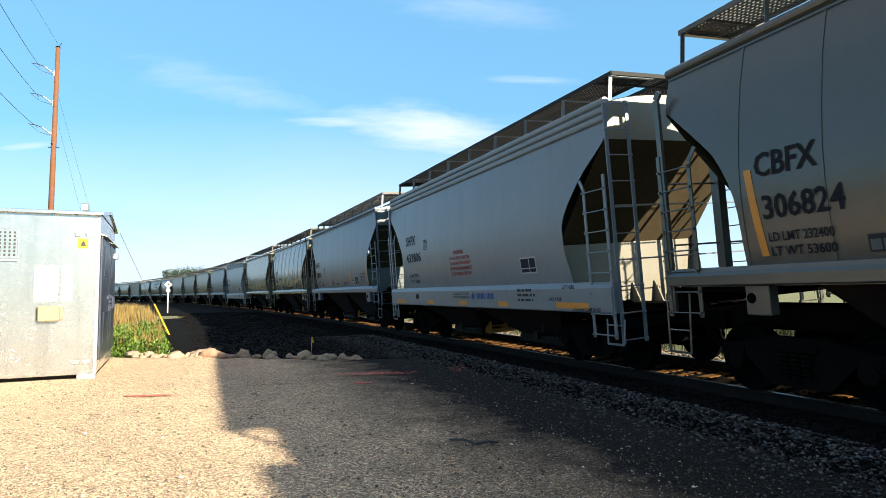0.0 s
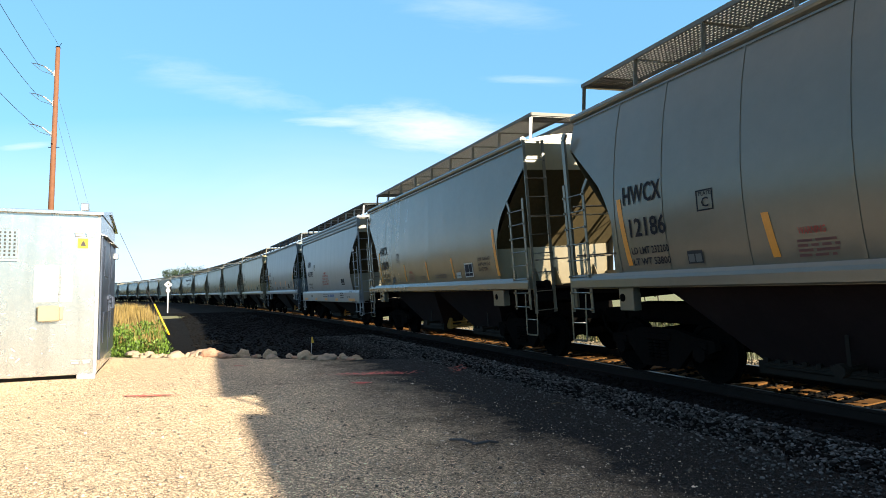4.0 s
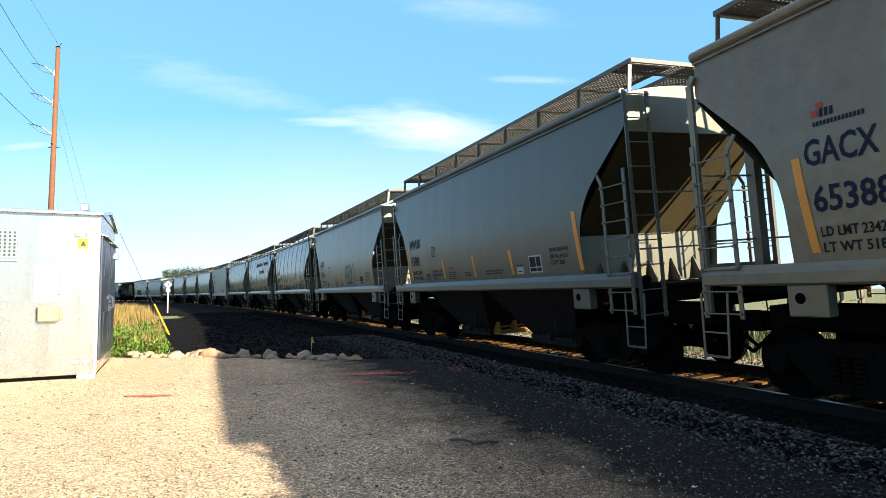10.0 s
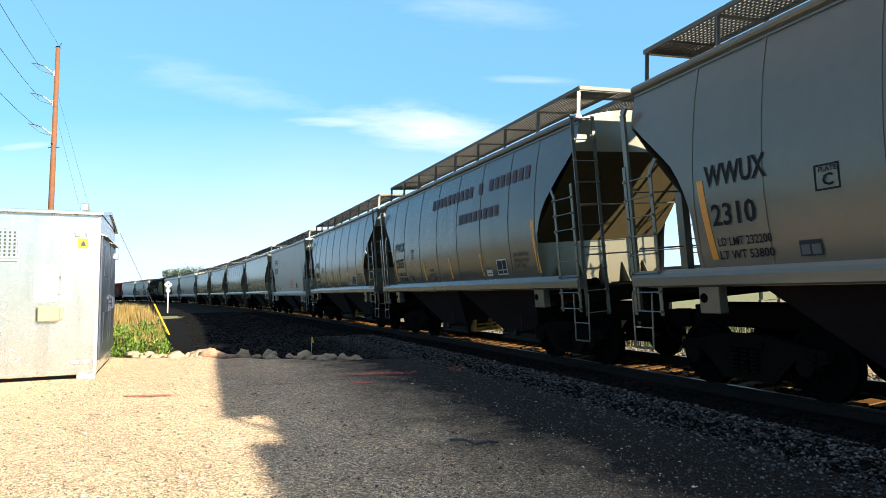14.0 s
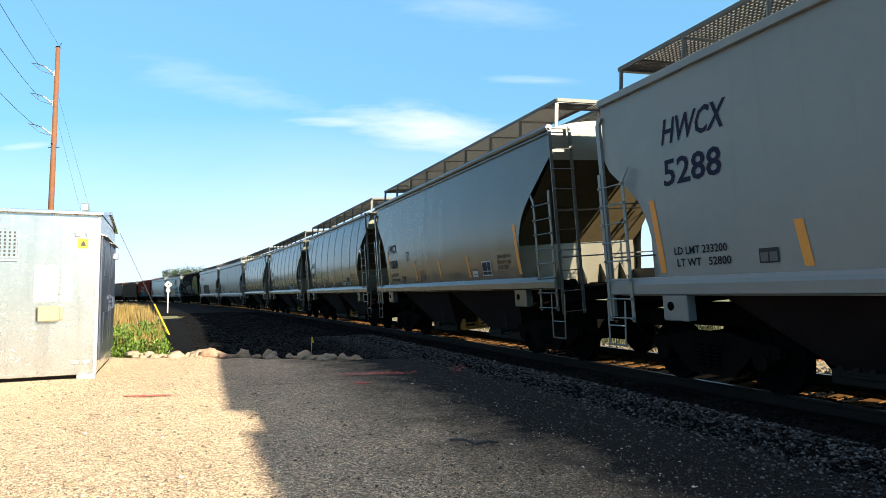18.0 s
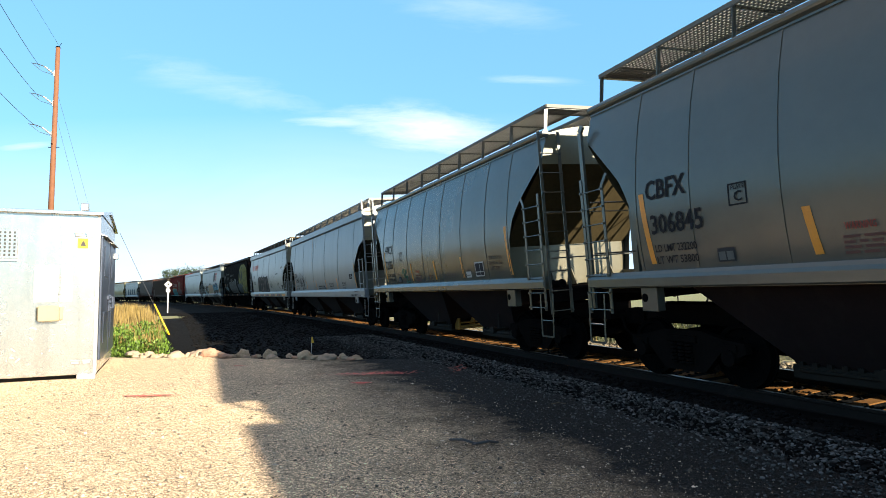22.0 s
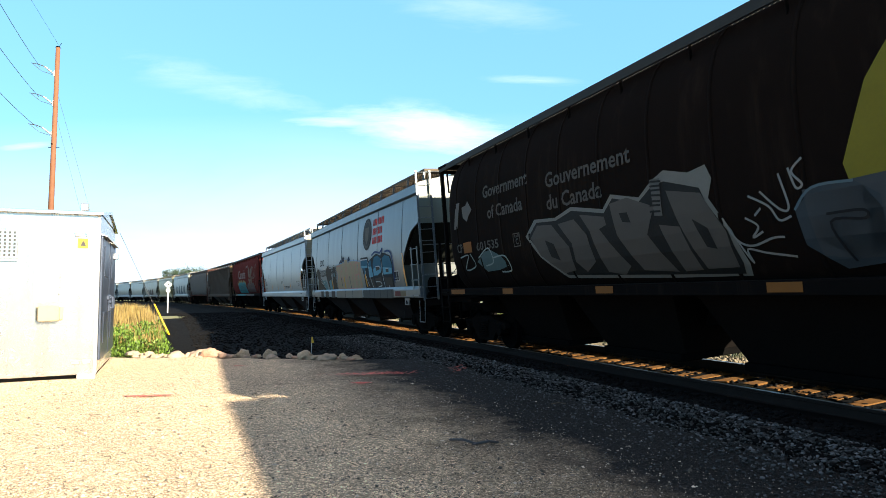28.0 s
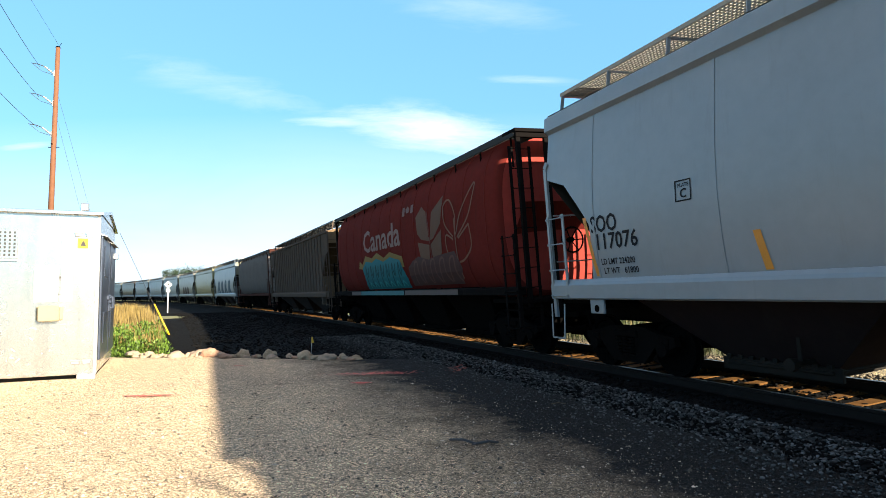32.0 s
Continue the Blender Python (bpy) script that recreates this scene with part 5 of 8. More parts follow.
def grain_marks(car, K, he, mark, number, tapes=True, plate=(3.38, 2.68), shift=0.0):
    p = K["prof"]
    plate_c(car, p, -he + plate[0], plate[1])
    end, he = he, he - shift
    write(car, p, mark, -he + 1.36, 2.44, 0.40, INK, width=0.70)
    write(car, p, number, -he + 1.43, 2.15, 0.37, INK, width=1.09)
    write(car, p, "LD LMT 224200", -he + 1.54, 1.89, 0.14, width=0.85)
    write(car, p, "LT WT   61800", -he + 1.58, 1.735, 0.14, width=0.86)
    if tapes:
        tape(car, p, -he + 1.36, 1.70, 2.72, 0.085, 0.20)
        for d in (4.68, 7.1, 9.3, 11.5):
            tape(car, p, -he + d, 1.68, 2.17, 0.11, 0.10)
        tape(car, p, -end + 14.83, 1.68, 2.72, 0.10, 0.19)


hop = "pale grey covered hopper car with curved smooth sides"
rib = "silvery grey covered hopper car with curved ribbed sides"
for c in (-19.4, -32.6, -45.8):
    sand("sand_ribbed", c, GREY, rib, "CBFX", "306824")
sand("sand_ribbed", -6.4, GREY, rib, "CBFX", "306824")
sand("sand_ribbed", 6.76, (0.062, 0.060, 0.052), rib, "CBFX", "306824", load="LD LMT 232400", light="LT WT 53600")
fluted(19.76, "433806")
sand("sand_flat", 33.10, BLUE, "blue-grey covered hopper car with smooth sides", "NAHX", "328260", shift=-0.32)
sand("sand_ribbed", 46.28, SILVER, rib, "HWCX", "12186", dims=("EXW 10-8 H 9-3", "EW 8-2 H 15-0", "CU FT 3281"), wheel=True)
sand("sand_flat", 59.51, SILVER, "silvery tan covered hopper car with curved smooth sides", "HWCX", "10809")
fluted(72.77, "433703")
sand("sand_flat", 86.04, BLUE, "blue-grey covered hopper car with smooth sides", "NAHX", "328042", shift=-0.20)
sand("sand_flat", 99.39, TAN, "tan covered hopper car with faint rust stains", "GACX", "65388", True, ink=NAVY, load="LD LMT 234200", light="LT WT 51800")
badge, badge_he, badge_k = CARS[-1][0], 5.82, KINDS["sand_flat"]["prof"]
blocks(badge, badge_k, "XXXXXXXXXXXXXX", -badge_he + 1.68, 3.20, 0.05, 0.04, NAVY)
blocks(badge, badge_k, "XXX", -badge_he + 1.76, 3.29, 0.09, 0.055, NAVY)
rect(badge, badge_k, -badge_he + 1.66, -badge_he + 1.74, 3.30, 3.37, (0.32, 0.05, 0.04), "badge_mark")
rect(badge, badge_k, -badge_he + 1.72, -badge_he + 1.80, 3.39, 3.45, (0.32, 0.05, 0.04), "badge_mark")
CAR_L, HE_L, K_L = sand("sand_flat", 112.53, GREY, hop, "WWUX", "1588", load="LD LMT 232600", light="LT WT 53400")
write(CAR_L, K_L["prof"], "INTERIOR LINED WITH", -HE_L + 3.27, 2.02, 0.10, width=0.76)
bars(CAR_L, K_L["prof"], -HE_L + 3.28, -HE_L + 4.0, 1.92, 1, 0.06, seed=3)
write(CAR_L, K_L["prof"], "PTD-192  11-11", -HE_L + 3.30, 1.82, 0.10, width=0.50)
CAR_G, HE_G, K_G = sand("sand_flat", 125.64, (0.108, 0.108, 0.096), "dusty grey covered hopper car with a green spray-painted scrawl", "GACX", "65301", True)
sand("sand_ribbed", 138.75, SILVER, rib, "WWUX", "2310", wheel=True)
CAR_W, HE_W, K_W = sand("sand_ribbed", 151.92, GREY, "grey ribbed covered hopper car with two lines of maroon lettering", "WWUX", "2535")
sand("sand_ribbed", 164.74, SLATE, rib, "HWCX", "8004")
CAR_B, HE_B, K_B = hopper_car("sand_boxy", 177.88, (0.138, 0.148, 0.148), "pale grey flat-sided covered hopper car with a raised roof walkway")
sand("sand_flat", 191.16, SLATE, hop, "HWCX", "10838")
sand("sand_ribbed", 204.23, GREY, rib, "WWUX", "2487")
sand("sand_ribbed", 217.54, GREY, rib, "CBFX", "306845")
CAR_7, HE_7, K_7 = sand("sand_ribbed", 230.70, GREY, "silvery grey ribbed covered hopper car with a green scrawl", "HWCX", "7205")

CAR_S, HE_S, K_S = hopper_car("grain", 248.36, (0.122, 0.134, 0.150), "white three-bay covered hopper car with an orange rust streak", False, False)
grain_marks(CAR_S, K_S, HE_S, "SOO", "116948", plate=(4.54, 2.10), shift=0.22)
CAR_R, HE_R, K_R = hopper_car("grain", 266.02, (0.150, 0.160, 0.168), "white three-bay covered hopper car covered in dark graffiti", True, True, GRATE_BROWN)
CAR_C, HE_C = barrel_car(284.59, (0.0062, 0.0042, 0.0036), (0.004, 0.0035, 0.0035), "dark brown barrel-shaped grain car with yellow emblem and graffiti")
HE_C -= 0.9
CAR_P, HE_P, K_P = hopper_car("grain", 302.37, (0.048, 0.062, 0.076), "blue-grey covered hopper car with large blue and brown graffiti", False, True, GRATE_BROWN)
CAR_O, HE_O, K_O = hopper_car("grain", 320.15, (0.18, 0.203, 0.228), "clean white three-bay covered hopper car", False, True)
grain_marks(CAR_O, K_O, HE_O, "SOO", "117076")
CAR_N, HE_N = barrel_car(338.6, (0.095, 0.015, 0.012), (0.006, 0.005, 0.005), "red barrel-shaped grain car with white lettering and wheat emblem")
HE_N -= 0.83
hopper_car("ribbed_box", 357.37, (0.082, 0.060, 0.049), "dusty grey-brown box-sided covered hopper car with many upright ribs", True)
barrel_car(375.6, (0.125, 0.105, 0.098), (0.06, 0.025, 0.02), "grey barrel-shaped grain car with brown ends")
CAR_T, HE_T, K_T = hopper_car("grain", 393.1, WHITEP, "white three-bay covered hopper car with slate blue graffiti letters")
CAR_U, HE_U, K_U = hopper_car("grain", 428.5, (0.162, 0.143, 0.129), "pale covered hopper car with brown graffiti", True)
tail = [(410.8, "grain", (0.19, 0.148, 0.062), "dull yellow three-bay covered hopper car", True),
        (446.2, "grain", (0.23, 0.239, 0.244), "white three-bay covered hopper car", False),
        (463.9, "grain", (0.172, 0.191, 0.211), "blue-grey three-bay covered hopper car", False), (481.6, "grain", WHITEP, "white three-bay covered hopper car", False),
        (499.3, "grain", (0.0431, 0.0268, 0.022), "dark brown covered hopper car", True), (517.0, "grain", (0.172, 0.177, 0.182), "grey three-bay covered hopper car", False),
        (534.7, "grain", (0.106, 0.106, 0.11), "grey three-bay covered hopper car", False), (552.4, "grain", WHITEP, "white three-bay covered hopper car", False)]
for c, k, col, lab, old in tail:
    hopper_car(k, c, col, lab, old)

# lettering and graffiti of single cars
TEAL = (0.035, 0.092, 0.090)
for pts, w in (([(6.39, 2.15), (6.49, 2.54), (6.67, 2.61), (6.83, 2.43), (6.65, 2.24), (6.45, 2.22)], 0.045), ([(6.6, 2.67), (6.81, 2.57), (7.0, 2.65), (7.22, 2.65), (7.32, 2.44), (7.18, 2.36), (6.94, 2.25), (7.05, 2.1), (6.99, 2.04), (6.81, 1.84), (6.68, 1.72)], 0.05),
               ([(6.59, 2.14), (6.57, 1.95), (6.60, 1.76), (6.7, 1.74)], 0.03), ([(7.8, 2.78), (7.67, 2.61), (7.48, 2.39), (7.37, 2.24), (7.2, 1.76)], 0.05), ([(7.88, 2.28), (7.73, 2.04), (7.6, 1.85), (7.62, 1.77), (7.8, 1.75)], 0.03),
               ([(7.91, 2.24), (7.92, 1.91), (7.83, 1.79)], 0.035), ([(6.42, 2.5), (6.36, 2.3), (6.5, 2.1), (6.7, 2.2)], 0.03), ([(6.62, 2.12), (6.8, 2.18), (6.98, 2.3), (7.1, 2.48)], 0.035)):
    line(CAR_G, K_G["prof"], HE_G, pts, w, TEAL, 0.012, "spray_paint_line")
blocks(CAR_W, K_W["prof"], "XXXXXXXXXX X XXXXXXX", -HE_W + 4.79, 3.78, 0.27, 0.27, (0.062, 0.050, 0.066))
blocks(CAR_W, K_W["prof"], "XXXXXXXX", -HE_W + 6.7, 3.17, 0.24, 0.275, (0.062, 0.050, 0.066))
pb = K_B["prof"]
write(CAR_B, pb, "HWCX", -HE_B + 1.32, 3.56, 0.50, NAVY, width=1.14, slant=0.24)
write(CAR_B, pb, "5288", -HE_B + 1.31, 2.96, 0.52, NAVY, width=1.06, slant=0.06)
write(CAR_B, pb, "LD LMT 233200", -HE_B + 1.41, 1.95, 0.15, width=0.94)
write(CAR_B, pb, "LT WT   52800", -HE_B + 1.45, 1.78, 0.15, width=0.95)
label_holder(CAR_B, pb, -HE_B + 2.82, 1.76)
plate_c(CAR_B, pb, -HE_B + 4.76, 3.26)
for d in (3.40, 5.75, 8.05):
    tape(CAR_B, pb, -HE_B + d, 1.70, 2.24, 0.12, 0.09)
tape(CAR_B, pb, -HE_B + 1.13, 1.70, 2.79, 0.11, 0.15)
tape(CAR_B, pb, -HE_B + 10.3, 1.7, 2.7, 0.13, 0.1)
write(CAR_B, pb, "WARNING", -HE_B + 6.9, 2.30, 0.15, (0.4, 0.08, 0.07))
bars(CAR_B, pb, -HE_B + 6.75, -HE_B + 7.6, 2.17, 4, 0.05, 0.10, (0.4, 0.08, 0.07), 5)
placard(CAR_B, pb, -HE_B + 8.5, 1.78, 0.48, 0.38)
write(CAR_B, ((0, 1.62), (9, 1.62)), "VENT CAR WHEN UNLOADING", -HE_B + 4.7, 1.40, 0.09, lift=0.004)
for pts in ([(3.22, 2.08), (3.29, 2.19), (3.40, 2.22), (3.38, 2.09), (3.39, 2.02), (3.61, 2.21), (3.36, 1.91)], [(3.45, 1.97), (3.55, 1.97), (3.69, 1.98), (3.57, 1.79), (3.78, 1.83), (3.98, 1.76)]):
    line(CAR_7, K_7["prof"], HE_7, pts, 0.035, (0.008, 0.085, 0.055), 0.016, "spray_paint_line")

ps = K_S["prof"]
stroke(CAR_S, ps, [(-HE_S + 6.45, 4.48), (-HE_S + 6.5, 3.6), (-HE_S + 6.6, 3.0), (-HE_S + 6.8, 2.1)], 0.05, (0.42, 0.17, 0.04), name="rust_streak")
stroke(CAR_S, ps, [(-HE_S + 7.3, 4.48), (-HE_S + 7.3, 3.9)], 0.035, (0.12, 0.07, 0.05), name="rust_streak")
# two black spray-can signatures
for pts, w in (([(2.78, 2.47), (2.78, 2.32), (2.86, 2.16), (2.98, 2.10), (3.09, 2.14), (3.07, 2.33), (2.93, 2.55), (3.0, 2.71), (3.13, 2.69), (3.18, 2.54), (3.22, 2.10), (3.04, 1.95), (2.92, 2.07), (2.88, 2.29)], 0.028),
               ([(3.18, 1.92), (3.19, 2.21), (3.19, 2.5), (3.27, 2.65), (3.41, 2.65), (3.52, 2.53), (3.48, 2.41), (3.32, 2.38)], 0.03), ([(3.31, 2.34), (3.36, 2.09), (3.23, 1.9)], 0.05), ([(3.4, 2.29), (3.41, 2.08), (3.49, 1.94), (3.45, 2.18), (3.59, 2.24), (3.6, 2.14), (3.48, 2.01)], 0.03),
               ([(3.54, 1.97), (3.68, 2.09), (3.81, 2.12), (3.88, 2.04), (3.83, 1.95), (3.69, 1.95)], 0.032), ([(3.58, 1.95), (3.67, 1.85), (3.83, 1.83), (3.96, 1.85), (3.93, 1.93), (3.77, 1.95)], 0.032), ([(3.74, 2.51), (3.80, 2.35), (3.99, 2.20), (4.14, 1.96), (4.21, 1.84)], 0.045),
               ([(3.87, 2.53), (3.93, 2.34), (4.06, 2.16), (4.17, 1.92)], 0.05), ([(4.0, 2.46), (4.07, 2.26), (4.15, 2.02)], 0.045), ([(4.14, 2.43), (4.15, 2.25), (4.09, 2.12)], 0.04), ([(4.30, 2.36), (4.22, 2.18), (4.24, 1.98)], 0.05),
               ([(4.37, 2.32), (4.26, 2.20), (4.24, 1.98), (4.29, 1.82), (4.41, 1.77), (4.54, 1.87), (4.62, 2.01), (4.63, 2.10)], 0.03)):
    line(CAR_S, ps, HE_S, pts, w, INK, 0.012, "spray_paint_line")
write(CAR_S, ps, "NEW 12-95", -HE_S + 3.59, 1.72, 0.13, width=0.55)
bars(CAR_S, ps, -HE_S + 7.84, -HE_S + 9.38, 1.82, 2, 0.06, 0.10, seed=5)
for i, words in enumerate(("DO NOT OPERATE CAR", "WITH HATCHES OR", "GATES OPEN")):
    write(CAR_S, ps, words, -HE_S + 10.12 + 0.08 * i, 1.90 - 0.115 * i, 0.105, squeeze=0.85)
for i, words in enumerate(("EXW 10-8 H 9-6", "EW 10-5 H 13-5", "CU FT 4650")):
    write(CAR_S, ps, words, -HE_S + 12.6 + 0.05 * i, 1.90 - 0.115 * i, 0.115, squeeze=0.85)
write(CAR_S, ((0, 1.64), (9, 1.64)), "FRAME BRACE REMOVED", -HE_S + 14.15, 1.36, 0.11, lift=0.004, squeeze=0.8)
write(CAR_S, ((0, 1.64), (9, 1.64)), "2 INCH HF COMP SHOES", -HE_S + 14.65, 1.52, 0.08, lift=0.004, squeeze=0.8)
placard(CAR_S, ps, -HE_S + 13.9, 2.06, 0.53, 0.28)
line(CAR_S, ps, HE_S, [(14.7 + 0.09 * math.cos(2 * math.pi * i / 12), 2.43 + 0.11 * math.sin(2 * math.pi * i / 12)) for i in range(13)], 0.018, INK, 0.009, "round_stencil")

pr = K_R["prof"]
write(CAR_R, pr, "SOO", -HE_R + 1.95, 2.86, 0.36, INK)
write(CAR_R, pr, "115703", -HE_R + 1.92, 2.33, 0.34, INK)
blocks(CAR_R, pr, "XX XXXX", -HE_R + 1.43, 3.52, 0.42, 0.44, (0.50, 0.13, 0.09))
# black block letters with brown strokes and a thin pale inner line
shape(CAR_R, pr, HE_R, [(4.15, 1.73), (4.45, 2.2), (4.25, 2.78), (5.0, 2.98), (5.55, 2.86), (6.1, 2.98), (6.6, 2.84), (7.3, 2.95), (7.7, 2.82), (8.35, 2.9), (8.9, 2.88), (9.0, 2.6), (9.2, 2.39), (9.54, 1.88), (9.45, 1.66)], (0.012, 0.010, 0.010), "graffiti_rim", 0.009)
INNER = (0.055, 0.040, 0.034)
for x, pts in ((4.27, [(0.1, 1.76), (0.45, 2.62), (1.0, 2.78), (1.1, 2.45), (0.55, 2.2)]),
               (5.5, [(1.0, 1.80), (0.25, 1.82), (0.3, 2.25), (0.85, 2.3), (0.3, 2.25), (0.45, 2.68), (1.05, 2.74)]),
               (6.45, [(0.1, 1.74), (0.4, 2.55), (0.95, 2.7), (1.0, 2.4), (0.5, 2.2), (0.95, 1.74)]),
               (7.42, [(0.1, 1.72), (0.4, 2.62), (0.25, 2.15), (0.9, 2.66), (0.3, 2.15), (0.85, 1.72)]),
               (8.29, [(0.95, 2.5), (0.5, 2.7), (0.35, 2.4), (0.8, 2.15), (0.95, 1.85), (0.25, 1.74)])):
    line(CAR_R, pr, HE_R, [(x + a, b) for a, b in pts], 0.22, INNER, 0.016, "graffiti_letter")
    line(CAR_R, pr, HE_R, [(x + a + 0.05, b + 0.03) for a, b in pts], 0.025, (0.16, 0.12, 0.11), 0.022, "spray_paint_line")
for x in (4.9, 6.2, 7.0, 8.3, 9.2):
    line(CAR_R, pr, HE_R, [(x, 2.9), (x + 0.03, 3.0), (x - 0.02, 3.12 + 0.1 * math.sin(x * 5))], 0.03, (0.02, 0.018, 0.018), 0.010, "spray_paint_line")
line(CAR_R, pr, HE_R, [(10.02, 2.34), (10.05, 2.02), (10.38, 2.44), (10.63, 2.14), (10.27, 2.01), (10.87, 1.93)], 0.05, (0.02, 0.04, 0.045), 0.012, "spray_paint_line")
line(CAR_R, pr, HE_R, [(10.45, 2.1), (10.6, 2.3), (10.7, 2.0), (10.85, 2.2), (10.95, 1.85)], 0.035, (0.02, 0.04, 0.045), 0.012, "spray_paint_line")
line(CAR_R, pr, HE_R, [(12.75, 2.37), (12.9, 2.15), (13.25, 2.17), (13.08, 2.34), (13.53, 2.19), (13.37, 2.08), (13.7, 1.84)], 0.025, (0.015, 0.015, 0.018), 0.012, "spray_paint_line")
line(CAR_R, pr, HE_R, [(12.81, 2.11), (13.54, 2.27), (13.21, 2.0), (13.51, 1.88)], 0.022, (0.015, 0.015, 0.018), 0.012, "spray_paint_line")
rect(CAR_R, pr, -HE_R + 12.2, -HE_R + 13.05, 2.9, 2.97, (0.03, 0.03, 0.04), "scuff_mark")
for x, z in ((9.9, 2.75), (10.9, 2.95), (11.6, 2.9), (14.9, 3.15), (15.0, 2.9)):
    line(CAR_R, pr, HE_R, [(x, z), (x + 0.05, z - 0.12), (x + 0.02, z - 0.22)], 0.05, (0.03, 0.03, 0.035), 0.012, "scuff_mark")
rect(CAR_R, pr, -HE_R + 15.31, -HE_R + 15.74, 1.78, 1.94, (0.02, 0.02, 0.022), "data_label")
line(CAR_R, pr, HE_R, [(14.2, 3.3), (14.6, 3.36)], 0.12, (0.14, 0.09, 0.07), 0.010, "rust_patch")
placard(CAR_R, pr, -HE_R + 14.23, 1.79, 0.56, 0.36)
for k in range(22):
    d = 2.15 + 0.61 * k
    rect(CAR_R, ((0, 1.64), (9, 1.64)), -HE_R + d, -HE_R + d + 0.6, 1.36, 1.48, (0.50, 0.185, 0.012) if k % 4 == 0 or k > 19 else (0.16, 0.13, 0.12) if k % 4 != 2 else (0.20, 0.07, 0.05), "reflective_strip", 0.004, REFLECT if k % 4 == 0 or k > 19 else None)

write(CAR_C, BARREL, "Government", -HE_C + 2.0, 3.66, 0.40, (0.044, 0.040, 0.037))
write(CAR_C, BARREL, "of Canada", -HE_C + 2.2, 3.16, 0.40, (0.044, 0.040, 0.037))
write(CAR_C, BARREL, "Gouvernement", -HE_C + 4.75, 3.45, 0.40, (0.044, 0.040, 0.037))
write(CAR_C, BARREL, "du Canada", -HE_C + 4.75, 3.02, 0.40, (0.044, 0.040, 0.037))
# silver block letters with a white halo on the dark barrel car
shape(CAR_C, BARREL, HE_C, [(3.86, 2.58), (4.26, 2.89), (5.0, 2.84), (5.55, 2.97), (6.45, 2.81), (6.68, 3.02), (7.34, 2.87), (7.63, 3.07), (7.9, 3.18), (8.35, 3.06), (8.66, 3.11), (8.75, 2.91), (8.66, 2.66), (8.94, 2.21), (9.04, 1.76), (8.98, 1.6), (7.69, 1.61), (4.96, 1.68), (4.29, 2.12)], (0.10, 0.10, 0.094), "graffiti_halo", 0.008)
shape(CAR_C, BARREL, HE_C, [(3.98, 2.57), (4.34, 2.82), (5.02, 2.78), (5.56, 2.9), (6.47, 2.74), (6.72, 2.95), (7.33, 2.8), (7.66, 3.0), (7.89, 3.02), (8.53, 2.82), (8.61, 2.62), (8.88, 2.2), (8.95, 1.77), (8.9, 1.63), (7.7, 1.66), (4.99, 1.74), (4.38, 2.13)], (0.006, 0.006, 0.006), "graffiti_rim", 0.012)
shape(CAR_C, BARREL, HE_C, [(4.06, 2.53), (4.36, 2.76), (4.87, 2.72), (5.34, 2.26), (5.32, 1.82), (4.92, 1.78), (4.32, 2.16)], (0.047, 0.043, 0.039), "graffiti_letter", 0.017)
shape(CAR_C, BARREL, HE_C, [(5.09, 2.71), (5.61, 2.74), (5.93, 2.43), (6.0, 1.95), (5.64, 1.78), (5.42, 1.98), (5.45, 2.31)], (0.047, 0.043, 0.039), "graffiti_letter", 0.017)
shape(CAR_C, BARREL, HE_C, [(5.79, 2.8), (6.47, 2.68), (6.5, 2.54), (6.3, 2.49), (6.84, 1.83), (6.61, 1.69), (6.22, 1.76), (6.03, 2.49)], (0.047, 0.043, 0.039), "graffiti_letter", 0.017)
shape(CAR_C, BARREL, HE_C, [(6.64, 2.87), (7.07, 2.91), (7.65, 2.69), (7.42, 2.29), (7.8, 1.7), (7.1, 1.75), (6.73, 2.35)], (0.047, 0.043, 0.039), "graffiti_letter", 0.017)
shape(CAR_C, BARREL, HE_C, [(7.7, 2.41), (8.09, 2.34), (8.26, 1.71), (7.93, 1.7)], (0.047, 0.043, 0.039), "graffiti_letter", 0.017)
shape(CAR_C, BARREL, HE_C, [(7.92, 2.88), (8.54, 2.75), (8.86, 2.2), (8.87, 1.72), (8.35, 1.72), (8.07, 2.44)], (0.047, 0.043, 0.039), "graffiti_letter", 0.017)
shape(CAR_C, BARREL, HE_C, [(4.58, 2.45), (4.87, 2.35), (4.96, 2.03), (4.69, 2.11)], (0.006, 0.006, 0.006), "graffiti_counter", 0.022)
shape(CAR_C, BARREL, HE_C, [(8.34, 2.42), (8.58, 2.27), (8.65, 1.98), (8.49, 2.02)], (0.006, 0.006, 0.006), "graffiti_counter", 0.022)
shape(CAR_C, BARREL, HE_C, [(6.86, 2.69), (7.05, 2.68), (7.11, 2.51), (6.92, 2.54)], (0.006, 0.006, 0.006), "graffiti_counter", 0.022)
shape(CAR_C, BARREL, HE_C, [(7.62, 3.09), (7.82, 3.08), (7.81, 2.53), (7.65, 2.55)], (0.06, 0.06, 0.058), "scan_label", 0.024)
line(CAR_C, BARREL, HE_C, [(7.63, 3.06), (7.85, 3.03)], 0.03, (0.006, 0.006, 0.006), 0.028, "scan_bar")
line(CAR_C, BARREL, HE_C, [(7.62, 2.99), (7.84, 2.97)], 0.03, (0.006, 0.006, 0.006), 0.028, "scan_bar")
line(CAR_C, BARREL, HE_C, [(7.61, 2.93), (7.83, 2.91)], 0.03, (0.006, 0.006, 0.006), 0.028, "scan_bar")
line(CAR_C, BARREL, HE_C, [(7.6, 2.86), (7.82, 2.83)], 0.03, (0.006, 0.006, 0.006), 0.028, "scan_bar")
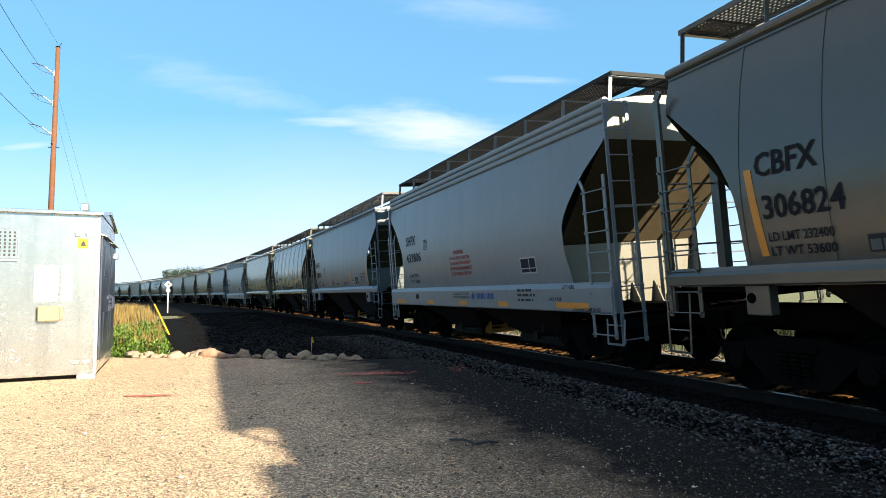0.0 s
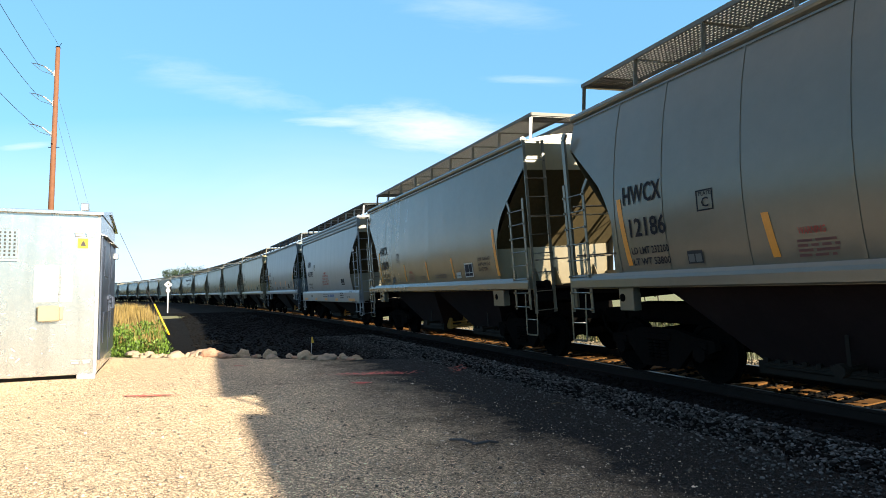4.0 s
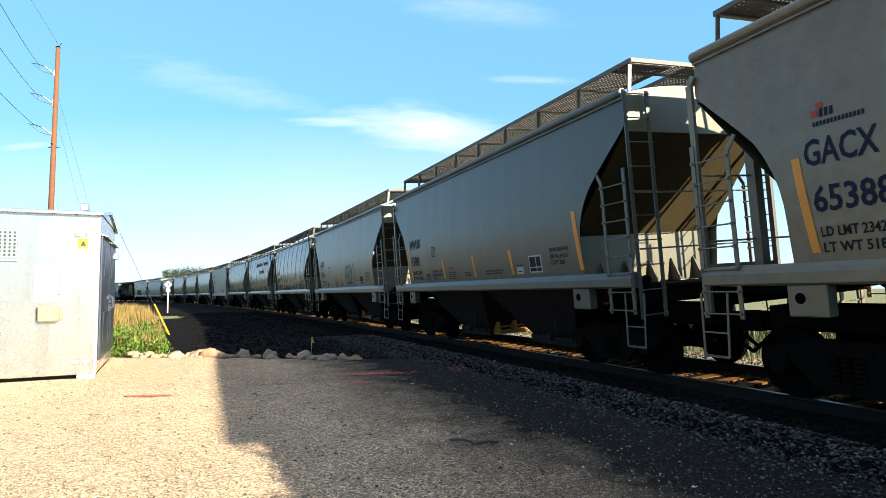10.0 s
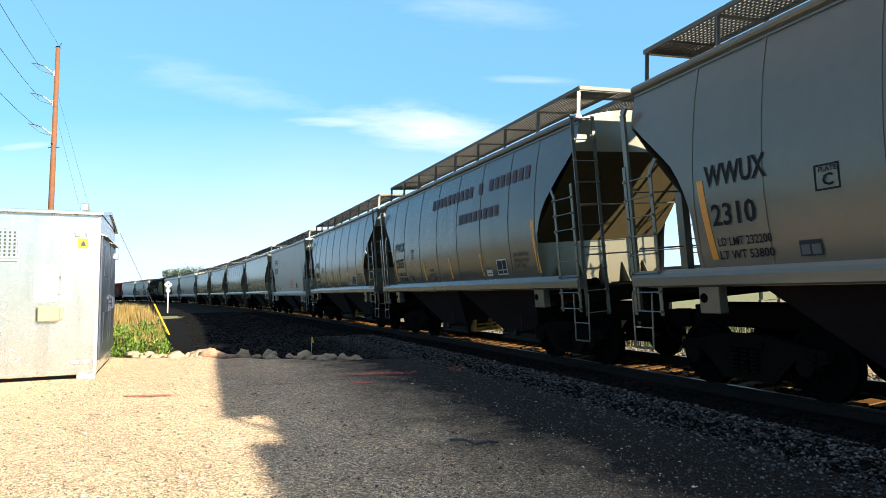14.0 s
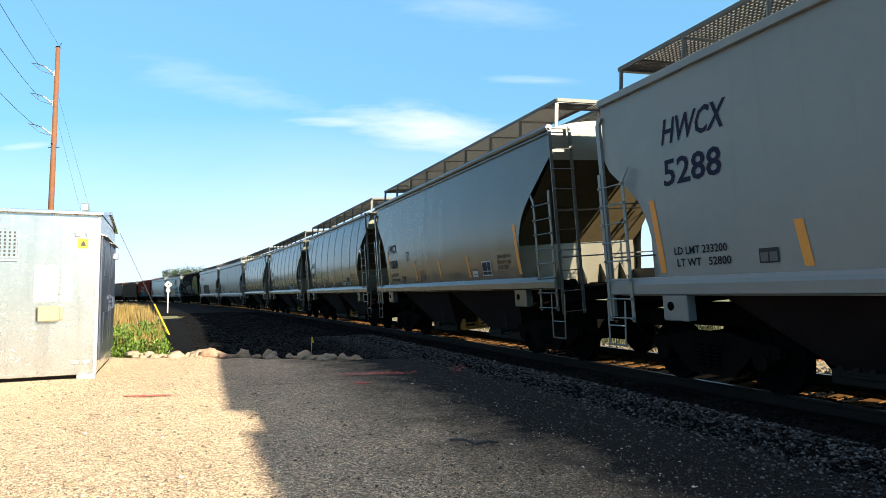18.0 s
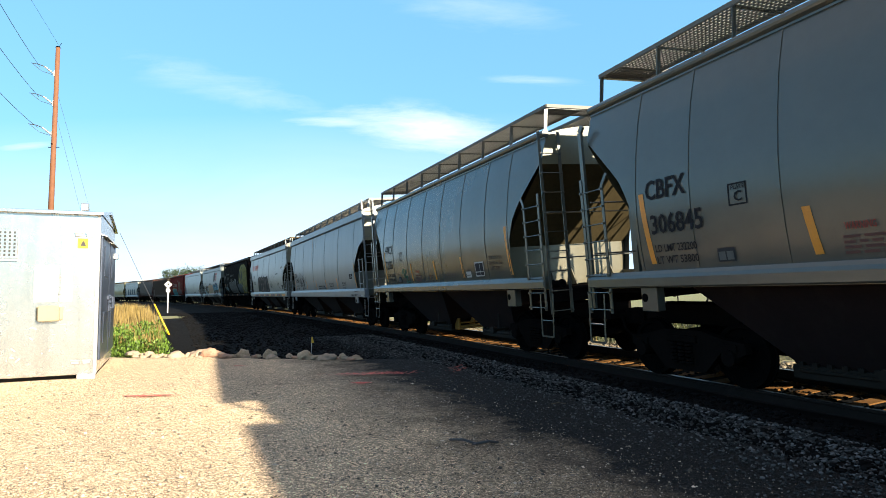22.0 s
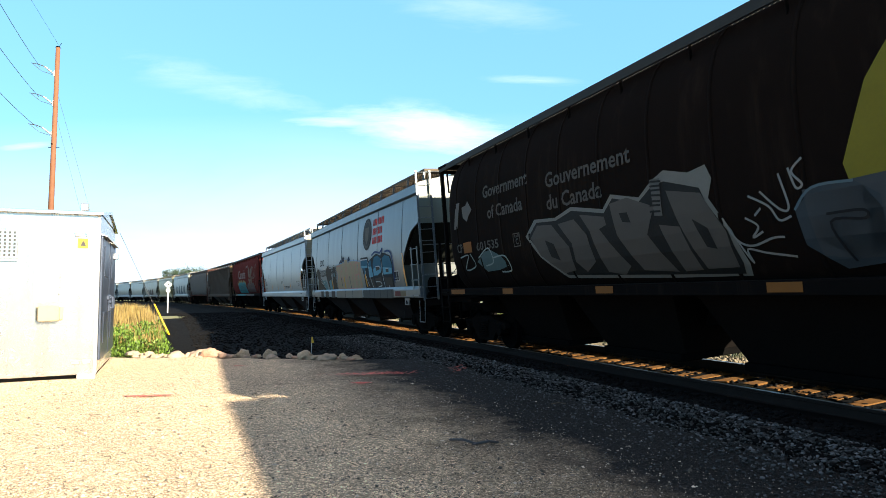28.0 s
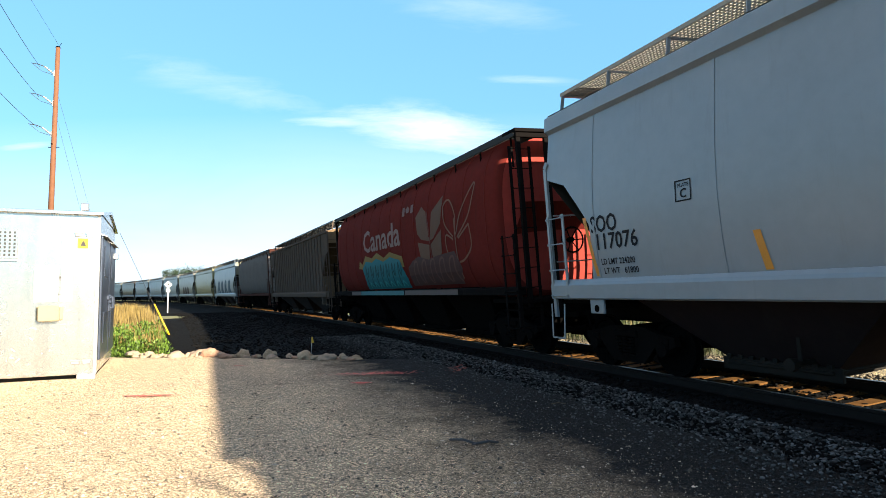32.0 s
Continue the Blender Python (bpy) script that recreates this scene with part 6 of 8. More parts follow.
line(CAR_C, BARREL, HE_C, [(7.59, 2.77), (7.81, 2.75)], 0.03, (0.006, 0.006, 0.006), 0.028, "scan_bar")
line(CAR_C, BARREL, HE_C, [(7.58, 2.71), (7.8, 2.69)], 0.03, (0.006, 0.006, 0.006), 0.028, "scan_bar")
line(CAR_C, BARREL, HE_C, [(7.57, 2.62), (7.79, 2.6)], 0.03, (0.006, 0.006, 0.006), 0.028, "scan_bar")
line(CAR_C, BARREL, HE_C, [(9.27, 2.59), (9.53, 2.43), (9.64, 2.25), (9.8, 2.28)], 0.028, (0.14, 0.14, 0.14), 0.016, "spray_paint_line")
line(CAR_C, BARREL, HE_C, [(9.44, 2.62), (9.68, 2.37), (9.79, 2.4), (9.71, 2.79)], 0.028, (0.14, 0.14, 0.14), 0.016, "spray_paint_line")
line(CAR_C, BARREL, HE_C, [(9.84, 2.83), (9.91, 2.59), (9.99, 2.62), (9.88, 2.78), (10.02, 2.91)], 0.028, (0.14, 0.14, 0.14), 0.016, "spray_paint_line")
line(CAR_C, BARREL, HE_C, [(9.32, 2.34), (9.42, 2.42)], 0.028, (0.14, 0.14, 0.14), 0.016, "spray_paint_line")
line(CAR_C, BARREL, HE_C, [(9.18, 2.33), (9.34, 2.21), (9.23, 2.08), (9.39, 2.14)], 0.028, (0.14, 0.14, 0.14), 0.016, "spray_paint_line")
line(CAR_C, BARREL, HE_C, [(8.84, 2.37), (8.99, 2.07), (9.19, 1.98), (9.49, 2.05), (9.65, 2.05)], 0.028, (0.14, 0.14, 0.14), 0.016, "spray_paint_line")
line(CAR_C, BARREL, HE_C, [(8.99, 2.07), (9.11, 1.76), (9.1, 1.94), (9.35, 1.88), (9.72, 1.81)], 0.028, (0.14, 0.14, 0.14), 0.016, "spray_paint_line")
shape(CAR_C, BARREL, HE_C, [(9.86, 2.34), (10.1, 2.56), (10.55, 2.56), (10.79, 2.38), (10.75, 1.7), (10.23, 1.64), (9.89, 1.93)], (0.022, 0.03, 0.038), "graffiti_fill", 0.02)
line(CAR_C, BARREL, HE_C, [(10.21, 2.25), (10.59, 2.25), (10.6, 2.16), (10.24, 2.16), (10.37, 1.72)], 0.03, (0.006, 0.006, 0.008), 0.026, "spray_paint_line")
line(CAR_C, BARREL, HE_C, [(9.86, 2.34), (10.1, 2.56), (10.55, 2.56)], 0.03, (0.06, 0.09, 0.11), 0.026, "spray_paint_line")
shape(CAR_C, BARREL, HE_C, [(0.41, 3.76), (0.65, 3.75), (0.44, 3.1), (0.23, 3.1)], (0.07, 0.064, 0.06), "flag_bar", 0.008)
shape(CAR_C, BARREL, HE_C, [(0.83, 3.34), (0.78, 3.61), (1.02, 3.63), (1.14, 3.73), (1.26, 3.59), (1.37, 3.48), (1.17, 3.35), (1.05, 3.22)], (0.07, 0.064, 0.06), "flag_leaf", 0.008)
shape(CAR_C, BARREL, HE_C, [(1.37, 2.19), (1.85, 2.41), (2.17, 2.43), (2.63, 2.26), (2.87, 2.02), (2.39, 1.95), (1.77, 1.93)], (0.04, 0.07, 0.075), "graffiti_fill", 0.008)
line(CAR_C, BARREL, HE_C, [(0.45, 2.34), (0.94, 2.37), (0.63, 2.02), (1.24, 2.1), (1.06, 2.41)], 0.035, (0.14, 0.17, 0.17), 0.016, "spray_paint_line")
line(CAR_C, BARREL, HE_C, [(1.5, 2.28), (2.08, 2.48), (2.22, 2.15), (1.79, 2.07)], 0.035, (0.14, 0.17, 0.17), 0.016, "spray_paint_line")
line(CAR_C, BARREL, HE_C, [(2.24, 2.24), (2.82, 2.25), (2.95, 1.93), (2.48, 1.9)], 0.035, (0.14, 0.17, 0.17), 0.016, "spray_paint_line")
shape(CAR_C, BARREL, HE_C, [(10.46, 2.75), (10.76, 3.55), (11.23, 4.2), (11.68, 4.44), (12.41, 4.45), (13.14, 4.44), (14.03, 4.3), (15.19, 3.89), (15.22, 3.22), (15.19, 2.29), (15.13, 1.57), (12.41, 1.6), (10.8, 1.64), (10.57, 2.28)], (0.115, 0.10, 0.010), "wheat_field", 0.009)
shape(CAR_C, BARREL, HE_C, [(11.05, 3.87), (11.26, 3.82), (11.66, 3.54), (11.75, 3.33), (11.72, 2.78), (11.36, 3.02), (10.96, 3.29)], (0.012, 0.010, 0.009), "wheat_leaf", 0.013)
shape(CAR_C, BARREL, HE_C, [(11.97, 3.46), (12.36, 3.64), (12.76, 3.84), (12.64, 3.23), (12.08, 2.91), (11.85, 2.78)], (0.012, 0.010, 0.009), "wheat_leaf", 0.013)
shape(CAR_C, BARREL, HE_C, [(12.61, 3.15), (12.73, 2.55), (12.5, 2.19), (12.19, 1.98), (11.98, 2.44)], (0.012, 0.010, 0.009), "wheat_leaf", 0.013)
line(CAR_C, BARREL, HE_C, [(13.2, 3.98), (13.24, 3.83), (13.59, 3.62), (13.74, 3.27), (13.76, 2.75), (13.43, 2.96), (13.05, 3.24), (13.08, 3.66), (13.2, 3.98)], 0.045, (0.008, 0.007, 0.005), 0.014, "wheat_line")
line(CAR_C, BARREL, HE_C, [(14.77, 3.94), (14.72, 3.55), (14.6, 3.28), (13.9, 2.75), (13.93, 3.22), (14.11, 3.62), (14.75, 3.85)], 0.045, (0.008, 0.007, 0.005), 0.014, "wheat_line")
line(CAR_C, BARREL, HE_C, [(13.0, 3.09), (13.41, 2.78), (13.86, 2.41), (13.93, 2.1)], 0.045, (0.008, 0.007, 0.005), 0.014, "wheat_line")
line(CAR_C, BARREL, HE_C, [(13.0, 3.09), (13.02, 2.57), (13.34, 2.24), (13.62, 2.1)], 0.045, (0.008, 0.007, 0.005), 0.014, "wheat_line")
line(CAR_C, BARREL, HE_C, [(14.67, 3.12), (14.71, 2.7), (14.72, 2.4), (14.63, 2.25)], 0.045, (0.008, 0.007, 0.005), 0.014, "wheat_line")
line(CAR_C, BARREL, HE_C, [(14.67, 3.12), (14.17, 2.74), (13.99, 2.39), (14.02, 2.06)], 0.045, (0.008, 0.007, 0.005), 0.014, "wheat_line")
line(CAR_C, BARREL, HE_C, [(11.77, 3.62), (12.39, 4.29)], 0.045, (0.008, 0.007, 0.005), 0.014, "wheat_line")
line(CAR_C, BARREL, HE_C, [(11.92, 3.57), (12.5, 4.29)], 0.045, (0.008, 0.007, 0.005), 0.014, "wheat_line")
line(CAR_C, BARREL, HE_C, [(13.79, 3.54), (14.1, 4.11)], 0.045, (0.008, 0.007, 0.005), 0.014, "wheat_line")
line(CAR_C, BARREL, HE_C, [(13.91, 3.51), (14.23, 4.07)], 0.045, (0.008, 0.007, 0.005), 0.014, "wheat_line")
shape(CAR_C, BARREL, HE_C, [(9.98, 2.55), (11.0, 2.6), (11.09, 2.64), (11.9, 2.58), (12.11, 2.26), (12.06, 1.76), (11.39, 1.61), (10.04, 1.8)], (0.03, 0.036, 0.042), "graffiti_fill", 0.02)
line(CAR_C, BARREL, HE_C, [(12.21, 2.61), (12.68, 2.27), (13.22, 1.95), (13.42, 1.71)], 0.03, (0.2, 0.2, 0.195), 0.026, "spray_paint_line")
line(CAR_C, BARREL, HE_C, [(12.56, 2.09), (12.92, 2.15), (13.21, 1.83), (12.81, 1.92)], 0.03, (0.2, 0.2, 0.195), 0.026, "spray_paint_line")
line(CAR_C, BARREL, HE_C, [(13.06, 1.96), (13.06, 2.23), (13.34, 2.27), (13.41, 2.08), (13.22, 1.95), (13.11, 1.72)], 0.03, (0.2, 0.2, 0.195), 0.026, "spray_paint_line")
line(CAR_C, BARREL, HE_C, [(12.54, 1.93), (12.88, 1.79), (13.29, 1.89), (13.54, 1.76), (13.37, 1.91)], 0.03, (0.2, 0.2, 0.195), 0.026, "spray_paint_line")
line(CAR_C, BARREL, HE_C, [(13.6, 2.21), (13.61, 1.7), (13.87, 1.91), (14.21, 1.99), (14.5, 2.12)], 0.03, (0.2, 0.2, 0.195), 0.026, "spray_paint_line")
line(CAR_C, BARREL, HE_C, [(13.68, 2.01), (13.82, 2.11), (14.0, 1.9), (13.72, 1.85), (13.6, 1.95)], 0.03, (0.2, 0.2, 0.195), 0.026, "spray_paint_line")
line(CAR_C, BARREL, HE_C, [(13.9, 1.61), (14.17, 1.68), (14.42, 1.72), (14.49, 1.61)], 0.03, (0.2, 0.2, 0.195), 0.026, "spray_paint_line")
line(CAR_C, BARREL, HE_C, [(13.77, 1.69), (13.99, 1.79), (14.18, 1.73), (14.1, 1.6)], 0.03, (0.2, 0.2, 0.195), 0.026, "spray_paint_line")
line(CAR_C, BARREL, HE_C, [(12.77, 1.61), (12.94, 1.63), (13.13, 1.54), (13.03, 1.37), (12.96, 1.48)], 0.03, (0.2, 0.2, 0.195), 0.026, "spray_paint_line")
line(CAR_C, BARREL, HE_C, [(13.59, 1.59), (13.74, 1.42), (14.08, 1.44), (14.19, 1.57)], 0.03, (0.2, 0.2, 0.195), 0.026, "spray_paint_line")

pp = K_P["prof"]
write(CAR_P, pp, "SOO", -HE_P + 2.35, 2.86, 0.44, INK)
write(CAR_P, pp, "122503", -HE_P + 2.4, 2.34, 0.44, INK)
blocks(CAR_P, pp, "XXXXXXXX", -HE_P + 11.5, 3.98, 0.25, 0.165, (0.33, 0.025, 0.025))
blocks(CAR_P, pp, "XXXXXXX", -HE_P + 11.48, 3.64, 0.25, 0.165, (0.33, 0.025, 0.025))
blocks(CAR_P, pp, "XXXXXXX", -HE_P + 11.45, 3.30, 0.25, 0.175, (0.33, 0.025, 0.025))
for r, col, lf in ((0.62, (0.018, 0.015, 0.014), 0.008), (0.55, (0.05, 0.042, 0.036), 0.012), (0.45, (0.03, 0.025, 0.022), 0.016)):
    decal(CAR_P, pp, [(-HE_P + 10.75 + r * 0.92 * math.cos(2 * math.pi * i / 28), 3.74 + r * math.sin(2 * math.pi * i / 28)) for i in range(28)], col, "round_badge", lf)
decal(CAR_P, pp, [(-HE_P + 10.5, 4.0), (-HE_P + 11.0, 4.0), (-HE_P + 10.95, 3.55), (-HE_P + 10.75, 3.35), (-HE_P + 10.55, 3.55)], (0.075, 0.06, 0.048), "badge_shield", 0.02)
# the painted letters on the blue-grey car
for pts in ([(6.23, 2.80), (6.49, 2.94), (6.66, 2.98), (6.83, 3.16), (7.01, 3.03), (7.12, 3.1), (7.28, 3.0), (7.25, 2.77)], [(7.80, 2.90), (7.92, 3.0), (8.07, 3.06), (8.22, 2.87), (7.93, 2.75)], [(8.58, 2.78), (8.78, 2.89), (8.92, 2.8), (8.75, 2.7)]):
    shape(CAR_P, pp, HE_P, pts, (0.010, 0.014, 0.030), "graffiti_splash", 0.007)
shape(CAR_P, pp, HE_P, [(5.74, 2.77), (6.66, 2.80), (6.84, 2.80), (7.11, 2.87), (7.27, 2.77), (7.3, 2.96), (7.6, 2.94), (7.79, 2.95), (7.93, 2.75), (8.08, 2.84), (8.69, 2.82), (9.12, 2.8), (9.76, 2.74), (9.81, 2.3), (9.85, 1.61), (5.71, 1.61), (5.66, 1.93), (5.94, 2.19), (5.96, 2.44), (5.76, 2.5)], (0.27, 0.20, 0.125), "graffiti_fill", 0.010)
EDGE, ROSE = (0.13, 0.19, 0.28), (0.36, 0.15, 0.125)
line(CAR_P, pp, HE_P, [(5.74, 2.77), (6.66, 2.81), (6.84, 2.80), (7.11, 2.88), (7.27, 2.78), (7.3, 2.97), (7.6, 2.95), (7.79, 2.96), (7.93, 2.76), (8.08, 2.85), (8.69, 2.83), (9.12, 2.81), (9.76, 2.75)], 0.035, EDGE, 0.014, "spray_paint_line")
for pts in ([(5.98, 2.70), (6.52, 2.72)], [(5.9, 2.53), (6.05, 2.25), (6.0, 1.95), (5.88, 1.72)], [(6.45, 2.56), (6.42, 2.2), (6.39, 1.89)], [(6.68, 2.74), (6.80, 2.11), (6.87, 1.66)], [(7.36, 2.8), (7.45, 2.3), (7.52, 1.66)],
            [(7.59, 2.81), (7.64, 2.43), (7.78, 1.78)], [(8.24, 2.69), (8.45, 2.69), (8.45, 2.32), (8.38, 1.66)], [(8.78, 2.27), (8.85, 2.59), (8.74, 2.70)], [(8.78, 2.27), (8.92, 2.0), (8.95, 1.64)], [(9.11, 2.68), (9.07, 2.12), (9.04, 1.79)], [(9.48, 2.55), (9.62, 2.0), (9.66, 1.69)],
            [(5.8, 1.68), (6.9, 1.66), (8.2, 1.67), (9.7, 1.66)], [(8.95, 2.70), (9.4, 2.72), (9.62, 2.5), (9.4, 2.25), (8.95, 2.22)]):
    line(CAR_P, pp, HE_P, pts, 0.05, ROSE, 0.014, "spray_paint_line")
for pts in ([(6.54, 2.17), (6.60, 2.16), (6.62, 1.79), (6.57, 1.79)], [(7.96, 2.22), (8.01, 2.22), (8.08, 1.69), (8.03, 1.70)]):
    shape(CAR_P, pp, HE_P, pts, (0.02, 0.03, 0.06), "graffiti_slit", 0.016)
shape(CAR_P, pp, HE_P, [(7.02, 2.2), (7.15, 2.2), (7.19, 1.66), (7.06, 1.66)], (0.42, 0.2, 0.02), "reflective_strip", 0.018)
BROWN, SEA, CHALK = (0.040, 0.027, 0.020), (0.085, 0.155, 0.165), (0.32, 0.32, 0.31)
shape(CAR_P, pp, HE_P, [(1.62, 2.11), (1.9, 2.2), (2.32, 2.27), (2.77, 2.10), (3.27, 2.15), (3.6, 2.0), (3.6, 1.6), (1.6, 1.6)], SEA, "graffiti_inset", 0.009)
shape(CAR_P, pp, HE_P, [(5.5, 1.98), (5.9, 1.99), (5.85, 1.62), (5.5, 1.62)], SEA, "graffiti_inset", 0.009)
shape(CAR_P, pp, HE_P, [(4.15, 2.06), (4.6, 2.15), (4.7, 1.62), (4.15, 1.62)], SEA, "graffiti_inset", 0.018)
for pts in ([(1.43, 2.63), (1.91, 2.77), (2.28, 2.62), (2.36, 2.40), (2.31, 2.23), (2.67, 2.04), (3.07, 1.75), (3.33, 1.60), (1.29, 1.61), (1.72, 1.97), (1.85, 2.2), (1.67, 2.27)],
            [(3.59, 2.60), (3.97, 2.81), (4.25, 2.83), (4.37, 2.70), (4.74, 2.67), (4.92, 2.46), (4.67, 2.30), (4.67, 1.99), (4.76, 1.61), (4.11, 1.59), (3.83, 2.04), (3.67, 2.30)],
            [(5.03, 2.64), (5.32, 2.76), (5.58, 2.68), (5.69, 2.45), (5.56, 2.15), (5.68, 1.83), (5.70, 1.60), (4.85, 1.59), (4.95, 2.1)]):
    shape(CAR_P, pp, HE_P, [((x - 0.0) + 0.05 * (1 if x > sum(p[0] for p in pts) / len(pts) else -1), z + (0.04 if z > 2.2 else 0)) for x, z in pts], (0.010, 0.009, 0.009), "graffiti_rim", 0.012)
    shape(CAR_P, pp, HE_P, pts, BROWN, "graffiti_letter", 0.016)
    line(CAR_P, pp, HE_P, pts[:7], 0.028, CHALK, 0.021, "spray_paint_line")
shape(CAR_P, pp, HE_P, [(5.18, 2.42), (5.36, 2.46), (5.42, 2.28), (5.22, 2.24)], SEA, "graffiti_counter", 0.021)
shape(CAR_P, pp, HE_P, [(4.42, 1.95), (4.6, 2.0), (4.62, 1.7), (4.5, 1.66)], SEA, "graffiti_counter", 0.021)
line(CAR_P, pp, HE_P, [(2.4, 2.05), (2.8, 1.95), (3.2, 2.05), (3.4, 1.9)], 0.03, CHALK, 0.021, "spray_paint_line")
shape(CAR_P, pp, HE_P, [(4.72, 2.12), (4.84, 2.12), (4.90, 1.64), (4.78, 1.64)], (0.42, 0.2, 0.02), "reflective_strip", 0.026)
# pale wash across the middle of the blue letters
PALEBLUE = (0.085, 0.21, 0.27)
for pts in ([(9.97, 2.55), (10.78, 2.53), (10.72, 2.45), (9.95, 2.46)], [(10.9, 2.46), (11.29, 2.48), (11.42, 2.08), (10.92, 2.08)], [(11.5, 2.36), (11.75, 2.42), (12.43, 2.40), (12.40, 2.22), (12.0, 2.13), (11.5, 2.12)], [(12.64, 2.39), (13.62, 2.33), (13.62, 2.14), (12.68, 2.13)]):
    shape(CAR_P, pp, HE_P, pts, PALEBLUE, "graffiti_band", 0.0215)
shape(CAR_P, pp, HE_P, [(9.84, 2.87), (10.85, 2.87), (10.95, 2.69), (11.36, 2.79), (11.93, 2.93), (12.45, 2.82), (12.58, 2.92), (12.95, 2.88), (13.51, 2.76), (13.7, 2.48), (13.65, 2.13), (13.65, 1.81), (13.67, 1.54), (10.24, 1.64), (10.21, 2.11)], (0.010, 0.010, 0.012), "graffiti_rim", 0.014)
shape(CAR_P, pp, HE_P, [(9.91, 2.79), (10.82, 2.77), (10.83, 2.45), (10.45, 2.43), (10.46, 2.12), (10.26, 2.14), (10.2, 2.44), (9.91, 2.46)], (0.014, 0.075, 0.12), "graffiti_letter", 0.019)
shape(CAR_P, pp, HE_P, [(10.92, 2.62), (11.24, 2.74), (11.39, 2.07), (10.87, 2.06)], (0.014, 0.075, 0.12), "graffiti_letter", 0.019)
shape(CAR_P, pp, HE_P, [(11.48, 2.55), (11.7, 2.8), (12.12, 2.84), (12.44, 2.73), (12.48, 2.42), (12.32, 2.21), (11.96, 2.11), (11.49, 2.11)], (0.014, 0.075, 0.12), "graffiti_letter", 0.019)
shape(CAR_P, pp, HE_P, [(12.63, 2.71), (12.94, 2.81), (13.46, 2.74), (13.67, 2.44), (13.63, 2.11), (12.68, 2.12)], (0.014, 0.075, 0.12), "graffiti_letter", 0.019)
shape(CAR_P, pp, HE_P, [(10.47, 2.02), (10.74, 2.04), (10.89, 1.65), (10.59, 1.64)], (0.04, 0.028, 0.022), "graffiti_letter", 0.019)
shape(CAR_P, pp, HE_P, [(10.86, 2.0), (11.41, 2.02), (11.54, 1.65), (11.13, 1.66)], (0.04, 0.028, 0.022), "graffiti_letter", 0.019)
shape(CAR_P, pp, HE_P, [(11.58, 2.01), (12.36, 2.05), (12.39, 1.68), (11.77, 1.65)], (0.04, 0.028, 0.022), "graffiti_letter", 0.019)
shape(CAR_P, pp, HE_P, [(12.67, 2.02), (13.48, 2.0), (13.6, 1.58), (13.23, 1.58), (13.09, 1.75), (12.85, 1.59)], (0.04, 0.028, 0.022), "graffiti_letter", 0.019)
shape(CAR_P, pp, HE_P, [(11.84, 2.45), (12.26, 2.44), (12.33, 2.33), (11.86, 2.29)], (0.04, 0.028, 0.022), "graffiti_counter", 0.024)
shape(CAR_P, pp, HE_P, [(12.98, 2.34), (13.3, 2.33), (13.27, 2.2), (12.99, 2.2)], (0.04, 0.028, 0.022), "graffiti_counter", 0.024)
line(CAR_P, pp, HE_P, [(11.65, 1.89), (12.07, 1.88), (12.28, 1.84), (12.3, 1.73), (11.92, 1.7)], 0.035, (0.32, 0.33, 0.33), 0.027, "spray_paint_line")
line(CAR_P, pp, HE_P, [(10.46, 2.38), (10.59, 2.01), (10.79, 1.75)], 0.035, (0.32, 0.33, 0.33), 0.027, "spray_paint_line")
line(CAR_P, pp, HE_P, [(12.56, 2.72), (12.57, 2.25), (12.66, 1.67)], 0.035, (0.32, 0.33, 0.33), 0.027, "spray_paint_line")
line(CAR_P, pp, HE_P, [(10.91, 2.68), (11.0, 2.3), (11.16, 1.85), (11.3, 1.7)], 0.035, (0.32, 0.33, 0.33), 0.027, "spray_paint_line")
line(CAR_P, pp, HE_P, [(13.09, 1.73), (13.21, 1.65), (13.3, 1.57)], 0.035, (0.32, 0.33, 0.33), 0.027, "spray_paint_line")
line(CAR_P, pp, HE_P, [(9.91, 2.79), (10.82, 2.77)], 0.035, (0.32, 0.33, 0.33), 0.027, "spray_paint_line")
line(CAR_P, pp, HE_P, [(11.84, 2.45), (12.26, 2.44), (12.32, 2.37)], 0.035, (0.32, 0.33, 0.33), 0.027, "spray_paint_line")
line(CAR_P, pp, HE_P, [(12.98, 2.34), (13.29, 2.33)], 0.035, (0.32, 0.33, 0.33), 0.027, "spray_paint_line")
line(CAR_P, pp, HE_P, [(12.95, 2.93), (13.38, 2.93), (13.66, 2.78), (13.79, 2.46), (13.78, 2.11), (13.77, 1.81)], 0.07, (0.012, 0.03, 0.10), 0.017, "spray_paint_line")
line(CAR_P, pp, HE_P, [(11.38, 2.89), (11.79, 2.99), (12.4, 2.93), (12.65, 3.06), (12.65, 2.88)], 0.07, (0.012, 0.03, 0.10), 0.017, "spray_paint_line")
shape(CAR_P, pp, HE_P, [(10.37, 2.21), (10.49, 2.22), (10.56, 1.7), (10.42, 1.7)], (0.42, 0.2, 0.02), "reflective_strip", 0.03)
sillp = ((0, 1.64), (9, 1.64))
rect(CAR_P, sillp, -HE_P + 5.68, -HE_P + 9.9, 1.28, 1.59, (0.17, 0.135, 0.105), "graffiti_fill", 0.004)
rect(CAR_P, sillp, -HE_P + 10.0, -HE_P + 13.7, 1.28, 1.59, (0.05, 0.046, 0.042), "graffiti_fill", 0.004)
for d in (2.3, 3.3, 4.6):
    rect(CAR_P, sillp, -HE_P + d, -HE_P + d + 0.7, 1.28, 1.59, (0.045, 0.032, 0.026), "graffiti_fill", 0.004)
for d in (2.9, 4.2, 5.4):
    rect(CAR_P, sillp, -HE_P + d, -HE_P + d + 0.22, 1.36, 1.56, (0.20, 0.22, 0.21), "graffiti_inset", 0.007)
